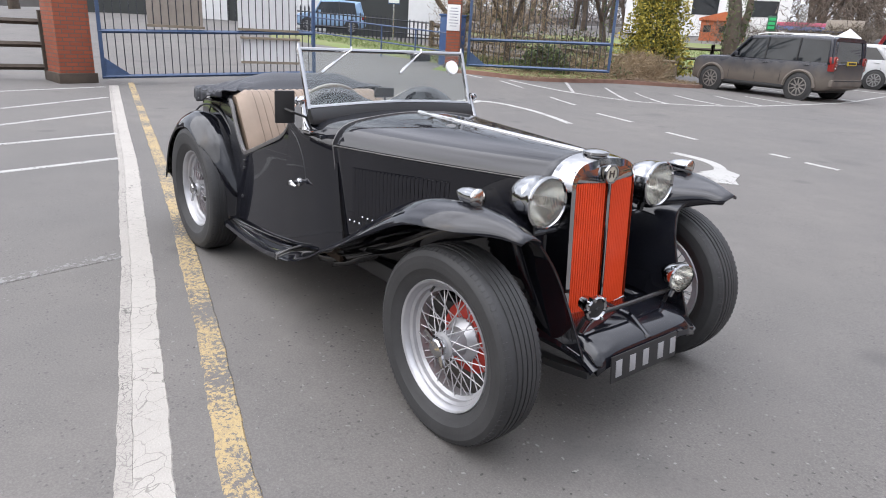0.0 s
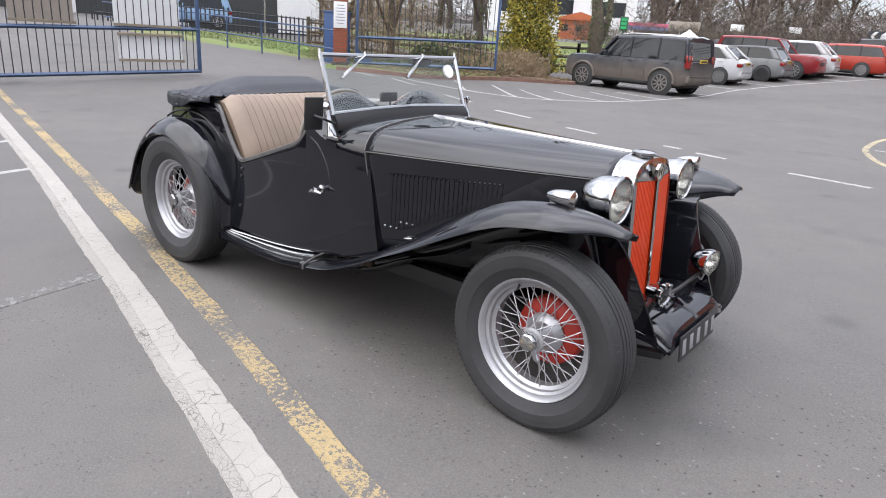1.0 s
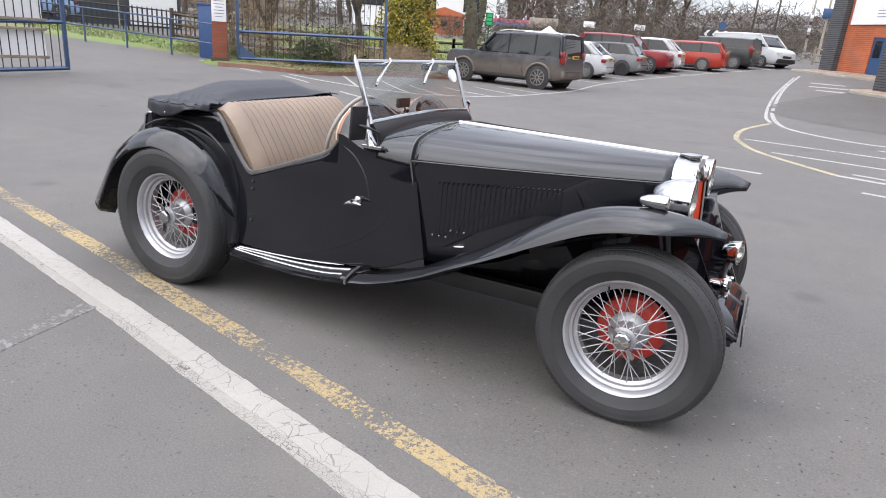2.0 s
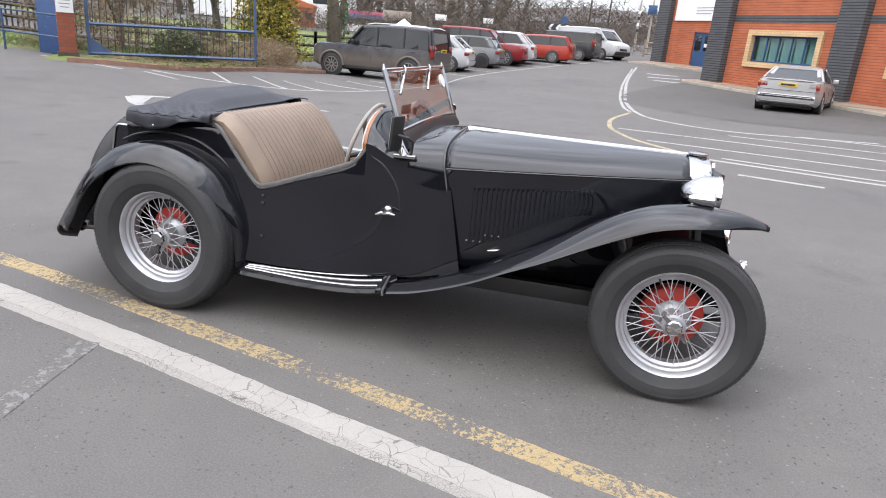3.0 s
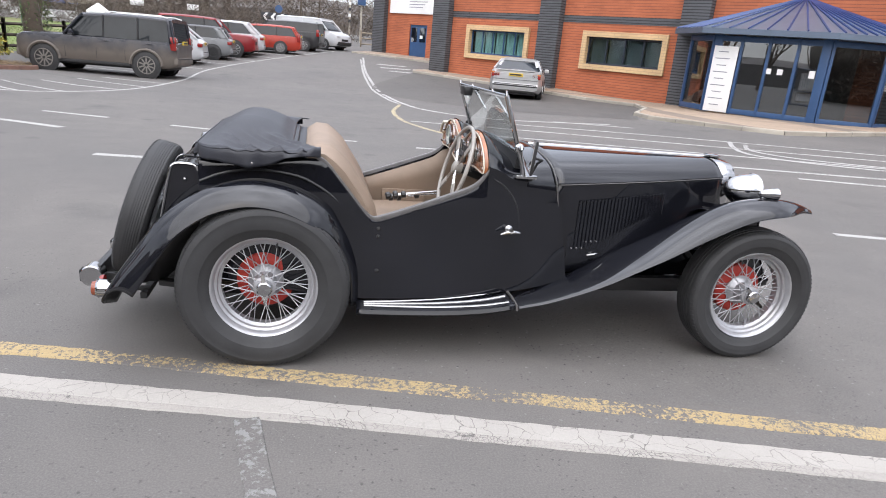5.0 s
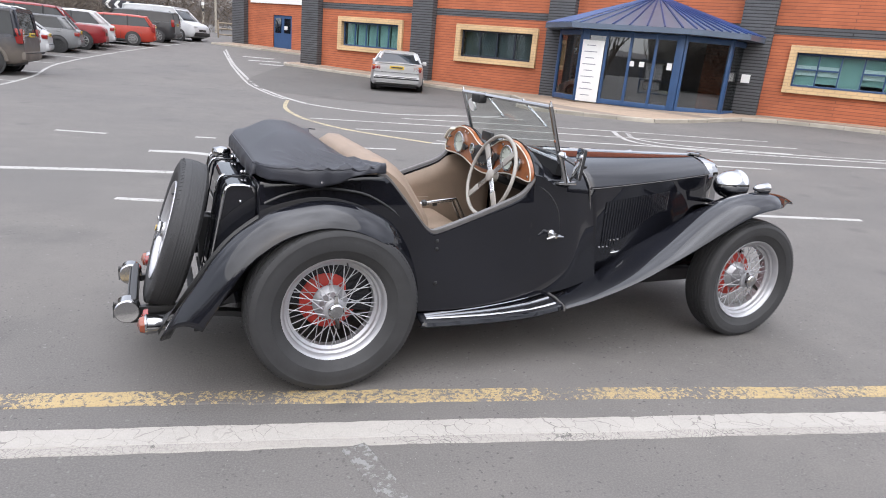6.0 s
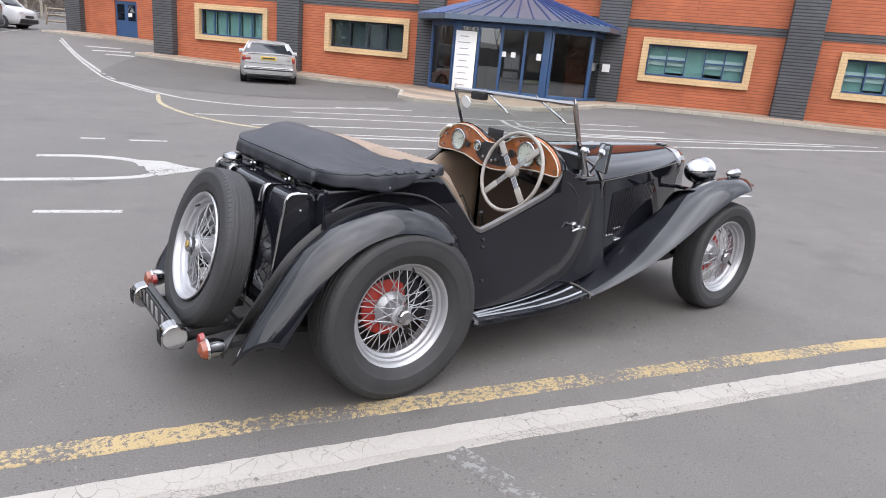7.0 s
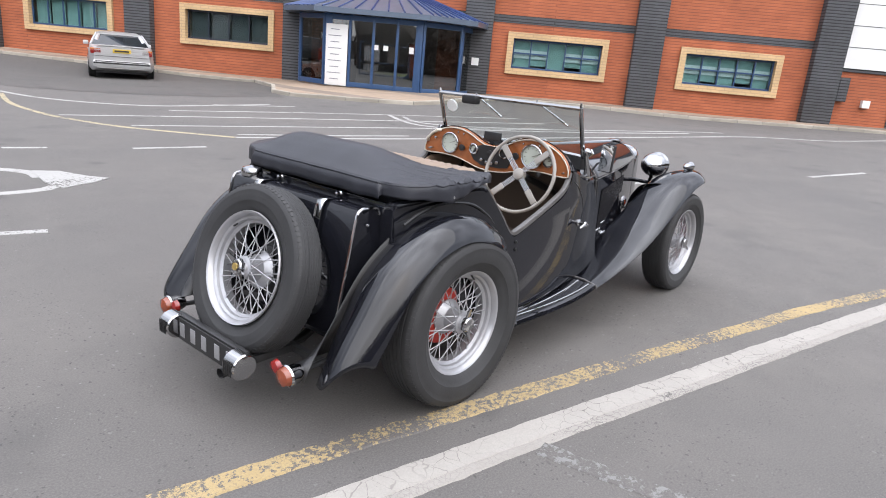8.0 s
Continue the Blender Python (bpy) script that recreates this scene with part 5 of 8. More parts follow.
    # wing piping along the body
    part("wing_piping", Geo().tube([(x, s * 0.508, z + 0.012) for x, z in polyline([(-0.80, 0.56), (-0.87, 0.70), (-1.02, 0.805), (-1.15, 0.835), (-1.26, 0.838), (-1.38, 0.815), (-1.46, 0.78)], 24)], 0.006, 6), BLACK_SATIN, roadster)

# rear: tub panel, petrol tank and spare wheel
part("rear_panel", Geo().box(-1.465, 0, 0.61, 0.02, 0.93, 0.50, 0.004), PAINT_BLACK, roadster)
part("tub_floor", Geo().box(-0.62, 0, 0.305, 1.62, 0.88, 0.03).box(-0.62, 0, 0.325, 1.2, 0.84, 0.012), CARPET, roadster, "brown carpeted floor")
TANK = [(-1.478, 0.838), (-1.560, 0.842), (-1.585, 0.836), (-1.598, 0.818), (-1.632, 0.65), (-1.665, 0.48), (-1.690, 0.36), (-1.68, 0.33), (-1.478, 0.33)]
tank = part("petrol_tank", Geo().prism(TANK, -0.400, 0.400), PAINT_BLACK, roadster, "gloss black slab petrol tank")
for s in SIDES:
    edge = [(-1.484, 0.36), (-1.484, 0.60), (-1.484, 0.815), (-1.496, 0.836), (-1.555, 0.843), (-1.585, 0.838), (-1.599, 0.818), (-1.633, 0.65), (-1.690, 0.37)]
    part("tank_end_rib", Geo().tube([(x, s * 0.402, z) for x, z in polyline(edge[2:], 40)], 0.0065, 8), CHROME, tank, "chrome edge strip round the tank end")
    part("tank_bolt", Geo().lathe([(0, 0.008), (0.006, 0.006), (0.008, 0)], Matrix.Translation((-1.54, s * 0.40, 0.775)) @ pose(0, 0, 0, 0, 0, 90 * s), seg=10), CHROME, tank)
    belt = [(-1.482, 0.838), (-1.56, 0.843), (-1.586, 0.838), (-1.601, 0.815), (-1.635, 0.65), (-1.692, 0.36)]
    part("tank_strap", Geo().grid([[(x - 0.004, s * 0.205 - 0.016, z + 0.002), (x - 0.007, s * 0.205 - 0.014, z + 0.004), (x - 0.007, s * 0.205 + 0.014, z + 0.004), (x - 0.004, s * 0.205 + 0.016, z + 0.002)] for x, z in polyline(belt, 30)]), PAINT_BLACK, tank, "black steel strap", thick=0.002)
    part("strap_buckle", Geo().grid([[(x - 0.010, s * 0.205 + dy, z + 0.006) for dy in (-0.019, 0.019)] for x, z in polyline([(-1.57, 0.842), (-1.588, 0.836), (-1.602, 0.812), (-1.612, 0.765)], 10)]), CHROME, tank, "chrome strap end over the tank edge", thick=0.004)
    part("cover_fastener", Geo().lathe([(0, 0.011), (0.006, 0.012), (0.012, 0.008), (0.018, 0.010), (0.026, 0.008), (0.03, 0)], Matrix.Translation((-1.487, s * 0.19, 0.855)) @ pose(0, 0, 0, 0, 0, 180), seg=12), CHROME, tank, "chrome turn-button fastener")
part("fuel_cap", Geo().lathe([(0, 0.0), (0, 0.045), (0.02, 0.047), (0.035, 0.040), (0.045, 0.0)], Matrix.Translation((-1.545, 0.335, 0.840)) @ pose(0, 0, 0, 0, -90, 0), seg=20), CHROME, tank, "chrome fuel filler cap")
SPARE = Matrix.Translation((-1.782, -0.022, 0.540)) @ pose(0, 0, 0, 0, -16.5, 180) @ pose(0, 0, 0, 40)
spare = wire_wheel(roadster, SPARE, TYRE_SPARE, "spare_wheel", drum=False)
part("hub_badge", Geo().lathe([(0.085, 0.0), (0.085, 0.016), (0.088, 0.015), (0.088, 0.0)], seg=8), GOLD_BADGE, spare, "small gilt octagonal badge")
part("spare_carrier", Geo().tube([(-1.60, 0, 0.60), (-1.74, 0, 0.565)], 0.035, 12).box(-1.66, 0, 0.44, 0.05, 0.10, 0.36, 0.008).box(-1.60, 0, 0.70, 0.04, 0.16, 0.05, 0.006), BLACK_SATIN, roadster)

# hood folded under its canvas cover: a flat top with a piped edge and a short skirt, slack and creased on the driver's side
CREST = [(-1.478, 0.944), (-1.44, 0.962), (-1.36, 1.000), (-1.28, 1.026), (-1.18, 1.026), (-1.05, 0.996), (-0.955, 0.966)]
COVER_W = [(-1.478, 0.40), (-1.470, 0.436), (-1.455, 0.470), (-1.43, 0.503), (-1.39, 0.530), (-1.32, 0.549), (-1.24, 0.555), (-1.0, 0.54), (-0.955, 0.525)]
HEM = [(-1.478, 0.888), (-1.36, 0.882), (-1.24, 0.870), (-1.16, 0.888), (-1.07, 0.918), (-0.955, 0.926)]


def crease(x, y):
    """Sharp folds that run out from the slack corner, and soft waves elsewhere."""
    slack = smooth01((-y - 0.22) / 0.20) * smooth01((x + 1.44) / 0.16) + 0.2 * smooth01((y - 0.4) / 0.15)
    fan = math.atan2(y + 0.75, x + 1.05)
    a = 1 - 2 * abs(noise.noise((fan * 4.0, math.hypot(x + 1.05, y + 0.75) * 2.0, 1.0)))
    b = 1 - 2 * abs(noise.noise((x * 6 + y * 3, y * 7 - x * 2, 6.0)))
    return slack * (0.016 * (max(a, 0) ** 3 - 0.25) + 0.013 * (max(b, 0) ** 3 - 0.2)) + 0.004 * noise.noise((x * 4, y * 2.5, 2.0))


def cover_top(x, y):
    near, far = smooth01((-y - 0.08) / 0.42), smooth01((y - 0.30) / 0.24)
    rim = lerp(0.940, 0.952, smooth01((x + 1.2) / 0.2))
    return lerp(lerp(curve_at(x, CREST), rim, near), rim + 0.010, far * 0.8) + crease(x, y) * smooth01((x + 1.478) / 0.05)


part("folded_hood", Geo().box(-1.24, 0, 0.885, 0.36, 0.90, 0.125, 0.04).box(-1.05, 0, 0.86, 0.05, 0.94, 0.13, 0.02), CANVAS, roadster, "black hood folded behind the seat")


def front_edge(y):
    return lerp(-1.085, -0.965, max(smooth01((-y - 0.30) / 0.22), 0.22 * smooth01((y - 0.38) / 0.16)))


def drawn(p):
    """Pulls a point of the cover back towards its drawn front edge, where it sags."""
    t = (p[0] + 1.478) / 0.523
    if t <= 0:
        return p
    sag = 0.018 * smooth01((t - 0.8) / 0.2) * (1 - smooth01((abs(p[1]) - 0.30) / 0.2))
    return (lerp(-1.478, front_edge(p[1]), t), p[1], p[2] - sag)


rows, piping = [], [[], []]
NX, NY = 64, 110
for k in range(NX + 1):
    x = lerp(-1.478, -0.955, k / NX)
    w, hem = curve_at(x, COVER_W), curve_at(x, HEM)
    flat = [(x, lerp(-w, w, j / NY), cover_top(x, lerp(-w, w, j / NY)) - 0.010 * (abs(2 * j / NY - 1) > 0.985)) for j in range(NY + 1)]
    sides = []
    for s in (-1, 1):
        ztop = flat[0 if s < 0 else -1][2]
        flare = 0.010 * noise.noise((x * 17, s * 3.0, 4.0))
        sides.append([(x, s * (w + 0.004 + (0.003 + flare) * d), lerp(ztop, hem + 0.008 * noise.noise((x * 14, s, 1.0)), d)) for d in (0.2, 0.5, 0.8, 1.0)])
        piping[s > 0].append((x, s * (w + 0.001), ztop + 0.004))
    rows.append([drawn(p) for p in sides[0][::-1] + flat + sides[1]])
first = rows[0]
back = [[(-1.478 - 0.020 * math.sin(1.57 * min(1.0, 2.2 * d)) - 0.008 * d * noise.noise((q[1] * 12, 3.0, 0.0)), q[1], lerp(q[2], 0.876 + 0.006 * noise.noise((q[1] * 9, 0, 0)), d) if q[2] > 0.89 else q[2]) for q in first] for d in (1.0, 0.75, 0.5, 0.3, 0.12)]
rear_pipe = [(q[0] - 0.010, q[1], q[2] - 0.004) for q in first[5:-5]]
rows = back + rows
hood = part("hood_cover", Geo().grid(rows), CANVAS, roadster, "folded hood under a creased black canvas cover", thick=0.005, smooth=70)
part("cover_seam", Geo().tube(piping[0][::-1][8:] + rear_pipe[::3] + piping[1][:-8], 0.0035, 6), CANVAS, hood, "piped edge")
for s in SIDES:
    for x, y, z in ((-1.244, 0.562, 0.888), (-1.44, curve_at(-1.44, COVER_W) + 0.004, 0.905)):
        part("press_stud", Geo().lathe([(0, 0.0065), (0.003, 0.005), (0.004, 0)], Matrix.Translation((x, s * y, z)) @ pose(0, 0, 0, 0, 0, 90 * s), seg=10), STEEL, hood)
for y in (-0.3, -0.1, 0.1, 0.3):
    part("press_stud", Geo().lathe([(0, 0.0065), (0.003, 0.005), (0.004, 0)], Matrix.Translation((-1.486, y, 0.905)) @ pose(0, 0, 0, 0, 0, 180), seg=10), STEEL, hood)

# seats
PIPING = material("brown_seat_piping", (0.11, 0.078, 0.055), 0.5)
SEAT = [(-1.03, 0.55), (-1.045, 0.885), (-1.025, 0.932), (-0.98, 0.957), (-0.925, 0.952), (-0.880, 0.920), (-0.838, 0.880), (-0.792, 0.815), (-0.750, 0.752), (-0.716, 0.690), (-0.675, 0.53)]


def seat_point(u, x, z, i):
    """A point of the seat back; u from -1 to 1 across the car, the ends rounded off."""
    w = min(0.545, side_y(x, min(z, curve_at(x, TOPLINE))) - 0.040)
    e = 1 - smooth01((1 - abs(u)) / 0.14)
    return (x - (0.018 * e if i > 2 else 0), u * w, z - 0.030 * e * (i > 1))


back = []
n = 44
for k in range(n + 1):
    u = lerp(-1, 1, k / n)
    pleat = 0.006 * abs(math.sin(math.pi * k / 2.0)) if 1 < k < n - 1 else 0.0
    row = [seat_point(u, x, z, i) for i, (x, z) in enumerate(SEAT)]
    back.append([(x + (pleat if i > 3 else 0), y, z + (pleat * 0.8 if 2 < i < 7 else 0)) for i, (x, y, z) in enumerate(row)])
part("seat_back", Geo().grid(back, caps=True), VINYL, roadster, "pleated tan bench seat back", smooth=60)
for k in range(4, n - 2, 2):
    pts = [seat_point(lerp(-1, 1, k / n), x, z, i + 3) for i, (x, z) in enumerate(SEAT[3:])]
    part("seat_piping", Geo().tube([(x + 0.001, y, z) for x, y, z in pts], 0.0018, 5), PIPING, roadster)
for y in (-0.235, 0.235):
    part("seat_cushion", Geo().box(-0.53, y, 0.455, 0.46, 0.44, 0.13, 0.035), VINYL, roadster, "tan seat cushion")
part("toe_board", Geo().box(0.09, 0, 0.56, 0.02, 0.84, 0.55), VINYL_DARK, roadster)
part("gear_tunnel", Geo().box(-0.15, 0, 0.38, 0.5, 0.16, 0.14, 0.03), CARPET, roadster)
part("handbrake", Geo().tube([(-0.56, 0.12, 0.620), (-0.31, 0.12, 0.650), (-0.18, 0.12, 0.42)], 0.009, 8).tube([(-0.54, 0.16, 0.602), (-0.31, 0.16, 0.628), (-0.20, 0.16, 0.42)], 0.008, 8), STEEL, roadster, "plated steel fly-off handbrake lever")
for x, y, z, r in ((-0.585, 0.12, 0.617, 0.020), (-0.545, 0.12, 0.622, 0.024), (-0.50, 0.12, 0.627, 0.018), (-0.565, 0.16, 0.600, 0.020), (-0.52, 0.16, 0.604, 0.022), (-0.42, 0.16, 0.616, 0.018)):
    part("lever_grip", Geo().tube([(x - 0.014, y, z - 0.002), (x - 0.009, y, z - 0.001), (x + 0.009, y, z + 0.001), (x + 0.014, y, z + 0.002)], [r * 0.7, r, r, r * 0.7], 10), BLACK_SATIN, roadster)
part("gear_lever", Geo().tube([(-0.22, 0.0, 0.44), (-0.26, 0.0, 0.56)], 0.006, 8).lathe([(0, 0), (0.006, 0.012), (0.018, 0.016), (0.03, 0.011), (0.034, 0)], Matrix.Translation((-0.262, 0, 0.56)) @ pose(0, 0, 0, 0, -90, 0), seg=14), BLACK_SATIN, roadster)

# instrument board
cols = [lerp(-0.482, 0.482, k / 72) for k in range(73)]
dash = part("dashboard", Geo().grid([[(-0.208, y, dash_bottom(y)), (-0.224, y, dash_bottom(y) + 0.003), (-0.226, y, lerp(dash_bottom(y), dash_top(y), 0.5)), (-0.224, y, dash_top(y) - 0.003), (-0.208, y, dash_top(y))] for y in cols], caps=True), WALNUT, roadster, "polished walnut instrument board")
loop = [(-0.228, y, dash_top(y) - 0.007) for y in cols] + [(-0.228, y, dash_bottom(y) + 0.004) for y in cols[::-1]]
part("dash_bead", Geo().tube(loop, 0.0035, 6, closed=True), CREAM, dash, "pale edge beading")
part("dash_centre", Geo().slab([(0.115, 0.875), (0.135, 0.905), (0.10, 0.955), (0.06, 0.968), (-0.06, 0.968), (-0.10, 0.955), (-0.135, 0.905), (-0.115, 0.862), (-0.06, 0.852), (0.06, 0.852)], 0.0, 0.006, Matrix(((0, 0, -1, -0.226), (1, 0, 0, 0), (0, 1, 0, 0), (0, 0, 0, 1)))), BLACK_SATIN, dash, "black centre switch panel")


def dial(y, z, r, face):
    m = Matrix.Translation((-0.228, y, z)) @ pose(0, 0, 0, 0, 0, 180)
    d = part("gauge", Geo().lathe([(0.0, r + 0.004), (0.010, r + 0.004), (0.013, r), (0.011, r - 0.005), (0.002, r - 0.005)], m, seg=32), CHROME, dash, "round gauge in a chrome bezel")
    part("gauge_face", Geo().lathe([(0.003, 0.0), (0.003, r - 0.004)], m, seg=28), face, d)
    for k in range(9):
        a = radians(-130 + 260 * k / 8)
        part("tick", Geo().box(0.0042, 0, r * 0.72, 0.001, 0.003, r * 0.16), VINYL_DARK, d, "", m @ pose(0, 0, 0, math.degrees(a)))
    part("needle", Geo().box(0.0048, 0, r * 0.30, 0.001, 0.0025, r * 0.7), VINYL_DARK, d, "", m @ pose(0, 0, 0, -70))


dial(0.290, 0.947, 0.058, GAUGE)
dial(-0.262, 0.950, 0.062, GAUGE)
dial(0.118, 0.936, 0.027, GAUGE)
dial(-0.085, 0.940, 0.027, GAUGE)
dial(-0.362, 0.940, 0.028, GAUGE)
for y, z, r in ((0.0, 0.93, 0.016), (0.05, 0.885, 0.010), (0.015, 0.875, 0.010), (-0.02, 0.875, 0.010), (-0.055, 0.885, 0.010), (0.195, 0.932, 0.019), (-0.168, 0.938, 0.021), (-0.32, 0.865, 0.012), (0.39, 0.965, 0.008), (0.42, 0.90, 0.008), (-0.2, 0.855, 0.012)):
    part("switch", Geo().lathe([(0, r * 0.6), (0.010, r * 0.6), (0.014, r), (0.022, r), (0.025, 0)], Matrix.Translation((-0.228, y, z)) @ pose(0, 0, 0, 0, 0, 180), seg=12), CHROME if r < 0.011 else BLACK_SATIN, dash)
part("grab_handle", Geo().tube([(-0.228, 0.37, 1.012), (-0.25, 0.378, 1.010), (-0.252, 0.41, 0.990), (-0.25, 0.452, 0.950), (-0.228, 0.460, 0.942)], [0.010, 0.009, 0.008, 0.009, 0.010], 8), CREAM, dash, "cream grab handle")
for y in (-0.455, -0.30, -0.20, 0.20, 0.24, 0.45):
    part("screw", Geo().lathe([(0, 0.006), (0.003, 0.005), (0.004, 0)], Matrix.Translation((-0.228, y, (dash_top(y) if abs(y) < 0.4 else dash_bottom(y) + 0.055) - 0.028)) @ pose(0, 0, 0, 0, 0, 180), seg=8), CHROME, dash)
part("dash_mirror", Geo().box(-0.20, 0.02, 1.02, 0.02, 0.11, 0.05, 0.008).tube([(-0.19, 0.02, 1.0), (-0.185, 0.02, 0.955)], 0.005, 6), BLACK_SATIN, roadster, "black interior mirror")

# steering wheel
SW = Matrix.Translation((-0.305, -0.240, 0.858)) @ pose(0, 0, 0, 0, -17, 180)
sw = part("steering_wheel", Geo().tube([SW @ Vector((0, 0.205 * math.cos(a), 0.205 * math.sin(a))) for a in (2 * math.pi * k / 48 for k in range(48))], 0.0095, 10, closed=True), WHEEL_RIM, roadster, "cream rimmed sprung steering wheel")
part("wheel_boss", Geo().lathe([(-0.03, 0.028), (0.004, 0.032), (0.010, 0.030), (0.014, 0.022), (0.016, 0.0)], SW, seg=24), WHEEL_RIM, sw)
for a in (45, 135, 225, 315):
    for o in (-0.012, -0.004, 0.004, 0.012):
        r = SW @ pose(0, 0, 0, a)
        part("spoke_wire", Geo().tube([r @ Vector((0.0, o, 0.028)), r @ Vector((0.0, o, 0.2))], 0.0028, 6), STEEL, sw)
    part("spoke_clip", Geo().box(0, 0, 0.150, 0.009, 0.034, 0.085, 0.003), WHEEL_RIM, sw, "", SW @ pose(0, 0, 0, a))
part("column", Geo().tube([SW @ Vector((-0.02, 0, 0)), (-0.10, -0.240, 0.79), (0.08, -0.240, 0.72)], 0.02, 12), BLACK_SATIN, roadster)

# windscreen
fr = Geo()
for s in SIDES:
    fr.tube([(-0.058, s * 0.462, 0.965), (-0.150, s * 0.462, 1.229)], 0.0115, 8)
fr.tube([(-0.1495, -0.462, 1.225), (-0.1495, 0.462, 1.225)], 0.0105, 8)
fr.tube([(-0.059, -0.462, 0.972), (-0.055, -0.2, 0.985), (-0.052, 0.0, 0.99), (-0.055, 0.2, 0.985), (-0.059, 0.462, 0.972)], 0.010, 8)
screen = part("windscreen", fr, CHROME, roadster, "chrome framed fold-flat windscreen")
gl = part("pane", Geo().box(0, 0, 0, 0.005, 0.915, 0.246, 0.0, Matrix.Translation((-0.105, 0, 1.100)) @ pose(0, 0, 0, 0, -19, 0)), GLASS, screen, "clear windscreen glass")
gl.visible_shadow = False
part("sticker", Geo().lathe([(-0.006, 0), (-0.006, 0.036), (0.006, 0.036), (0.006, 0)], Matrix.Translation((-0.123, 0.385, 1.155)) @ pose(0, 0, 0, 0, -19, 0), seg=24), WHITE, screen, "round white sticker on the glass")
for s in SIDES:
    b = Geo().box(-0.025, s * 0.488, 0.872, 0.105, 0.03, 0.018, 0.007).tube([(-0.03, s * 0.487, 0.875), (-0.045, s * 0.487, 0.92), (-0.062, s * 0.485, 0.965), (-0.075, s * 0.482, 1.005)], [0.024, 0.014, 0.012, 0.016], 12)
    b.lathe([(0, 0.021), (0.010, 0.021), (0.016, 0.012), (0.03, 0.008), (0.032, 0)], Matrix.Translation((-0.073, s * 0.485, 1.003)) @ pose(0, 0, 0, 0, 0, 90 * s), seg=12)
    b.tube([(-0.073, s * 0.51, 1.02), (-0.073, s * 0.525, 1.0), (-0.073, s * 0.51, 0.985)], 0.005, 6)
    part("screen_bracket", b, CHROME, screen, "chrome windscreen bracket")
    part("corner_finial", Geo().tube([(-0.150, s * 0.462, 1.226), (-0.154, s * 0.462, 1.253)], [0.009, 0.004], 8), CHROME, screen)
part("screen_seal", Geo().grid([[(-0.075, y, 0.905), (-0.070, y, 0.967 + 0.018 * (1 - (y / 0.46) ** 2)), (-0.045, y, 0.967 + 0.018 * (1 - (y / 0.46) ** 2)), (-0.02, y, 0.93), (-0.02, y, 0.90)] for y in (lerp(-0.462, 0.462, k / 24) for k in range(25))], caps=True), BLACK_SATIN, screen, "black rubber seal under the screen")
for y0, y1 in ((-0.20, -0.36), (0.20, 0.06)):
    part("wiper", Geo().tube([(-0.148, y0, 1.243), (-0.139, y0 - 0.004, 1.228), (-0.128, lerp(y0, y1, 0.45), 1.19), (-0.108, y1, 1.14)], 0.0042, 6).tube([(-0.128, lerp(y0, y1, 0.35), 1.20), (-0.100, lerp(y0, y1, 1.1), 1.125)], 0.006, 6), STEEL, screen, "chrome wiper arm")
part("wiper_motor", Geo().box(-0.172, 0.215, 1.205, 0.05, 0.10, 0.05, 0.012), BLACK_SATIN, screen, "black wiper motor")
mir = part("door_mirror", Geo().box(0, 0, 0, 0.014, 0.084, 0.145, 0.006), BLACK_SATIN, roadster, "black rectangular wing mirror", Matrix.Translation((-0.035, -0.586, 0.982)) @ pose(0, 0, 0, 0, 5, -15))
part("mirror_glass", Geo().box(-0.0085, 0, 0, 0.003, 0.075, 0.134), MIRROR_GLASS, mir, "mirror glass")
part("mirror_stalk", Geo().tube([(-0.028, -0.586, 0.975), (0.012, -0.572, 0.965), (0.015, -0.51, 0.94), (0.0, -0.48, 0.88)], 0.006, 8), BLACK_SATIN, roadster)

# lamps
def lathe_x(prof, m, seg=36):
    return Geo().lathe(prof, m, seg)


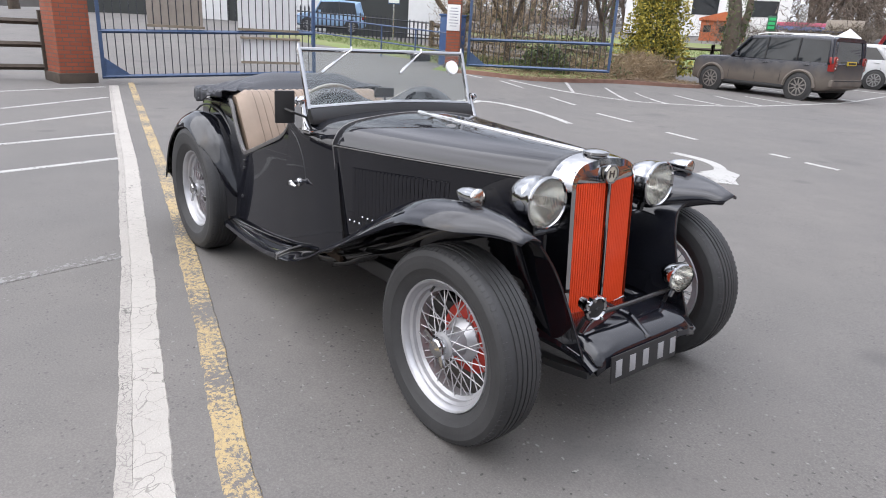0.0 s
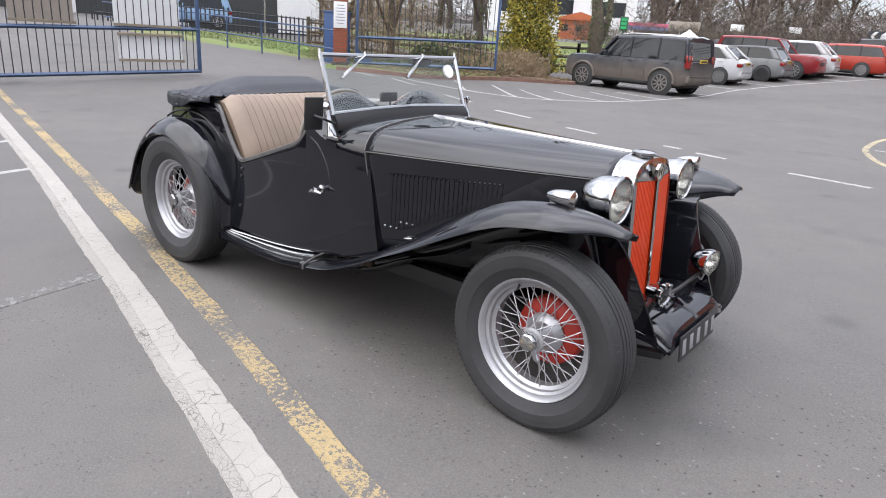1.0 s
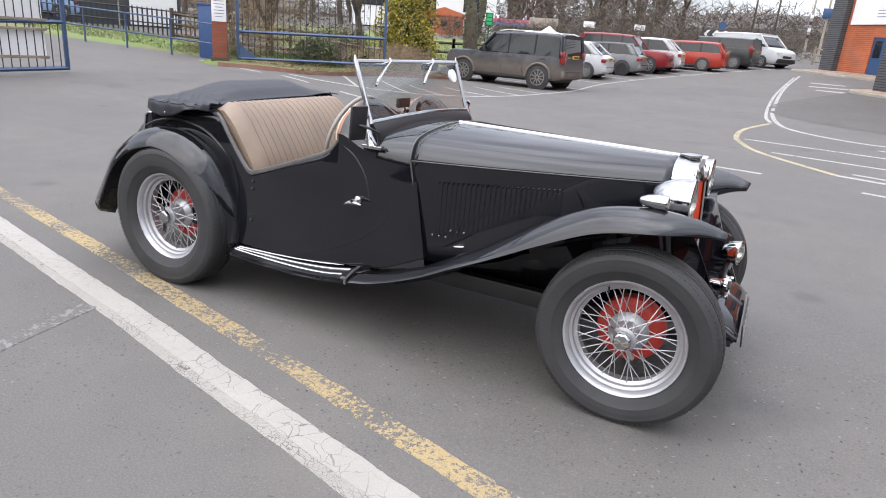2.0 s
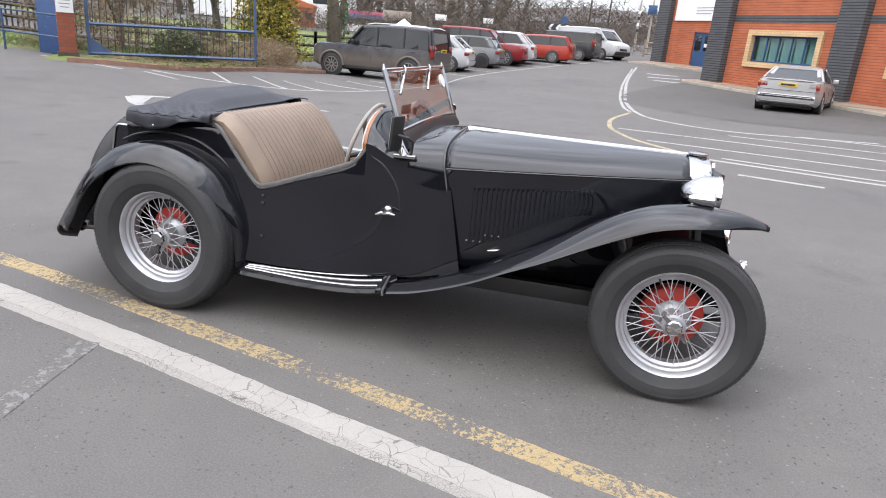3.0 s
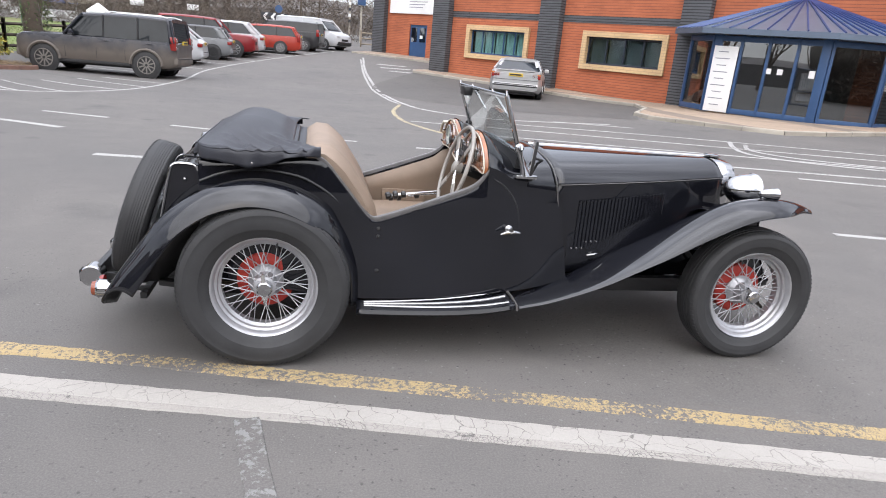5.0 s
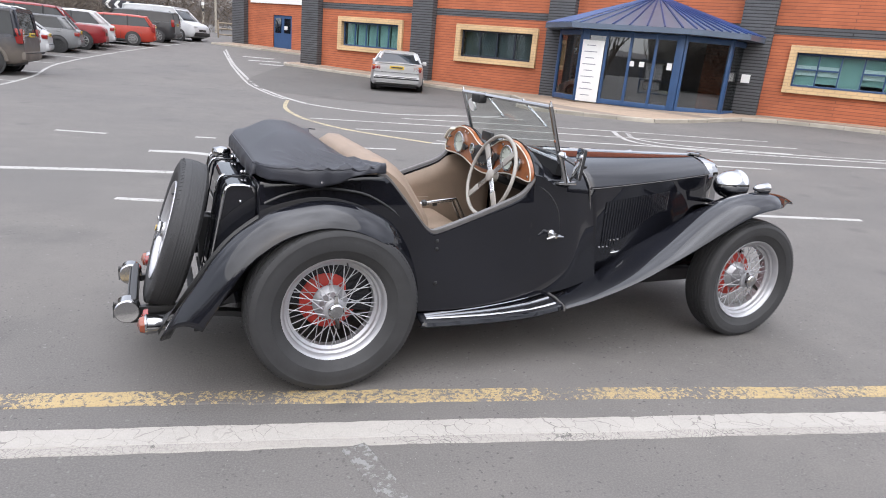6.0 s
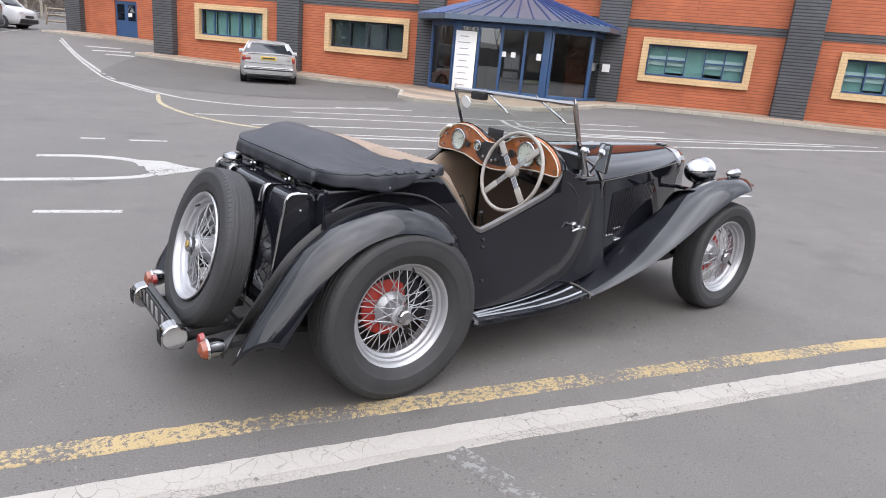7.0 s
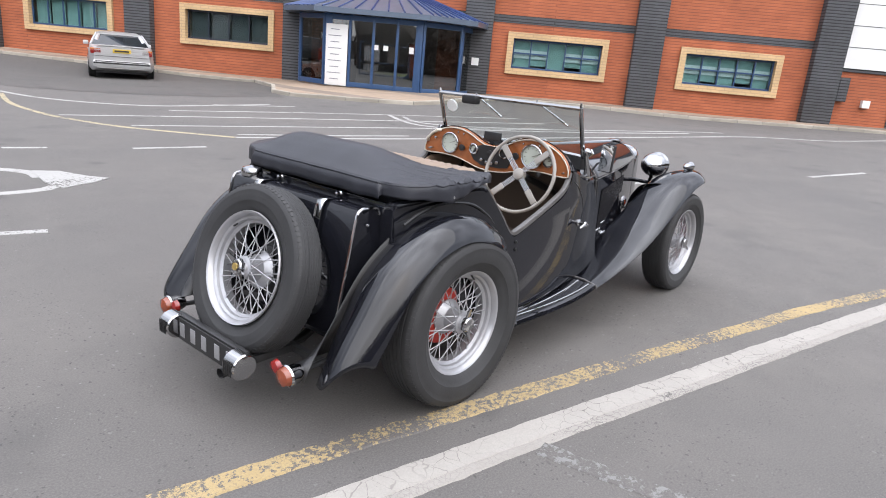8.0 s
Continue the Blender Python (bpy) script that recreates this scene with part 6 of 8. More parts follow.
for s in SIDES:
    m = Matrix.Translation((1.250, s * 0.300 - 0.016, 0.826)) @ Matrix.Diagonal((0.86, 0.85, 0.85, 1))
    hl = part("headlamp", lathe_x([(-0.115, 0.0), (-0.112, 0.022), (-0.095, 0.050), (-0.06, 0.078), (-0.02, 0.094), (0.02, 0.0995), (0.05, 0.101), (0.056, 0.105), (0.068, 0.105), (0.072, 0.098), (0.066, 0.094)], m), CHROME, roadster, "large chrome headlamp")
    part("lens", lathe_x([(0.064, 0.096), (0.074, 0.075), (0.081, 0.04), (0.083, 0.0)], m), LENS, hl, "ribbed headlamp glass")
    part("reflector", lathe_x([(0.062, 0.094), (0.045, 0.086), (0.015, 0.068), (-0.02, 0.045), (-0.045, 0.018), (-0.05, 0.0)], m), BOWL, hl, "plated reflector bowl")
    part("bulb", lathe_x([(-0.045, 0.008), (0.0, 0.009), (0.004, 0.016), (0.018, 0.018), (0.030, 0.010), (0.033, 0.0)], m, 16), CREAM, hl)
    part("lamp_bracket", Geo().tube([(1.245, s * 0.302 - 0.016, 0.745), (1.24, s * 0.29 - 0.016, 0.70), (1.24, s * 0.18 - 0.016, 0.70)], 0.014, 10), PAINT_BLACK, hl)
    m = Matrix.Translation((1.20, s * 0.562, 0.858)) @ Matrix.Diagonal((0.9, 0.9, 0.9, 1))
    sl = part("side_lamp", lathe_x([(-0.05, 0.0), (-0.045, 0.012), (-0.02, 0.024), (0.02, 0.031), (0.05, 0.032), (0.056, 0.034), (0.062, 0.031)], m, 24).box(1.20, s * 0.562, 0.832, 0.06, 0.018, 0.025, 0.006), CHROME, roadster, "small chrome bullet side lamp")
    part("lens", lathe_x([(0.060, 0.031), (0.066, 0.02), (0.069, 0.0)], m, 20), BOWL, sl, "frosted lens")

# front apron, dumb irons, axle and chassis
ap = []
for k in range(13):
    y = lerp(-0.275, 0.275, k / 12)
    e = 0.02 * smooth01((abs(y) - 0.2) / 0.08)
    ap.append([(1.34, y, 0.400 - e), (1.40, y, 0.405 - e), (1.47, y, 0.395 - e), (1.53, y, 0.37 - e), (1.556, y, 0.345 - e), (1.562, y, 0.315 - e), (1.55, y, 0.30)])
part("front_apron", Geo().grid(ap), PAINT_BLACK, roadster, "gloss black apron between the dumb irons", thick=0.004)
part("apron_ridge", Geo().tube([(1.35, 0.0, 0.408), (1.47, 0.0, 0.402), (1.55, 0.0, 0.352)], 0.012, 8), PAINT_BLACK, roadster)
for s in SIDES:
    part("dumb_iron", Geo().tube([(0.9, s * 0.28, 0.33), (1.2, s * 0.28, 0.345), (1.40, s * 0.28, 0.350), (1.50, s * 0.28, 0.335), (1.555, s * 0.28, 0.305)], [0.026, 0.026, 0.024, 0.020, 0.016], 10), PAINT_BLACK, roadster)
    part("leaf_spring", Geo().grid([[(x, s * 0.28 + dy, z + dz) for dy, dz in ((-0.022, 0.012), (0.022, 0.012), (0.022, -0.012), (-0.022, -0.012))] for x, z in polyline([(0.78, 0.30), (1.0, 0.26), (1.19, 0.255), (1.4, 0.27), (1.545, 0.295)], 14)], closed=True, caps=True), BLACK_SATIN, roadster)
    part("chassis_rail", Geo().box(-0.25, s * 0.33, 0.297, 2.6, 0.05, 0.075, 0.006), BLACK_SATIN, roadster)
    part("rear_spring", Geo().grid([[(x, s * 0.40 + dy, z + dz) for dy, dz in ((-0.022, 0.012), (0.022, 0.012), (0.022, -0.012), (-0.022, -0.012))] for x, z in polyline([(-1.66, 0.30), (-1.4, 0.27), (-1.19, 0.262), (-0.95, 0.275), (-0.75, 0.30)], 14)], closed=True, caps=True), BLACK_SATIN, roadster)
part("front_axle", Geo().tube([(1.194, -0.50, 0.348), (1.194, -0.42, 0.30), (1.194, -0.30, 0.285), (1.194, 0.30, 0.285), (1.194, 0.42, 0.30), (1.194, 0.50, 0.348)], 0.024, 10), BLACK_SATIN, roadster)
part("rear_axle", Geo().tube([(-1.194, -0.50, 0.348), (-1.194, 0.50, 0.348)], 0.035, 12).lathe([(-0.10, 0.0), (-0.09, 0.06), (-0.03, 0.105), (0.03, 0.105), (0.09, 0.06), (0.10, 0.0)], Matrix.Translation((-1.194, 0, 0.348)), seg=20), BLACK_SATIN, roadster)
part("track_rod", Geo().tube([(1.10, -0.48, 0.31), (1.10, 0.48, 0.31)], 0.009, 8), BLACK_SATIN, roadster)
part("engine_sump", Geo().box(0.75, 0, 0.40, 0.9, 0.26, 0.35, 0.03), BLACK_SATIN, roadster)
part("exhaust", Geo().tube([(0.4, 0.2, 0.27), (-0.6, 0.22, 0.22), (-1.0, 0.20, 0.24), (-1.6, -0.10, 0.215), (-2.0, -0.13, 0.19)], 0.021, 10, caps=False), BLACK_SATIN, roadster, "dull exhaust pipe")
part("bulkhead_floor", Geo().box(0.45, 0, 0.31, 0.9, 0.6, 0.02), BLACK_SATIN, roadster)
# badge bar with horn and spot lamp
bar = part("badge_bar", Geo().tube([(1.455, -0.24, 0.452), (1.462, 0.0, 0.455), (1.455, 0.24, 0.452)], 0.008, 8), BLACK_SATIN, roadster)
for s in SIDES:
    part("bar_stay", Geo().tube([(1.455, s * 0.24, 0.45), (1.43, s * 0.25, 0.38)], 0.008, 8), BLACK_SATIN, bar)
m = Matrix.Translation((1.478, -0.226, 0.496)) @ pose(0, 0, 0, 0, 0, -8) @ Matrix.Diagonal((1.0, 0.76, 0.76, 1))
horn = part("horn", lathe_x([(-0.06, 0.0), (-0.055, 0.03), (-0.02, 0.04), (-0.005, 0.050), (0.0, 0.058), (0.012, 0.058), (0.016, 0.050), (0.010, 0.042)], m, 28), CHROME, roadster, "round horn with a chrome rim")
part("horn_grille", lathe_x([(0.008, 0.044), (0.013, 0.03), (0.014, 0.012), (0.02, 0.010), (0.022, 0.0)], m, 24), BLACK_SATIN, horn)
for k in range(6):
    part("horn_bolt", Geo().tube([m @ Vector((-0.005, 0.054 * math.cos(k * 1.047), 0.054 * math.sin(k * 1.047))), m @ Vector((0.022, 0.054 * math.cos(k * 1.047), 0.054 * math.sin(k * 1.047)))], 0.006, 6), CHROME, horn)
m = Matrix.Translation((1.480, 0.236, 0.514)) @ Matrix.Diagonal((1, 0.9, 0.9, 1)) @ pose(0, 0, 0, 0, 0, -14)
spot = part("spot_lamp", lathe_x([(-0.075, 0.0), (-0.07, 0.02), (-0.045, 0.046), (-0.01, 0.058), (0.012, 0.062), (0.02, 0.062), (0.024, 0.056)], m, 28), CHROME, roadster, "chrome spot lamp on the badge bar")
part("reflector", lathe_x([(0.019, 0.056), (0.0, 0.048), (-0.03, 0.03), (-0.045, 0.0)], m, 24), BOWL, spot)
part("lens", lathe_x([(0.020, 0.057), (0.028, 0.035), (0.031, 0.0)], m, 24), LENS, spot)
part("lamp_post", Geo().tube([(1.472, 0.236, 0.475), (1.46, 0.236, 0.43)], 0.012, 8), CHROME, spot)

# number plates with plain bars for the characters
def number_plate(name, m, n, w, h):
    p = part(name, Geo().box(0, 0, 0, 0.006, w, h, 0.002), BLACK_SATIN, roadster, "black number plate with pale bars", m)
    for k in range(n):
        part("plate_bar", Geo().box(0.004, lerp(-w * 0.40, w * 0.40, k / (n - 1)) + (0.012 if k > 2 else 0), 0, 0.003, w * 0.085, h * 0.62, 0.001), SILVER, p)
    return p


number_plate("front_plate", Matrix.Translation((1.577, -0.045, 0.305)) @ pose(0, 0, 0, 0, -6, 0), 5, 0.36, 0.095)
number_plate("rear_plate", Matrix.Translation((-1.985, 0.0, 0.262)) @ pose(0, 0, 0, 0, 0, 180), 5, 0.40, 0.095)
part("plate_frame", Geo().box(-1.965, -0.01, 0.262, 0.03, 0.48, 0.11, 0.006).box(-1.84, 0.20, 0.25, 0.24, 0.03, 0.03, 0.004).box(-1.84, -0.20, 0.25, 0.24, 0.03, 0.03, 0.004).box(-1.72, 0, 0.25, 0.03, 0.9, 0.03, 0.004), BLACK_SATIN, roadster)
for y in (-0.240, 0.222):
    m = Matrix.Translation((-1.988, y, 0.270)) @ pose(0, 0, 0, 0, 0, 180)
    g = Geo().lathe([(-0.036, 0.0), (-0.036, 0.046), (-0.031, 0.051), (0.031, 0.051), (0.036, 0.046), (0.036, 0.0)], pose(0, 0, 0, 0, 0, 90), seg=24)
    c = part("plate_lamp", g, CHROME, roadster, "chrome number plate lamp", m)
    for k in range(5):
        part("lamp_rib", Geo().box(0.051, -0.022 + 0.011 * k, 0, 0.004, 0.003, 0.055), BLACK_SATIN, c)
for s in SIDES:
    y = s * 0.416
    m = Matrix.Translation((-1.905, y, 0.270)) @ pose(0, 0, 0, 0, 0, 180) @ Matrix.Diagonal((1.25, 1.3, 1.3, 1))
    tl = part("tail_lamp", lathe_x([(-0.05, 0.02), (-0.02, 0.030), (0.0, 0.031), (0.004, 0.033), (0.01, 0.030)], m, 20), CHROME, roadster, "small round tail lamp")
    part("lens", lathe_x([(0.008, 0.029), (0.025, 0.024), (0.034, 0.0)], m, 20), AMBER_LENS, tl, "amber lens")
    m2 = Matrix.Translation((-1.905, y + 0.062 if s < 0 else y - 0.062, 0.285)) @ pose(0, 0, 0, 0, 0, 180)
    part("lens", lathe_x([(0.0, 0.026), (0.018, 0.022), (0.026, 0.0)], m2, 20), RED_LENS, tl, "red lens")
    part("lamp_stem", Geo().tube([(-1.89, y, 0.262), (-1.80, s * 0.40, 0.262), (-1.70, s * 0.40, 0.27)], 0.011, 8), BLACK_SATIN, tl)


# ---------------------------------------------------------------- parked vehicles
CAR_GLASS = material("tinted_car_glass", (0.016, 0.019, 0.022), 0.03, coat=0.0, spec=0.42, vary=0.3, scale=2)
DARK_TRIM = material("black_plastic", (0.018, 0.018, 0.019), 0.6, vary=0.2)
DISC = material("alloy_wheel", (0.38, 0.38, 0.38), 0.35, 0.6, vary=0.1)
DARK_ALLOY = material("dusty_alloy_wheel", (0.20, 0.185, 0.17), 0.5, 0.3, vary=0.2)
AMBER_CLEAR = material("orange_indicator_lens", (0.42, 0.12, 0.02), 0.2, coat=0.4)
PLATE_Y = material("yellow_plate", (0.55, 0.38, 0.04), 0.5)


def paint(name, c, rough=0.28, **kw):
    return material(name, c, rough, coat=0.15, spec=0.3, vary=0.12, scale=3, **kw)


def muddy_paint(name, clean, mud, z0, z1):
    """Car paint with a film of dried mud thrown up from the wheels: solid below z0, gone above z1, its edge uneven."""
    m = paint(name, clean, 0.3)
    n, l = m.node_tree.nodes, m.node_tree.links
    b = n["Principled BSDF"]
    co = n.new("ShaderNodeTexCoord").outputs["Object"]
    sep = n.new("ShaderNodeSeparateXYZ")
    l.new(co, sep.inputs[0])
    splash = n.new("ShaderNodeTexNoise")
    splash.inputs["Scale"].default_value, splash.inputs["Detail"].default_value = 3.5, 6.0
    l.new(co, splash.inputs["Vector"])
    high = n.new("ShaderNodeMath")
    high.operation, high.inputs[1].default_value = "MULTIPLY_ADD", -0.45
    l.new(splash.outputs["Fac"], high.inputs[0])
    l.new(sep.outputs[2], high.inputs[2])
    fade = n.new("ShaderNodeMapRange")
    for key, value in zip(("From Min", "From Max", "To Min", "To Max"), (z0 - 0.22, z1 - 0.22, 0.92, 0.03)):
        fade.inputs[key].default_value = value
    l.new(high.outputs[0], fade.inputs["Value"])
    film = n.new("ShaderNodeMix")
    film.data_type = "RGBA"
    l.new(fade.outputs["Result"], film.inputs["Factor"])
    film.inputs[6].default_value, film.inputs[7].default_value = (*clean, 1), (*mud, 1)
    l.new(film.outputs[2], b.inputs["Base Color"])
    matt = n.new("ShaderNodeMapRange")
    matt.inputs["To Min"].default_value, matt.inputs["To Max"].default_value = 0.25, 0.8
    l.new(fade.outputs["Result"], matt.inputs["Value"])
    l.new(matt.outputs["Result"], b.inputs["Roughness"])
    return m


P_NAVY, P_MUD = muddy_paint("mud_splashed_dark_blue_paint", (0.020, 0.022, 0.030), (0.135, 0.115, 0.098), 0.60, 1.02), material("mud_film_on_paint", (0.120, 0.102, 0.086), 0.7, vary=0.3, scale=4, bump=0.2)
P_WHITE, P_GREY, P_RED, P_ORANGE = paint("white_car_paint", (0.45, 0.455, 0.465)), paint("grey_car_paint", (0.17, 0.175, 0.18)), paint("dark_red_car_paint", (0.19, 0.014, 0.017)), paint("orange_red_car_paint", (0.32, 0.036, 0.022))
P_BLACK, P_SILVER = paint("charcoal_van_paint", (0.03, 0.03, 0.032)), material("silver_car_paint", (0.50, 0.50, 0.505), 0.28, 0.55, coat=0.2, vary=0.08, scale=3)


def tyre_mesh(r, w):
    return Geo().lathe([(-w / 2, r * 0.66), (-w / 2 - 0.004, r * 0.8), (-w / 2 + 0.015, r * 0.97), (-w / 2 + 0.04, r), (w / 2 - 0.04, r), (w / 2 - 0.015, r * 0.97), (w / 2 + 0.004, r * 0.8), (w / 2, r * 0.66)], seg=32)


def parked_vehicle(name, label, L, W, H, base, axle, r, low, deck, cabin, colour, m, alloy=DISC, lower=None, roof=None, glass_sides=True, tail=True, rails=False, pillars=(0.5,), van=False, spare=False, lamp_hi=False, category="car", tumble=0.80, mud=0.45, muddy=False):
    """A parked vehicle; local x points ahead, from -L/2 to L/2; deck: (x, height) of bonnet, waist and boot; cabin: windscreen foot, roof front, roof rear, back-window foot; axle: rear axle's x."""
    v = thing(name, label, category, m, "parked cars")
    hw = W / 2
    n = 40
    rows, belt = [], []
    for k in range(n + 1):
        x = lerp(-L / 2, L / 2, k / n)
        e = max(0.0, abs(x) - (L / 2 - 0.45)) / 0.45
        w = hw * (1 - 0.16 * e**2.2)
        zt = curve_at(x, deck)
        zb = low + 0.10 * max(0, e) ** 2
        rows.append([(x, -w * 0.90, zb), (x, -w * 0.985, zb + 0.10), (x, -w, lerp(zb, zt, mud)), (x, -w * 0.985, lerp(zb, zt, 0.82)), (x, -w * 0.95, zt - 0.03), (x, -w * 0.86, zt), (x, 0, zt + 0.025),
                     (x, w * 0.86, zt), (x, w * 0.95, zt - 0.03), (x, w * 0.985, lerp(zb, zt, 0.82)), (x, w, lerp(zb, zt, mud)), (x, w * 0.985, zb + 0.10), (x, w * 0.90, zb)])
    body = part("body", Geo().grid(rows, closed=True, caps=True), colour if muddy else lower or colour, v, "", smooth=40)
    if lower and not muddy:
        up = [[(x, y * 1.004 + 0.0, z + 0.002) for x, y, z in row[2:11]] for row in rows]
        part("upper_body", Geo().grid(up), colour, v, "", smooth=40)
    x0, x1, x2, x3 = cabin
    zr = H - (0.06 if rails else 0.0)
    cab = []
    for t in range(13):
        u = t / 12
        xf, xr = lerp(x0, x1, u), lerp(x3, x2, u)
        z = lerp(curve_at(x0, deck), zr - 0.10, u)
        zz = lerp(curve_at(x3, deck), zr - 0.10, u)
        wy = lerp(hw * 0.93, hw * tumble, u)
        cab.append([(lerp(xr, xf, k / 10), -wy * (1 - 0.06 * (abs(k - 5) / 5) ** 6), lerp(zz, z, k / 10)) for k in range(11)] + [(lerp(xr, xf, k / 10), wy * (1 - 0.06 * (abs(k - 5) / 5) ** 6), lerp(zz, z, k / 10)) for k in range(10, -1, -1)])
    part("window_band", Geo().grid(cab, closed=True, caps=True), CAR_GLASS if not van else colour, v, "dark tinted windows", smooth=30)
    if van:
        za, zb2 = curve_at(x0, deck) + 0.06, zr - 0.22
        xa, xb = lerp(x0, x1, 0.07) + 0.012, lerp(x0, x1, 0.86) + 0.012
        part("front_window", Geo().grid([[(lerp(xa, xb, t / 4), y * hw * lerp(0.82, tumble - 0.06, t / 4), lerp(za, zb2, t / 4)) for y in (-1, -0.5, 0, 0.5, 1)] for t in range(5)]), CAR_GLASS, v, "windscreen", thick=0.01)
    rf = []
    for k in range(15):
        u = k / 14
        x = lerp(x2 - 0.03, x1 + 0.04, u)
        dz = -0.05 * (abs(u - 0.45) / 0.55) ** 2.2
        rf.append([(x, -hw * (tumble + 0.015), zr - 0.115 + dz), (x, -hw * tumble, zr - 0.07 + dz), (x, -hw * (tumble - 0.14), zr - 0.015 + dz), (x, 0, zr + dz), (x, hw * (tumble - 0.14), zr - 0.015 + dz), (x, hw * tumble, zr - 0.07 + dz), (x, hw * (tumble + 0.015), zr - 0.115 + dz)])
    part("roof", Geo().grid(rf, caps=True).grid([[r_[0], r_[6]] for r_ in rf]), roof or colour, v, "", smooth=40)
    for s in SIDES:
        for a, b in ((x0, x1), (x3, x2)):
            za, zb2 = curve_at(a, deck), zr - 0.09
            part("pillar", Geo().tube([(a, s * hw * 0.915, za), (lerp(a, b, 0.5), s * hw * (0.465 + tumble / 2), lerp(za, zb2, 0.5)), (b, s * hw * tumble, zb2)], 0.035, 6), colour, v)
        if not van:
            wb = 0.14 if lamp_hi else 0.36
            za, zb2 = curve_at(x3, deck) - 0.03, zr - 0.085
            cp = []
            for t in range(5):
                u = t / 4
                xr, wy, z = lerp(x3, x2, u), lerp(hw * 0.935, hw * (tumble + 0.006), u), lerp(za, zb2, u)
                cp.append([(xr - 0.012, s * wy * 0.80, z), (xr - 0.006, s * wy * 0.945, z), (xr + wb * 0.5, s * (wy * 0.99 + 0.004), z), (xr + wb * lerp(1.0, 0.8, u), s * (wy + 0.005), z)])
            part("rear_pillar", Geo().grid(cp), colour, v, "", smooth=50, thick=0.012)
        for q in pillars:
            xb = lerp(x3, x0, q)
            xt = min(max(xb, x2 + 0.05), x1 - 0.05)
            part("pillar", Geo().tube([(xb, s * hw * 0.93, curve_at(xb, deck)), (xt, s * hw * (tumble + 0.005), zr - 0.09)], 0.026, 6), DARK_TRIM if not van else colour, v)
        if van:
            part("side_window", Geo().add([(x0 - 0.15, s * hw * 0.945, curve_at(x0, deck) + 0.05), (x0 - 1.0, s * hw * 0.945, curve_at(x0, deck) + 0.05), (x0 - 1.0, s * hw * 0.86, zr - 0.35), (x1 - 0.1, s * hw * 0.86, zr - 0.35)], [[0, 1, 2, 3]]), CAR_GLASS, v, "", thick=0.02)
        mx = x0 - 0.28
        part("mirror", Geo().box(mx, s * (hw + 0.05), curve_at(mx, deck) + 0.08, 0.12, 0.16, 0.13, 0.03), colour if not van else DARK_TRIM, v)
        for k in (0.22, 0.62):
            xb = lerp(x3, x0, k)
            part("handle", Geo().box(xb, s * (hw * 0.99), curve_at(xb, deck) - 0.12, 0.16, 0.03, 0.03, 0.008), colour, v)
        for q in (0.02, *pillars, 0.98):
            xb = lerp(max(x3, -L / 2 + 0.6), x0, q)
            part("door_seam", Geo().tube([(xb, s * hw * 0.992, low + 0.16), (xb, s * hw * 1.003, low + 0.4), (xb, s * hw * 0.955, curve_at(xb, deck) - 0.02)], 0.006, 5), DARK_TRIM, v)
        part("sill", Geo().box(0, s * hw * 0.955, low + 0.05, base - 2 * r, 0.05, 0.10, 0.015), DARK_TRIM, v)
        for x in (axle, axle + base):
            part("wheel_arch", Geo().lathe([(0, 0), (0, r * 1.16), (0.012, r * 1.14), (0.012, 0)], Matrix.Translation((x, s * (hw * 0.995 - 0.006), r)) @ pose(0, 0, 0, 0, 0, 90 * s), seg=28), DARK_TRIM, v)
            if lower:
                pts = [(x + r * 1.2 * math.cos(a), s * (hw + 0.008), r + r * 1.2 * math.sin(a)) for a in (math.pi * k / 12 for k in range(13))]
                part("arch_flare", Geo().tube(pts, 0.045, 6), lower, v)
            mw = Matrix.Translation((x, s * (hw - 0.085), r)) @ pose(0, 0, 0, 0, 0, 90 * s)
            w = part("wheel", tyre_mesh(r, 0.21), RUBBER, v, "", mw)
            rimg = Geo().lathe([(0.06, r * 0.68), (0.112, r * 0.68), (0.112, r * 0.62), (0.07, r * 0.58), (0.07, 0.05), (0.10, 0.045), (0.105, 0)], seg=24)
            part("rim", rimg, DARK_TRIM, w)
            for k in range(10):
                part("rim_spoke", Geo().box(0.088, 0, r * 0.34, 0.025, r * 0.10, r * 0.62, 0.006), alloy, w, "", pose(0, 0, 0, 36 * k))
            part("rim_lip", Geo().lathe([(0.10, r * 0.70), (0.118, r * 0.69), (0.118, r * 0.63), (0.10, r * 0.62)], seg=28), alloy, w)
        # lamps
        zt = curve_at(-L / 2 + 0.1, deck)
        if lamp_hi:
            part("tail_lamp", Geo().box(-L / 2 + 0.09, s * hw * 0.845, zt - 0.04, 0.18, 0.17, 0.40, 0.035), RED_LENS, v, "tall red tail lamp")
            for dz in (-0.12, 0.0, 0.12):
                part("lens", Geo().lathe([(0, 0.055), (0.02, 0.05), (0.025, 0)], Matrix.Translation((-L / 2 - 0.004, s * hw * 0.83, zt - 0.04 + dz)) @ pose(0, 0, 0, 0, 0, 180), seg=14), LENS, v)
        else:
            part("tail_lamp", Geo().box(-L / 2 + 0.10, s * hw * 0.76, zt - 0.16, 0.2, 0.32, 0.15, 0.035), RED_LENS, v, "red tail lamp")
        zf = curve_at(L / 2 - 0.12, deck)
        part("headlamp", Geo().box(L / 2 - 0.13, s * hw * 0.70, zf - 0.12, 0.22, 0.36, 0.15, 0.04), LENS, v, "clear headlamp")
    part("bumper_strip", Geo().box(-L / 2 - 0.02, 0, low + 0.30, 0.03, W * 0.80, 0.03, 0.008), DARK_TRIM, v)
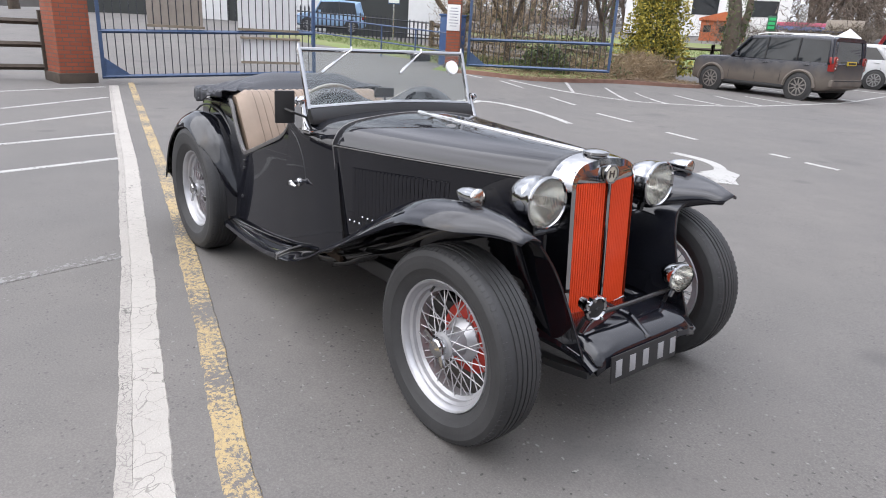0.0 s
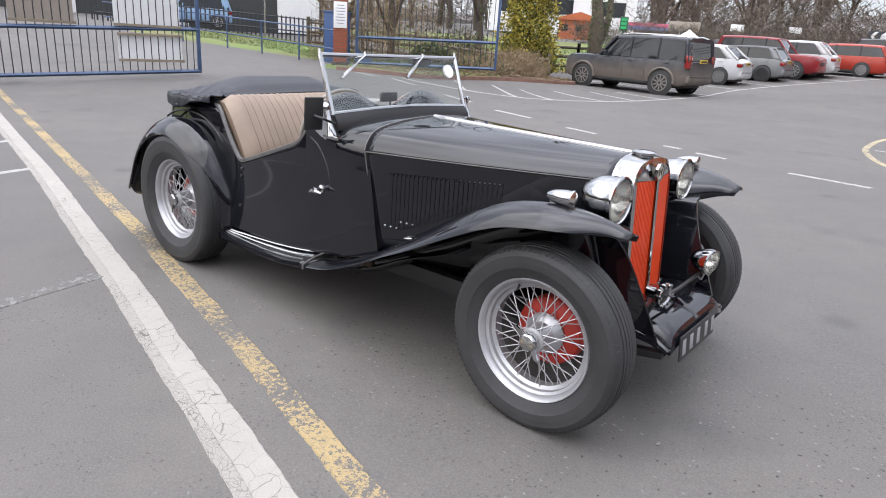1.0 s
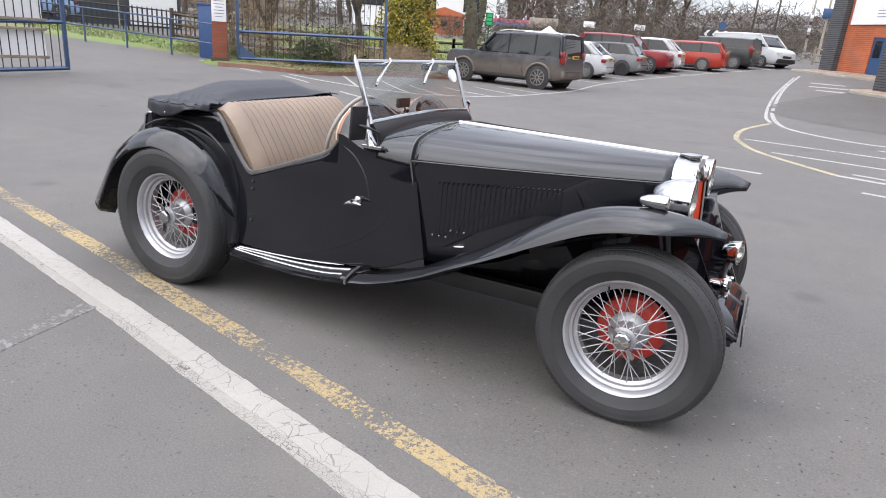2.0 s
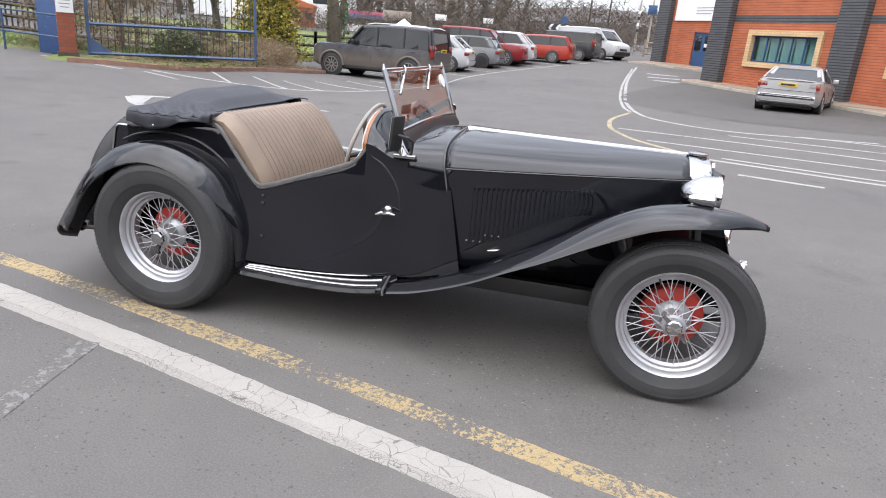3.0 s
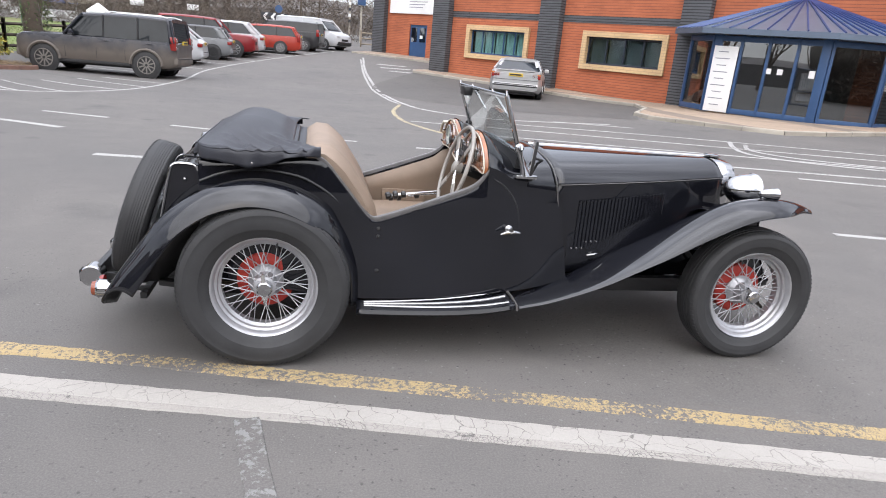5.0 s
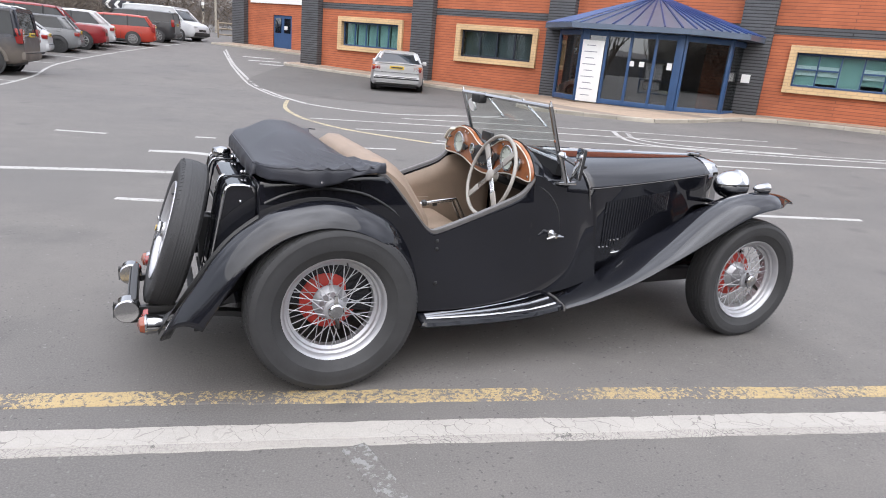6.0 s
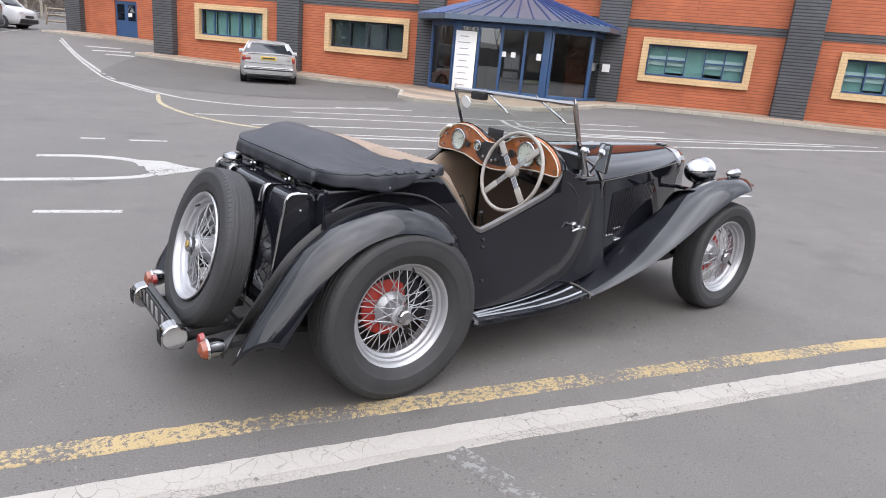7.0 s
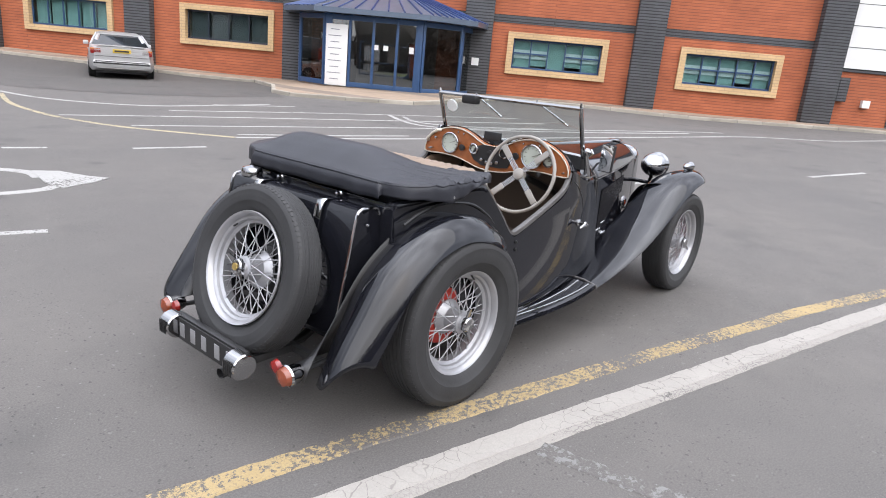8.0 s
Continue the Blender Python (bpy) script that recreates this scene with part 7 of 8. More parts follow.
    part("rear_bumper", Geo().box(-L / 2 + 0.10, 0, low + 0.23, 0.26, W * 0.88, 0.22, 0.06), lower or colour, v)
    part("front_bumper", Geo().box(L / 2 - 0.10, 0, low + 0.20, 0.26, W * 0.86, 0.24, 0.06), DARK_TRIM if van else (lower or colour), v)
    part("grille", Geo().box(L / 2 - 0.02, 0, low + 0.42, 0.06, W * 0.42, 0.14, 0.01), DARK_TRIM, v)
    part("plate", Geo().box(-L / 2 - 0.02, 0, low + (0.62 if not lamp_hi else 0.78), 0.03, 0.50, 0.11, 0.004), PLATE_Y, v, "yellow number plate, plain bar")
    part("plate_bar", Geo().box(-L / 2 - 0.037, 0, low + (0.62 if not lamp_hi else 0.78), 0.006, 0.40, 0.05), DARK_TRIM, v)
    part("underbody", Geo().box(0, 0, low + 0.02, L * 0.86, W * 0.78, 0.16, 0.02), DARK_TRIM, v)
    if rails:
        for s in SIDES:
            part("roof_rail", Geo().tube([(x2 + 0.1, s * hw * 0.74, zr - 0.03), (x2 + 0.3, s * hw * 0.74, zr + 0.022), (x1 - 0.4, s * hw * 0.74, zr + 0.022), (x1 - 0.1, s * hw * 0.74, zr - 0.03)], 0.016, 6), WHITE, v, "pale roof rail")
    if spare:
        part("spare_wheel", tyre_mesh(0.36, 0.22), RUBBER, v, "black covered spare wheel", Matrix.Translation((-L / 2 - 0.12, 0, 1.15)))
    return v


def stand(x, y, yaw, dx=0.0, dy=0.0):
    """A pose on the ground that puts the local point (dx, dy) at (x, y)."""
    c, s = math.cos(radians(yaw)), math.sin(radians(yaw))
    px, py = x - (c * dx - s * dy), y - (s * dx + c * dy)
    return Matrix.Translation((px, py, ground_z(x, y) + 0.004)) @ pose(0, 0, 0, 0, 0, yaw)


# the near off-roader and the row behind it
parked_vehicle("off_roader", "mud-coated dark blue off-road car with roof rails in a parking bay", 4.55, 1.95, 1.86, 2.89, -1.42, 0.375, 0.30,
               [(-2.28, 1.04), (-2.15, 1.09), (-1.0, 1.10), (0.4, 1.10), (0.7, 1.10), (1.95, 1.07), (2.18, 1.02), (2.28, 0.92)], (0.92, 0.36, -2.12, -2.22), P_NAVY, stand(-5.92, 18.15, 174.8, -1.42, 0.92), DARK_ALLOY, P_MUD, P_NAVY, rails=True, muddy=True, pillars=(0.33, 0.64), lamp_hi=True, tumble=0.86, mud=0.60)
parked_vehicle("hatchback", "white small hatchback parked in a bay", 3.97, 1.74, 1.49, 2.49, -1.22, 0.31, 0.20,
               [(-1.98, 0.86), (-1.75, 0.98), (-0.6, 0.98), (0.7, 0.93), (1.6, 0.80), (1.98, 0.62)], (1.0, 0.15, -1.25, -1.80), P_WHITE, stand(-6.0, 24.1, 181, -1.22, 0.78), pillars=(0.5,))
parked_vehicle("compact_hatchback", "grey compact hatchback with black wheels in a bay", 3.85, 1.73, 1.41, 2.5, -1.15, 0.31, 0.19,
               [(-1.92, 0.86), (-1.7, 0.92), (-0.4, 0.93), (0.85, 0.93), (1.6, 0.86), (1.92, 0.66)], (0.95, 0.45, -1.45, -1.78), P_GREY, stand(-5.3, 27.37, 180, -1.15, 0.78), DARK_TRIM, roof=P_BLACK, pillars=(0.5,))
parked_vehicle("red_off_roader", "dark red off-road car with a spare wheel, nose to the lane", 4.5, 1.86, 1.74, 2.66, -1.3, 0.37, 0.28,
               [(-2.25, 1.02), (-2.0, 1.06), (0.6, 1.06), (0.95, 1.05), (1.9, 1.02), (2.16, 0.98), (2.25, 0.86)], (1.0, 0.45, -1.95, -2.18), P_RED, stand(-4.65, 29.7, -1, 1.36, -0.86), DISC, pillars=(0.36, 0.68), spare=True, lamp_hi=True)
parked_vehicle("crossover", "white crossover car parked in a bay", 4.3, 1.8, 1.6, 2.6, -1.25, 0.33, 0.22,
               [(-2.15, 0.95), (-1.9, 1.02), (-0.5, 1.02), (0.8, 0.98), (1.8, 0.90), (2.15, 0.7)], (1.05, 0.35, -1.4, -1.95), P_WHITE, stand(-4.4, 31.8, 181, -1.25, 0.8), DARK_TRIM, pillars=(0.5,))
parked_vehicle("estate_car", "orange-red estate car parked in a bay", 4.7, 1.82, 1.5, 2.75, -1.3, 0.32, 0.2,
               [(-2.35, 0.92), (-2.1, 0.96), (-0.5, 0.95), (0.9, 0.93), (2.0, 0.80), (2.35, 0.62)], (1.05, 0.35, -1.95, -2.28), P_ORANGE, stand(-2.8, 34.6, 178, -1.3, 0.82), pillars=(0.36, 0.68), lamp_hi=True)
parked_vehicle("black_van", "charcoal panel van parked in a bay", 4.8, 1.92, 1.72, 3.1, -1.5, 0.34, 0.24,
               [(-2.4, 1.1), (-2.2, 1.15), (0.9, 1.12), (1.25, 1.05), (2.1, 0.9), (2.4, 0.7)], (1.45, 0.75, -2.3, -2.38), P_BLACK, stand(-1.6, 38.6, 168, -1.5, 0.86), van=True, lamp_hi=True, category="van")
parked_vehicle("white_van", "white high-roof panel van, nose to the lane", 5.0, 1.95, 2.02, 3.1, -1.6, 0.34, 0.26,
               [(-2.5, 1.1), (-2.3, 1.15), (1.1, 1.20), (1.5, 1.20), (2.15, 1.08), (2.42, 0.94), (2.5, 0.80)], (1.75, 0.95, -2.4, -2.48), P_WHITE, stand(-0.35, 42.0, -34, 1.45, -0.86), van=True, lamp_hi=True, category="van")
saloon = parked_vehicle("silver_saloon", "silver two-door saloon parked before the brick offices", 4.49, 1.84, 1.41, 2.73, -1.35, 0.315, 0.2,
               [(-2.24, 0.92), (-2.05, 0.96), (-1.3, 0.97), (-0.4, 0.93), (0.7, 0.91), (1.8, 0.80), (2.24, 0.62)], (0.95, 0.15, -0.95, -1.62), P_SILVER, stand(6.2, 19.75, 69, -1.35, 0.0), pillars=(0.55,), tumble=0.71)
for s in SIDES:
    part("indicator", Geo().box(-2.165, s * 0.715, 0.855, 0.16, 0.30, 0.06, 0.02), AMBER_CLEAR, saloon, "amber indicator")
part("boot_lip", Geo().box(-2.20, 0, 0.965, 0.12, 1.30, 0.025, 0.01), P_SILVER, saloon)
part("boot_seam", Geo().box(-2.258, 0, 0.655, 0.012, 1.55, 0.012, 0.003), DARK_TRIM, saloon)
part("bumper_rub", Geo().box(-2.275, 0, 0.45, 0.03, 1.58, 0.05, 0.012), DARK_TRIM, saloon, "dark bumper strip")
# ---------------------------------------------------------------- gates, pillars and fences
IRON = material("dark_iron", (0.02, 0.022, 0.03), 0.5, vary=0.2)
BLUE_IRON = material("blue_painted_iron", (0.042, 0.075, 0.150), 0.5, vary=0.25, scale=5)
WOOD = material("weathered_dark_timber", (0.06, 0.045, 0.033), 0.85, vary=0.35, scale=4, bump=0.4)
WOOD_PALE = material("pale_timber", (0.24, 0.20, 0.15), 0.85, vary=0.3, scale=4)
BEIGE = material("beige_sheet", (0.30, 0.26, 0.22), 0.7, vary=0.1)


def brick_pillar(x, y, w, h, label, yaw=0):
    p = thing("gate_pillar", label, "pillar", Matrix.Translation((x, y, ground_z(x, y))) @ pose(0, 0, 0, 0, 0, yaw), "gate pillars")
    part("shaft", Geo().box(0, 0, h / 2 - 0.1, w, w, h + 0.2, 0.006), BRICK_OLD, p)
    part("plinth", Geo().box(0, 0, 0.05, w + 0.08, w + 0.08, 0.26, 0.01), WOOD, p, "dark stained plinth")
    part("cap", Geo().box(0, 0, h + 0.04, w + 0.1, w + 0.1, 0.09, 0.015), KERB, p)
    return p


brick_pillar(-11.95, 0.55, 0.62, 2.6, "weathered red brick gate pillar by the boarded gate", 10)
brick_pillar(-11.69, 9.87, 0.36, 2.6, "red brick gate pillar carrying a white notice", 45)
NZ = 1.69
nm = Matrix.Translation((-11.55, 9.73, 0)) @ pose(0, 0, 0, 0, 0, 45)
notice = part("notice_board", Geo().box(0, 0, NZ, 0.35, 0.02, 0.66, 0.004), WHITE, None, "", nm)
tagged(notice, "white notice with unreadable lines on a brick pillar", "notice")
for k in range(7):
    part("text_bar", Geo().box(0, -0.013, NZ + 0.24 - 0.075 * k, 0.24 if k % 3 else 0.18, 0.004, 0.018), GREY_PRINT, notice)


def bar_gate(name, label, a, b, z0, z1, h_mid, h_top, bars, boards=()):
    """A framed leaf of upright bars between two plan points; z0 and z1: heights of its foot."""
    d = Vector((b[0] - a[0], b[1] - a[1], 0))
    ln = d.length
    m = Matrix.Translation((a[0], a[1], 0)) @ pose(0, 0, 0, 0, 0, math.degrees(math.atan2(d.y, d.x)))
    g = thing(name, label, "gate", m, "gate leaves")
    def foot(x):
        return lerp(z0, z1, x / ln)
    for x in (0.03, ln - 0.03):
        part("stile", Geo().box(x, 0, foot(x) + h_top / 2, 0.07, 0.06, h_top, 0.006), BLUE_IRON, g)
    for h, t in ((0.03, 0.07), (h_mid, 0.07), (h_top, 0.06)):
        part("rail", Geo().tube([(0, 0, foot(0) + h), (ln, 0, foot(ln) + h)], t * 0.55, 4), BLUE_IRON, g)
    for k in range(1, bars):
        x = ln * k / bars
        part("bar", Geo().tube([(x, 0, foot(x) + 0.03), (x, 0, foot(x) + h_top)], 0.010, 5), IRON, g)
    part("gusset", Geo().prism([(0.05, foot(0) + 0.05), (0.05, foot(0) + 0.40), (0.55, foot(0) + 0.05)], -0.01, 0.01), BLUE_IRON, g)
    for x0, x1, c0, c1, mat, lab in boards:
        p = part("board", Geo().box((x0 + x1) / 2, 0.045, foot((x0 + x1) / 2) + (c0 + c1) / 2, x1 - x0, 0.02, c1 - c0), mat, g, lab)
        for c in (c0, c1):
            part("batten", Geo().box((x0 + x1) / 2, -0.02, foot((x0 + x1) / 2) + c, x1 - x0 + 0.05, 0.03, 0.05, 0.004), WOOD_PALE, p, "pale timber batten")
    return g


bar_gate("gate_leaf", "blue iron gate leaf with white boards, half closed", (-11.62, 1.02), (-11.0, 5.3), 0.10, 0.25, 0.88, 2.2, 30,
         ((2.70, 3.95, 0.26, 0.76, WHITE, "white board"), (2.66, 3.93, 0.93, 2.0, WHITE, "white board"), (0.9, 1.95, 0.98, 2.1, BEIGE, "beige sheet")))
bar_gate("gate_leaf", "blue iron gate leaf standing open before a shrub bed", (-11.38, 10.15), (-8.15, 12.25), 0.46, 0.55, 0.70, 1.95, 26)


def rail_fence(name, label, pts, h, rails, mat, post_every=1.8, group="fences"):
    f = thing(name, label, "fence", None, group)
    for (x0, y0), (x1, y1) in zip(pts, pts[1:]):
        ln = math.hypot(x1 - x0, y1 - y0)
        n = max(1, round(ln / post_every))
        for k in range(n + 1):
            x, y = lerp(x0, x1, k / n), lerp(y0, y1, k / n)
            part("post", Geo().box(x, y, ground_z(x, y) + h / 2 - 0.05, 0.11, 0.11, h + 0.15, 0.01), mat, f)
        for r in range(rails):
            z = h * (r + 0.55) / rails
            part("rail", Geo().tube([(x0, y0 + 0.01, ground_z(x0, y0) + z), ((x0 + x1) / 2, (y0 + y1) / 2, ground_z((x0 + x1) / 2, (y0 + y1) / 2) + z), (x1, y1, ground_z(x1, y1) + z)], 0.055, 4), mat, f)
    return f


rail_fence("timber_fence", "dark weathered timber rail fence beside the brick pillar", [(-12.3, 0.2), (-12.6, -2.2), (-13.0, -6.0), (-13.4, -12.0)], 1.25, 3, WOOD, 1.9)
rail_fence("post_and_rail_fence", "dark post and rail fence along the grass", [(-20, 15.5), (-15.5, 20.5), (-12.0, 23.8), (-10.6, 25.6), (-10.0, 30), (-9.2, 38), (-7.0, 48)], 1.15, 3, WOOD, 2.2)
rail_fence("short_fence", "old grey rail fence in the shrub bed", [(-12.6, 15.2), (-11.4, 18.2), (-10.9, 19.6)], 0.95, 2, WOOD_PALE, 1.7)
rail_fence("far_fence", "grey rail fence across the end of the car park", [(2.5, 49.0), (9.0, 47.0), (16.0, 45.0)], 1.2, 3, WOOD_PALE, 2.2)

# palisade fence, verge and sheds past the gateway
pal = thing("palisade_fence", "grey-blue palisade fence behind the grass verge", "fence", None, "fences")
PALE = Geo().box(0, 0, 0.55, 0.07, 0.02, 1.15).add([(-0.035, -0.01, 1.125), (0.035, -0.01, 1.125), (0.0, -0.01, 1.22), (-0.035, 0.01, 1.125), (0.035, 0.01, 1.125), (0.0, 0.01, 1.22)], [[0, 1, 2], [5, 4, 3], [0, 2, 5, 3], [1, 4, 5, 2]]).data("pale", 0)
P0, P1 = Vector((-29.5, 11.0)), Vector((-22.5, 23.5))
for k in range(70):
    q = P0.lerp(P1, k / 69)
    part("pale", PALE, IRON, pal, "", Matrix.Translation((q.x, q.y, ground_z(q.x, q.y))) @ pose(0, 0, 0, 0, 0, 60))
for h in (0.35, 0.95):
    part("rail", Geo().tube([(P0.x, P0.y, ground_z(P0.x, P0.y) + h), (P1.x, P1.y, ground_z(P1.x, P1.y) + h)], 0.03, 5), IRON, pal)
rl = thing("hand_rail", "blue tube rail along the roadside verge", "rail", None, "fences")
for (x0, y0), (x1, y1) in (((-12.2, 10.3), (-17.0, 9.8)), ((-17.0, 9.8), (-23.0, 8.6))):
    for h in (0.45, 0.95):
        part("rail", Geo().tube([(x0, y0, ground_z(x0, y0) + h), (x1, y1, ground_z(x1, y1) + h)], 0.024, 6), BLUE_IRON, rl)
    for k in range(3):
        x, y = lerp(x0, x1, k / 3), lerp(y0, y1, k / 3)
        part("post", Geo().tube([(x, y, ground_z(x, y) - 0.1), (x, y, ground_z(x, y) + 0.97)], 0.028, 6), BLUE_IRON, rl)
CLAD_DARK = material("dark_green_grey_cladding", (0.035, 0.038, 0.036), 0.6, vary=0.2, scale=0.6)
WH = 5.4
shed = thing("warehouse", "dark clad warehouse with white doors past the gateway", "building", Matrix.Translation((-37, 22, 0.8)) @ pose(0, 0, 0, 0, 0, 62))
part("wall", Geo().box((WH - 17) / 2, 0, 2.2, WH + 17, 12, 4.9), CLAD_DARK, shed)
part("roof", Geo().box((WH - 17) / 2, 0, 4.75, WH + 17.6, 12.6, 0.3), CLAD_DARK, shed)
for x in (-8.6, -3.2, 4.0):
    part("shutter", Geo().box(x, -6.05, 2.2, 2.4, 0.08, 4.2, 0.01), WHITE, shed, "white roller door")
part("window_strip", Geo().box(-13, -6.05, 3.2, 3.0, 0.08, 1.2), CAR_GLASS, shed)
BIN = material("blue_bin_plastic", (0.03, 0.07, 0.18), 0.5, vary=0.15)
bn = thing("utility_cabinet", "blue metal cabinet beside the brick pillar", "cabinet", Matrix.Translation((-13.0, 10.9, ground_z(-13.0, 10.9))))
part("body", Geo().box(0, 0, 0.7, 0.6, 0.5, 1.4, 0.02), BIN, bn)
part("lid", Geo().box(0, 0, 1.43, 0.66, 0.56, 0.06, 0.015), BIN, bn)
parked_vehicle("small_off_roader", "pale blue small off-roader behind the palisade fence", 3.7, 1.65, 1.7, 2.3, -1.1, 0.34, 0.28,
               [(-1.85, 0.95), (-1.6, 1.0), (0.5, 1.0), (0.8, 0.98), (1.6, 0.92), (1.85, 0.8)], (0.85, 0.5, -1.55, -1.75), paint("pale_blue_car_paint", (0.22, 0.33, 0.48)), stand(-30.4, 16.5, 240), pillars=(0.5,))
sg = thing("road_sign", "blue and white road sign on a pole", "sign", Matrix.Translation((-24.5, 16.6, ground_z(-24.5, 16.6))) @ pose(0, 0, 0, 0, 0, 60))
part("pole", Geo().tube([(0, 0, 0), (0, 0, 2.6)], 0.04, 8), STEEL, sg)
part("panel", Geo().box(0, -0.05, 2.2, 0.55, 0.02, 0.9), BLUE, sg, "blue sign panel")
part("panel", Geo().box(0, -0.065, 1.95, 0.5, 0.01, 0.3), WHITE, sg)

# ---------------------------------------------------------------- grass, shrubs and trees
def island_material(name, a, b, rough=0.8, trans=0.0):
    """Colour varied from piece to piece."""
    m = bpy.data.materials.new(name)
    m.use_nodes = True
    n, l = m.node_tree.nodes, m.node_tree.links
    g = n.new("ShaderNodeNewGeometry")
    x = n.new("ShaderNodeMix")
    x.data_type = "RGBA"
    x.inputs[6].default_value, x.inputs[7].default_value = (*a, 1), (*b, 1)
    l.new(g.outputs["Random Per Island"], x.inputs["Factor"])
    l.new(x.outputs[2], n["Principled BSDF"].inputs["Base Color"])
    n["Principled BSDF"].inputs["Roughness"].default_value = rough
    return m


GRASS = material("short_grass", (0.095, 0.155, 0.030), 0.9, vary=0.35, scale=0.5, bump=0.6, fine=30, dark=(0.13, 0.12, 0.05))
SOIL = material("leaf_litter_soil", (0.11, 0.07, 0.045), 0.95, vary=0.4, scale=2, bump=0.7, fine=25)
TWIG = island_material("bare_twigs", (0.05, 0.035, 0.025), (0.17, 0.125, 0.085))
DRY = island_material("dry_stems", (0.12, 0.085, 0.05), (0.30, 0.22, 0.13))
LEAF = island_material("evergreen_leaves", (0.03, 0.05, 0.018), (0.10, 0.13, 0.04))
GOLD = island_material("golden_conifer_leaves", (0.09, 0.10, 0.018), (0.45, 0.36, 0.05))
BLADE = island_material("grass_blades", (0.05, 0.09, 0.02), (0.17, 0.20, 0.06))
BARK = material("grey_brown_bark", (0.085, 0.065, 0.048), 0.9, vary=0.4, scale=3, bump=0.8, fine=14)
rng = random.Random(5)


def patch(name, poly, mat, label, lift, kind="structure"):
    """A patch of ground cover over a four-sided area that follows the ground."""
    a, b, c, d = [Vector(p) for p in poly]
    n = 24
    rows = []
    for i in range(n + 1):
        row = []
        for j in range(n + 1):
            p = a.lerp(b, j / n).lerp(d.lerp(c, j / n), i / n)
            edge = min(i, j, n - i, n - j) > 0
            row.append((p.x, p.y, ground_z(p.x, p.y) + (lift + 0.03 * noise.noise((p.x, p.y, 0)) if edge else -0.01)))
        rows.append(row)
    return part(name, Geo().grid(rows), mat, kind=kind, label=label)


patch("grass_verge", [(-12.6, 11.0), (-23.0, 9.3), (-27.5, 16.5), (-15.5, 17.5)], GRASS, "short green grass verge past the gateway", 0.06)
patch("grass_field", [(-16.0, 19.5), (-11.3, 24.6), (-13.0, 48.0), (-48.0, 40.0)], GRASS, "green grass behind the rail fence", 0.05)
patch("grass_roadside", [(-12.8, -1.2), (-13.5, -13), (-30, -13), (-28, -1.5)], GRASS, "rough grass beside the timber fence", 0.05)
patch("grass_bank", [(-12.2, 11.0), (-15.5, 17.4), (-16.2, 20.0), (-12.2, 21.8)], GRASS, "green grass behind the shrub bed", 0.09)
patch("bed_grass", [(-11.9, 9.3), (-9.5, 10.5), (-9.15, 14.2), (-12.0, 14.6)], GRASS, "thin grass in the bed behind the open gate", 0.10)
patch("shrub_bed", [(-12.0, 14.4), (-9.15, 14.0), (-9.0, 18.2), (-12.6, 20.5)], SOIL, "bare soil of the shrub bed", 0.10)
bed_k = polyline([(-11.2, 9.3), (-9.5, 10.4), (-8.95, 14.0), (-8.75, 17.6), (-9.3, 18.9)], 40)
kr = [[], [], []]
for i, (x, y) in enumerate(bed_k):
    a, b = bed_k[max(i - 1, 0)], bed_k[min(i + 1, 39)]
    d = Vector((b[0] - a[0], b[1] - a[1], 0)).normalized()
    for r, (o, h) in enumerate(((-0.12, 0.10), (0.0, 0.10), (0.02, -0.05))):
        kr[r].append((x + d.y * o, y - d.x * o, ground_z(x, y) + h))
part("bed_kerb", Geo().grid(kr), material("brick_edging", (0.20, 0.11, 0.08), 0.9, vary=0.3, scale=3), kind="structure", label="low reddish edging of the shrub bed")


def strands(n, place, length, width, lean, up=0.6):
    """Many thin strips, each its own island."""
    g = Geo()
    for _ in range(n):
        p = Vector(place())
        d = Vector((rng.uniform(-1, 1), rng.uniform(-1, 1), rng.uniform(up - 0.5, up + 0.5)))
        d.normalize()
        ln = length * rng.uniform(0.5, 1.4)
        mid = p + d * ln * 0.5 + Vector((rng.uniform(-1, 1), rng.uniform(-1, 1), rng.uniform(-0.5, 0.5))) * ln * 0.12
        end = p + d * ln + Vector((rng.uniform(-1, 1), rng.uniform(-1, 1), -lean)) * ln * 0.2
        s = d.cross(Vector((rng.uniform(-1, 1), rng.uniform(-1, 1), 0.3))).normalized() * width
        k = len(g.v)
        g.v += [tuple(p - s), tuple(p + s), tuple(mid + s * 0.8), tuple(mid - s * 0.8), tuple(end)]
        g.f += [[k, k + 1, k + 2, k + 3], [k + 3, k + 2, k + 4]]
    return g


def leaves(n, place, size):
    g = Geo()
    for _ in range(n):
        p = Vector(place())
        a = Vector((rng.uniform(-1, 1), rng.uniform(-1, 1), rng.uniform(-1, 1))).normalized()
        b = a.cross(Vector((rng.uniform(-1, 1), rng.uniform(-1, 1), rng.uniform(-1, 1)))).normalized()
        s = size * rng.uniform(0.6, 1.4)
        k = len(g.v)
        g.v += [tuple(p - a * s), tuple(p + b * s * 0.5), tuple(p + a * s), tuple(p - b * s * 0.5)]
        g.f.append([k, k + 1, k + 2, k + 3])
    return g


def raw(name, geo, mat, parent=None, label="", kind="", m=None):
    me = bpy.data.meshes.new(name)
    me.from_pydata(geo.v, [], geo.f)
    return part(name, me, mat, parent, label, m, kind=kind)


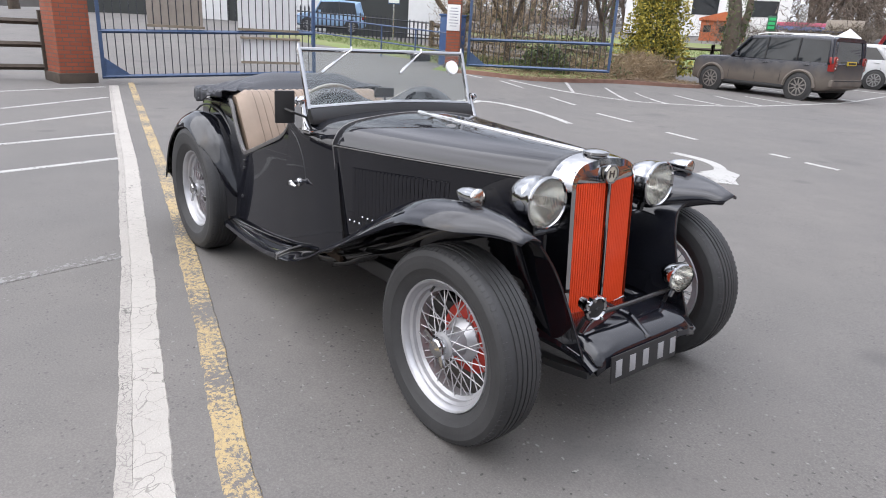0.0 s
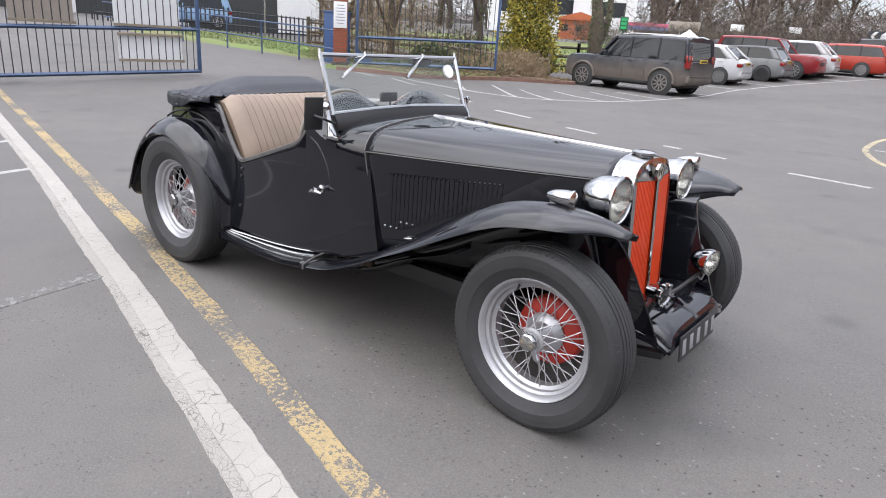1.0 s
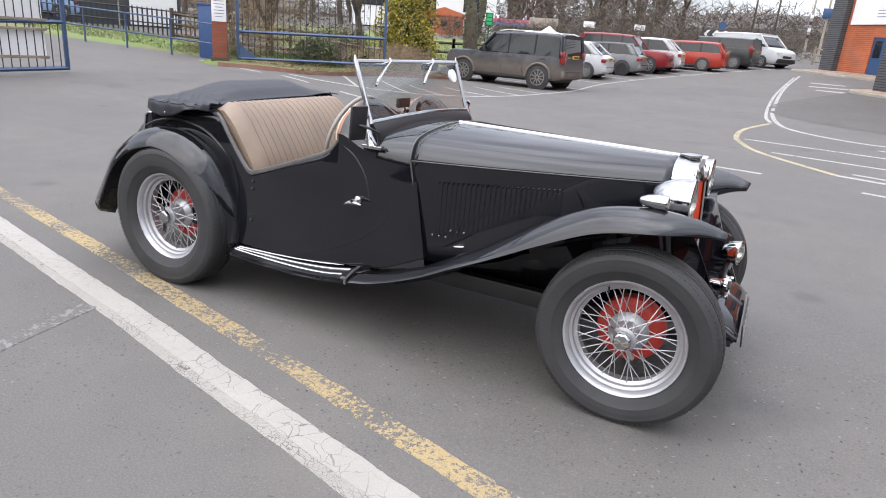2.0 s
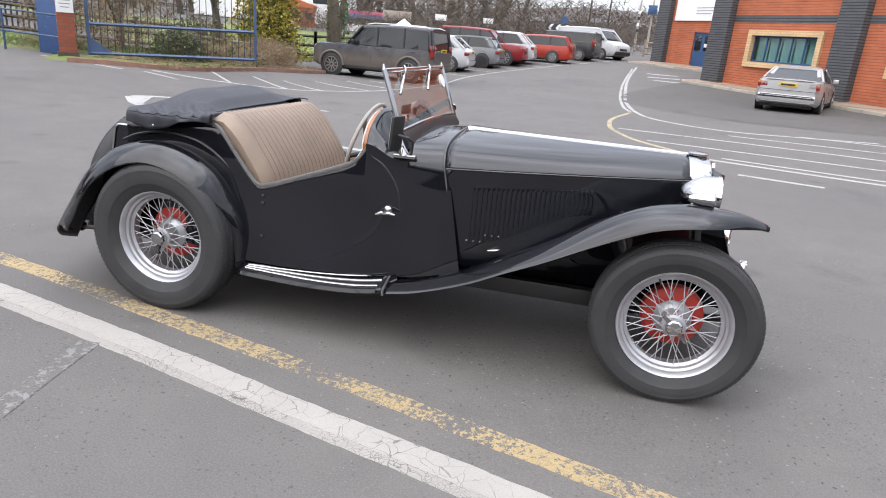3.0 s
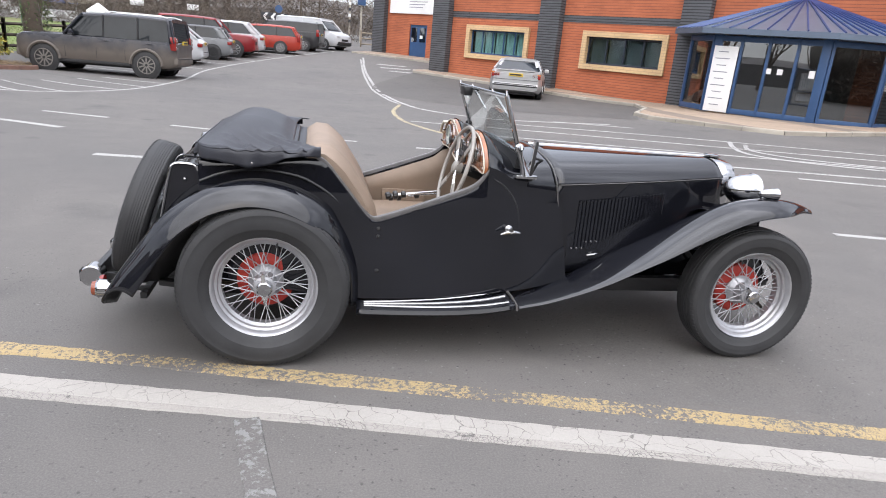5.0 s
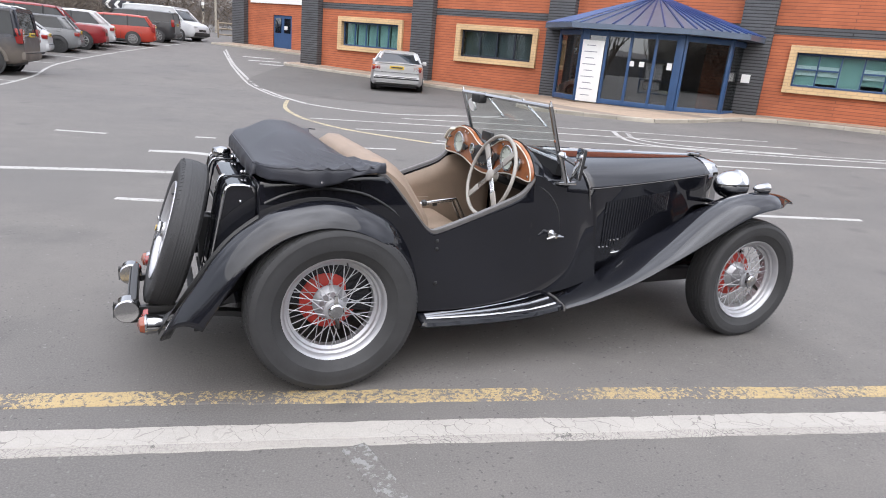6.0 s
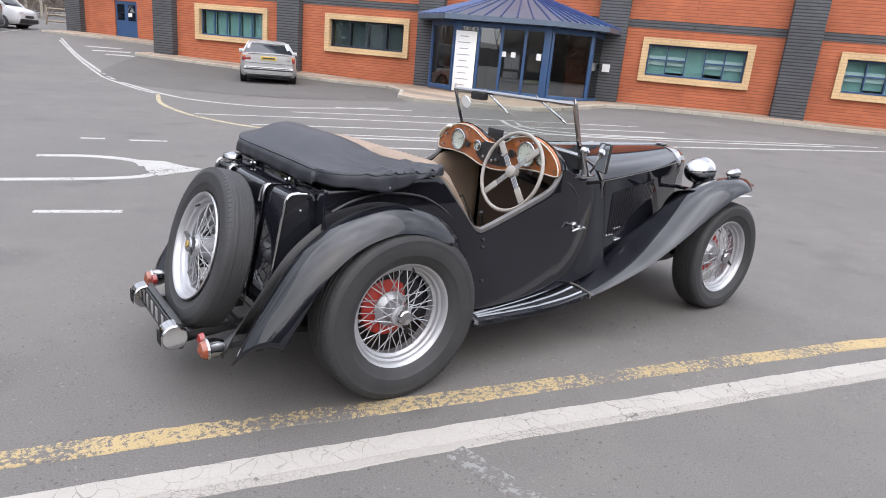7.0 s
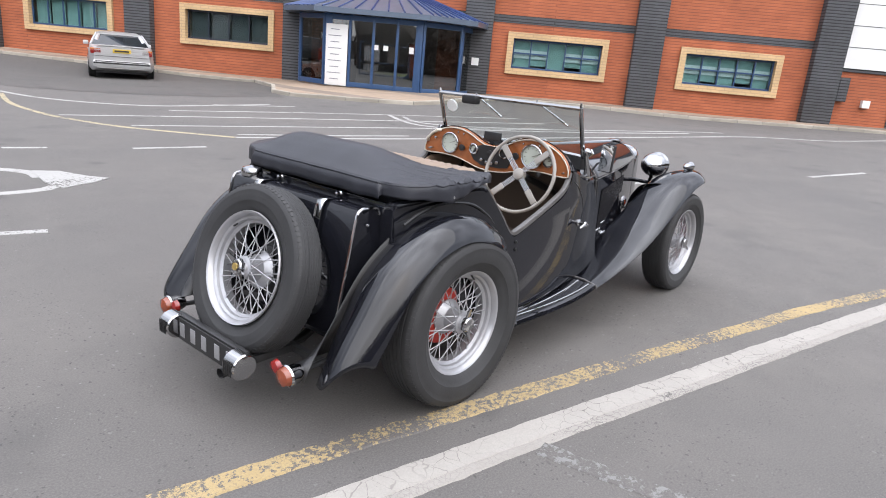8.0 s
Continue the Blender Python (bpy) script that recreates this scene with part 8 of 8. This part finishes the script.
def blob(cx, cy, rx, ry, h, z0=0.0):
    def place():
        while True:
            x, y, z = rng.uniform(-1, 1), rng.uniform(-1, 1), rng.uniform(0, 1)
            if x * x + y * y + z * z < 1 and rng.random() < 0.35 + 0.65 * (x * x + y * y + z * z):
                X, Y = cx + rx * x, cy + ry * y
                return (X, Y, ground_z(X, Y) + z0 + h * z)
    return place


def shrub(cx, cy, rx, ry, h, n, leafy, label, mat=None):
    t = thing("shrub", label, "shrub", None, "shrubs")
    raw("brush", strands(n, blob(cx, cy, rx, ry, h), 0.4, 0.006, 0.4), mat or TWIG, t)
    if leafy:
        raw("foliage", leaves(leafy, blob(cx, cy, rx, ry, h, 0.1), 0.05), LEAF, t)
    return t


shrub(-10.3, 16.4, 0.8, 1.5, 0.8, 2600, 0, "dry tangled shrub at the car park edge", DRY)
shrub(-10.6, 18.0, 0.5, 0.8, 0.8, 1300, 300, "dry leafless shrub beside the off-roader", DRY)
shrub(-9.9, 14.0, 0.8, 1.4, 0.55, 1500, 300, "low dry shrub in the bed", DRY)
shrub(-10.4, 12.2, 0.7, 0.8, 0.75, 900, 1800, "small-leaved green shrub behind the open gate")
shrub(-11.6, 13.6, 0.9, 1.6, 2.0, 500, 200, "thin bare shrub behind the open gate")
shrub(-12.6, 11.8, 0.8, 1.2, 2.4, 700, 100, "bare thicket beside the brick pillar", DRY)
shrub(-13.6, 12.4, 1.0, 1.9, 3.4, 2600, 0, "pale leafless willow scrub behind the open gate", DRY)
shrub(-14.2, 15.4, 1.0, 1.6, 3.2, 1800, 0, "tall pale leafless scrub in the grass", DRY)
shrub(-12.4, 16.2, 1.0, 1.2, 1.4, 1400, 900, "scrubby shrub under the conifer")
raw("bed_litter", strands(5000, lambda: (lambda x, y: (x, y, ground_z(x, y) + 0.10))(rng.uniform(-11.5, -9.1), rng.uniform(10.2, 19.2)), 0.16, 0.006, 0.3, 0.2), DRY, None, "dry stems and litter over the bed", "stuff")
raw("verge_grass", strands(7000, lambda: (lambda x, y: (x, y, ground_z(x, y) + 0.05))(rng.uniform(-24, -13), rng.uniform(10.8, 16.5)), 0.12, 0.008, 0.3, 0.9), BLADE, None, "grass blades on the verge", "stuff")
raw("bank_grass", strands(5000, lambda: (lambda x, y: (x, y, ground_z(x, y) + 0.07))(rng.uniform(-15.5, -11.0), rng.uniform(11.5, 20)), 0.16, 0.009, 0.3, 0.9), BLADE, None, "grass blades behind the shrub bed", "stuff")
raw("field_grass", strands(6000, lambda: (lambda x, y: (x, y, ground_z(x, y) + 0.04))(rng.uniform(-24, -11.5), rng.uniform(23, 38)), 0.16, 0.012, 0.3, 0.9), BLADE, None, "grass blades behind the fence", "stuff")


def cone_place(cx, cy, r, h, z0):
    def place():
        z = rng.random() ** 1.15
        rr = r * (0.35 + 0.65 * math.sin(min(1.0, (1 - z) * 1.25 + 0.15) * math.pi / 2)) * (1 - z * 0.55)
        a = rng.uniform(0, 2 * math.pi)
        k = rng.uniform(0.55, 1.05) * (1 + 0.22 * math.sin(5 * a + 9 * z) + 0.12 * math.sin(13 * z + 3 * a))
        x, y = cx + rr * k * math.cos(a), cy + rr * k * math.sin(a)
        return (x, y, ground_z(cx, cy) + z0 + h * z)
    return place


con = thing("conifer", "golden-green conifer at the edge of the bed", "tree")
part("trunk", Geo().tube([(-12.0, 19.7, ground_z(-12, 19.7)), (-12.0, 19.75, 2.0), (-12.05, 19.8, 4.5)], [0.12, 0.09, 0.02], 8), BARK, con)
raw("crown", leaves(15000, cone_place(-12.0, 19.7, 1.25, 4.6, 0.25), 0.06), GOLD, con, "golden scale foliage")
raw("inner_crown", leaves(4000, cone_place(-12.0, 19.7, 0.85, 4.2, 0.3), 0.07), LEAF, con)


def bare_tree(x, y, h, r, seed, label, spread_=1.0, ivy=0):
    """A leafless tree: a tapered trunk with limbs that fork down to twigs."""
    rg = random.Random(seed)
    t = thing("tree", label, "tree", Matrix.Translation((x, y, ground_z(x, y) - 0.1)), "bare trees")
    g, tw = Geo(), Geo()
    def limb(p, d, ln, rad, depth):
        pts, q, dd = [p], p.copy(), d.copy()
        for _ in range(3):
            dd = (dd + Vector((rg.uniform(-1, 1), rg.uniform(-1, 1), rg.uniform(-0.4, 0.7))) * 0.22).normalized()
            q = q + dd * ln / 3
            pts.append(q.copy())
        g.tube(pts, [rad, rad * 0.85, rad * 0.7, rad * 0.55], 7 if depth < 2 else 4, caps=False)
        if depth >= 4:
            for _ in range(7):
                a = pts[rg.randint(1, 3)]
                e = a + (dd + Vector((rg.uniform(-1, 1), rg.uniform(-1, 1), rg.uniform(-0.8, 0.8)))).normalized() * rg.uniform(0.3, 0.8)
                s = Vector((rg.uniform(-1, 1), rg.uniform(-1, 1), rg.uniform(-1, 1))).normalized() * 0.008
                k = len(tw.v)
                tw.v += [tuple(a - s), tuple(a + s), tuple(e)]
                tw.f.append([k, k + 1, k + 2])
            return
        for c in range(rg.randint(2, 3) if depth else 4):
            a = pts[3] if c < 2 else pts[rg.randint(1, 2)]
            nd = (dd * 0.9 + Vector((rg.uniform(-1, 1), rg.uniform(-1, 1), rg.uniform(-0.15, 0.6))) * 0.75 * spread_).normalized()
            limb(a, nd, ln * rg.uniform(0.62, 0.8), rad * 0.55, depth + 1)
    limb(Vector((0, 0, 0)), Vector((0, 0, 1)), h * 0.36, r, 0)
    part("trunk", g, BARK, t, "", smooth=60)
    raw("crown", tw, TWIG, t, "bare twigs")
    if ivy:
        def on_trunk():
            a, z = rng.uniform(0, 6.28), rng.uniform(0.1, 3.4)
            rr = r * rng.uniform(0.95, 1.35)
            return (rr * math.cos(a), rr * math.sin(a), z)
        raw("ivy", leaves(ivy, on_trunk, 0.05), LEAF, t, "ivy on the trunk")
    return t


bare_tree(-10.35, 22.3, 10.0, 0.36, 3, "ivy-clad tree trunk behind the off-roader", ivy=900)
near = [bare_tree(-13.2, 13.4, 7.0, 0.13, 11, "slim bare tree behind the open gate", 1.3), bare_tree(-14.2, 12.2, 8.0, 0.17, 12, "bare willow behind the brick pillar", 1.4), bare_tree(-12.6, 17.6, 8.0, 0.16, 21, "bare tree beside the conifer", 1.1, 300)]
models = [bare_tree(-16 - 4 * k, 62 + 3 * k, 11 + 2 * k, 0.28 + 0.04 * k, 30 + k, "leafless roadside tree in the distance", 1.0) for k in range(4)]
for k in range(46):
    a = k / 45
    x = lerp(-62, -10, a) + rng.uniform(-2, 2)
    y = lerp(38, 66, smooth01(a * 1.2)) + rng.uniform(0, 22) * (1 if k % 3 else 0.3)
    copy_thing(models[k % 4], Matrix.Translation((x, y, ground_z(x, y) - 0.2)) @ pose(0, 0, 0, 0, 0, rng.uniform(0, 360)) @ Matrix.Diagonal((*(Vector((1, 1, 1)) * rng.uniform(0.75, 1.15)), 1)))
for k in range(7):
    x, y = lerp(-50, -22, k / 6) + rng.uniform(-2, 2), lerp(-16, 30, k / 6) - rng.uniform(0, 4)
    copy_thing(models[k % 4], Matrix.Translation((x - 18, y, ground_z(x, y) - 0.2)) @ pose(0, 0, 0, 0, 0, rng.uniform(0, 360)))


def hedge_place(pts, w, h):
    d = polyline(pts, 40)
    def place():
        k = rng.randrange(39)
        t = rng.random()
        x, y = lerp(d[k][0], d[k + 1][0], t) + rng.uniform(-w, w), lerp(d[k][1], d[k + 1][1], t) + rng.uniform(-w, w)
        top = h * (0.72 + 0.28 * noise.noise((x * 0.35, y * 0.35, 3.0)) + 0.2 * noise.noise((x * 1.3, y * 1.3, 9.0)))
        return (x, y, ground_z(x, y) + top * rng.random() ** 0.8)
    return place


WOODS = island_material("far_brushwood", (0.045, 0.035, 0.028), (0.14, 0.11, 0.085))
raw("far_hedge", strands(13000, hedge_place([(-22, 58), (-12, 60), (-4, 61), (4, 62), (24, 60)], 3.5, 4.6), 1.0, 0.024, 0.3), WOODS, None, "brown leafless brushwood along the far road", "stuff")
raw("far_woods", strands(12000, hedge_place([(-75, 56), (-40, 70), (-24, 73), (-11, 75)], 4.0, 8.0), 1.5, 0.034, 0.3), WOODS, None, "brown mass of bare woodland behind the road", "stuff")
raw("near_hedge", strands(9000, hedge_place([(-24, 44), (-12, 47), (-3, 51), (1.5, 51.5)], 1.2, 2.2), 0.6, 0.014, 0.3), WOODS, None, "brown hedge behind the parked cars", "stuff")
# unseen brushwood behind the camera, added so low reflections in the paint go dark
raw("unseen_south_wood", strands(16000, hedge_place([(-46, -20), (-26, -30), (-4, -33), (18, -30), (40, -18)], 2.5, 9.0), 1.5, 0.05, 0.3), WOODS, None, "unseen brown brushwood added to darken low reflections in the car paint", "stuff")
# unseen bank added behind it for the same reflections, shade put into its colour
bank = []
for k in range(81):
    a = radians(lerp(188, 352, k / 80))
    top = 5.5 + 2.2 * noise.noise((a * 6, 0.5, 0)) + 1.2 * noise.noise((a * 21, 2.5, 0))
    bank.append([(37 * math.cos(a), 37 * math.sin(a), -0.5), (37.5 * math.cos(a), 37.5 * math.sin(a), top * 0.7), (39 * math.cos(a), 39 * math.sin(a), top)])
part("south_backdrop", Geo().grid(bank), material("shade_coloured_wood", (0.075, 0.066, 0.055), 1.0, vary=0.45, scale=0.5, fine=3.0), kind="structure", label="unseen bank added for dark reflections, shade put into its colour", thick=0.5)
# far ridge, the haze of distance put into its pale grey colour
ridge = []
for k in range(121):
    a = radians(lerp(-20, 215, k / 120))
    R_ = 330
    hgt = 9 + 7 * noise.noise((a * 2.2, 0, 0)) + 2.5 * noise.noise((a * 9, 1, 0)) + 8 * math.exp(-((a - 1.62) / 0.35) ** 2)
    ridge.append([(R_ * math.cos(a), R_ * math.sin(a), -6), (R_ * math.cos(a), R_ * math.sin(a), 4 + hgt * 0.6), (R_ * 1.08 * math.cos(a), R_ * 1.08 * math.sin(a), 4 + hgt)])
part("backdrop", Geo().grid(ridge), material("haze_tinted_wooded_ridge", (0.13, 0.12, 0.115), 1.0, vary=0.3, scale=0.05, fine=0.4), kind="structure", label="low wooded ridge on the horizon")

# ---------------------------------------------------------------- distant roadside things
def low_building(name, label, x, y, w, d, h, yaw, wall, roof):
    b = thing(name, label, "building", Matrix.Translation((x, y, ground_z(x, y) - 0.1)) @ pose(0, 0, 0, 0, 0, yaw), "distant buildings")
    part("wall", Geo().box(0, 0, h / 2, w, d, h), wall, b)
    part("roof", Geo().prism([(-w / 2 - 0.2, h), (w / 2 + 0.2, h), (w / 2 + 0.2, h + 0.15), (0, h + 0.7), (-w / 2 - 0.2, h + 0.15)], -d / 2 - 0.2, d / 2 + 0.2), roof, b)
    for k in range(3):
        part("window", Geo().box(lerp(-w * 0.35, w * 0.35, k / 2), -d / 2 - 0.01, h * 0.6, w * 0.16, 0.04, h * 0.32), CAR_GLASS, b)
    return b


ORANGE = material("orange_cladding", (0.42, 0.11, 0.04), 0.7, vary=0.15)
low_building("roadside_shop", "white roadside shop beyond the grass", -33, 58, 14, 6, 4.2, 30, WHITE, KERB)
low_building("orange_kiosk", "orange kiosk beyond the grass", -27, 51, 3.4, 2.5, 1.6, 30, ORANGE, ORANGE)
PINK, SKYB = material("pink_awning", (0.50, 0.10, 0.17), 0.7, vary=0.1), material("blue_awning", (0.12, 0.16, 0.36), 0.7, vary=0.1)
aw = thing("awning_stall", "long stall with a pink and blue awning", "stall", Matrix.Translation((-21.0, 53, ground_z(-21.0, 53) - 0.7)) @ pose(0, 0, 0, 0, 0, 22) @ Matrix.Diagonal((0.55, 1, 1, 1)))
part("counter", Geo().box(0, 0, 0.6, 7.5, 2.0, 1.2, 0.02), WHITE, aw)
part("awning", Geo().box(0, -0.1, 2.15, 8.2, 2.4, 0.28, 0.04), PINK, aw, "pink awning")
part("awning_band", Geo().box(0, -0.15, 1.88, 8.3, 2.4, 0.26, 0.03), SKYB, aw, "blue awning edge")
for x in (-3.8, 0, 3.8):
    part("post", Geo().tube([(x, -1.1, 0), (x, -1.1, 2.0)], 0.04, 6), WHITE, aw)
tent = thing("small_gazebo", "small white pointed gazebo beyond the fence", "tent", Matrix.Translation((-14.3, 43, ground_z(-14.3, 43) - 0.1)) @ Matrix.Diagonal((0.6, 0.6, 0.62, 1)))
part("canopy", Geo().add([(-0.9, -0.9, 1.9), (0.9, -0.9, 1.9), (0.9, 0.9, 1.9), (-0.9, 0.9, 1.9), (0, 0, 2.7)], [[0, 1, 4], [1, 2, 4], [2, 3, 4], [3, 0, 4]]).box(0, 0, 1.75, 1.8, 1.8, 0.3), WHITE, tent, smooth=0)
for x in (-0.85, 0.85):
    for y in (-0.85, 0.85):
        part("leg", Geo().tube([(x, y, 0), (x, y, 1.8)], 0.03, 6), WHITE, tent)
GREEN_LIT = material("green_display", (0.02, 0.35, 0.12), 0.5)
pp = thing("price_sign", "roadside sign on a post with green display bars", "sign", Matrix.Translation((-17.0, 38.6, ground_z(-17, 38.6))) @ pose(0, 0, 0, 0, 0, 25))
part("mast", Geo().tube([(0, 0.05, 0), (0, 0.05, 1.5)], 0.05, 8).box(0, 0, 1.78, 0.5, 0.2, 0.85, 0.03), material("dark_green_sign", (0.02, 0.08, 0.045), 0.5), pp)
for z in (2.02, 1.78, 1.54):
    part("display_bar", Geo().box(0, -0.11, z, 0.36, 0.02, 0.16), GREEN_LIT, pp)


def roadside_sign(x, y, h, w, hh, mat, label, yaw=15):
    s_ = thing("signboard", label, "sign", Matrix.Translation((x, y, ground_z(x, y))) @ pose(0, 0, 0, 0, 0, yaw), "roadside signs")
    part("post", Geo().tube([(0, 0.03, 0), (0, 0.03, h)], 0.035, 6), STEEL, s_)
    part("panel", Geo().box(0, 0, h - hh / 2, w, 0.025, hh, 0.006), mat, s_)
    return s_


roadside_sign(-14.9, 55.1, 1.9, 1.0, 0.5, WHITE, "white roadside sign with unreadable print")
roadside_sign(-16.2, 47.0, 2.0, 2.2, 0.7, BEIGE, "yellowish roadside banner on a post")
roadside_sign(-11.0, 57, 1.9, 0.9, 0.45, WHITE, "white roadside sign on a post")
CHEV = 3.45 - ground_z(-4.0, 50)
chev = roadside_sign(-4.0, 50, CHEV, 2.0, 0.62, IRON, "black and white chevron board at the road bend", 5)
for k in range(3):
    x = -0.86 + 0.58 * k
    part("chevron", Geo().prism([(x, CHEV - 0.31), (x + 0.22, CHEV - 0.04), (x + 0.42, CHEV - 0.04), (x + 0.20, CHEV - 0.31), (x + 0.42, CHEV - 0.58), (x + 0.22, CHEV - 0.58)], -0.03, -0.016), WHITE, chev)
disc = thing("signboard", "round blue road sign on a slim post", "sign", Matrix.Translation((-3.7, 50.2, ground_z(-3.7, 50.2))), "roadside signs")
part("post", Geo().tube([(0, 0.03, 0), (0, 0.03, CHEV + 0.5)], 0.035, 6), STEEL, disc)
part("panel", Geo().lathe([(0, 0), (0, 0.28), (0.02, 0.28), (0.02, 0)], Matrix.Translation((0, 0, CHEV + 0.30)) @ pose(0, 0, 0, 0, 0, -90), seg=20), BLUE, disc)
for x, y, h in ((1.9, 55.5, 6.5), (2.9, 56.0, 7.5), (-2.2, 58, 8.0), (-0.6, 60, 8.5)):
    pl = thing("pole", "slim grey roadside pole", "pole", Matrix.Translation((x, y, ground_z(x, y))), "poles")
    part("shaft", Geo().tube([(0, 0, -0.1), (0.02, 0, h)], [0.09, 0.06], 8), KERB if x > 0 else BARK, pl)
    if x == 1.9:
        for k in range(4):
            part("band", Geo().lathe([(0, 0.11), (0.24, 0.11)], Matrix.Translation((0, 0, 1.6 + 0.48 * k)) @ pose(0, 0, 0, 0, -90, 0), seg=10), WHITE if k % 2 else IRON, pl)
    if x == 2.9:
        part("lamp_box", Geo().box(0, -0.1, 3.4, 0.7, 0.3, 0.7, 0.04), BLUE, pl)
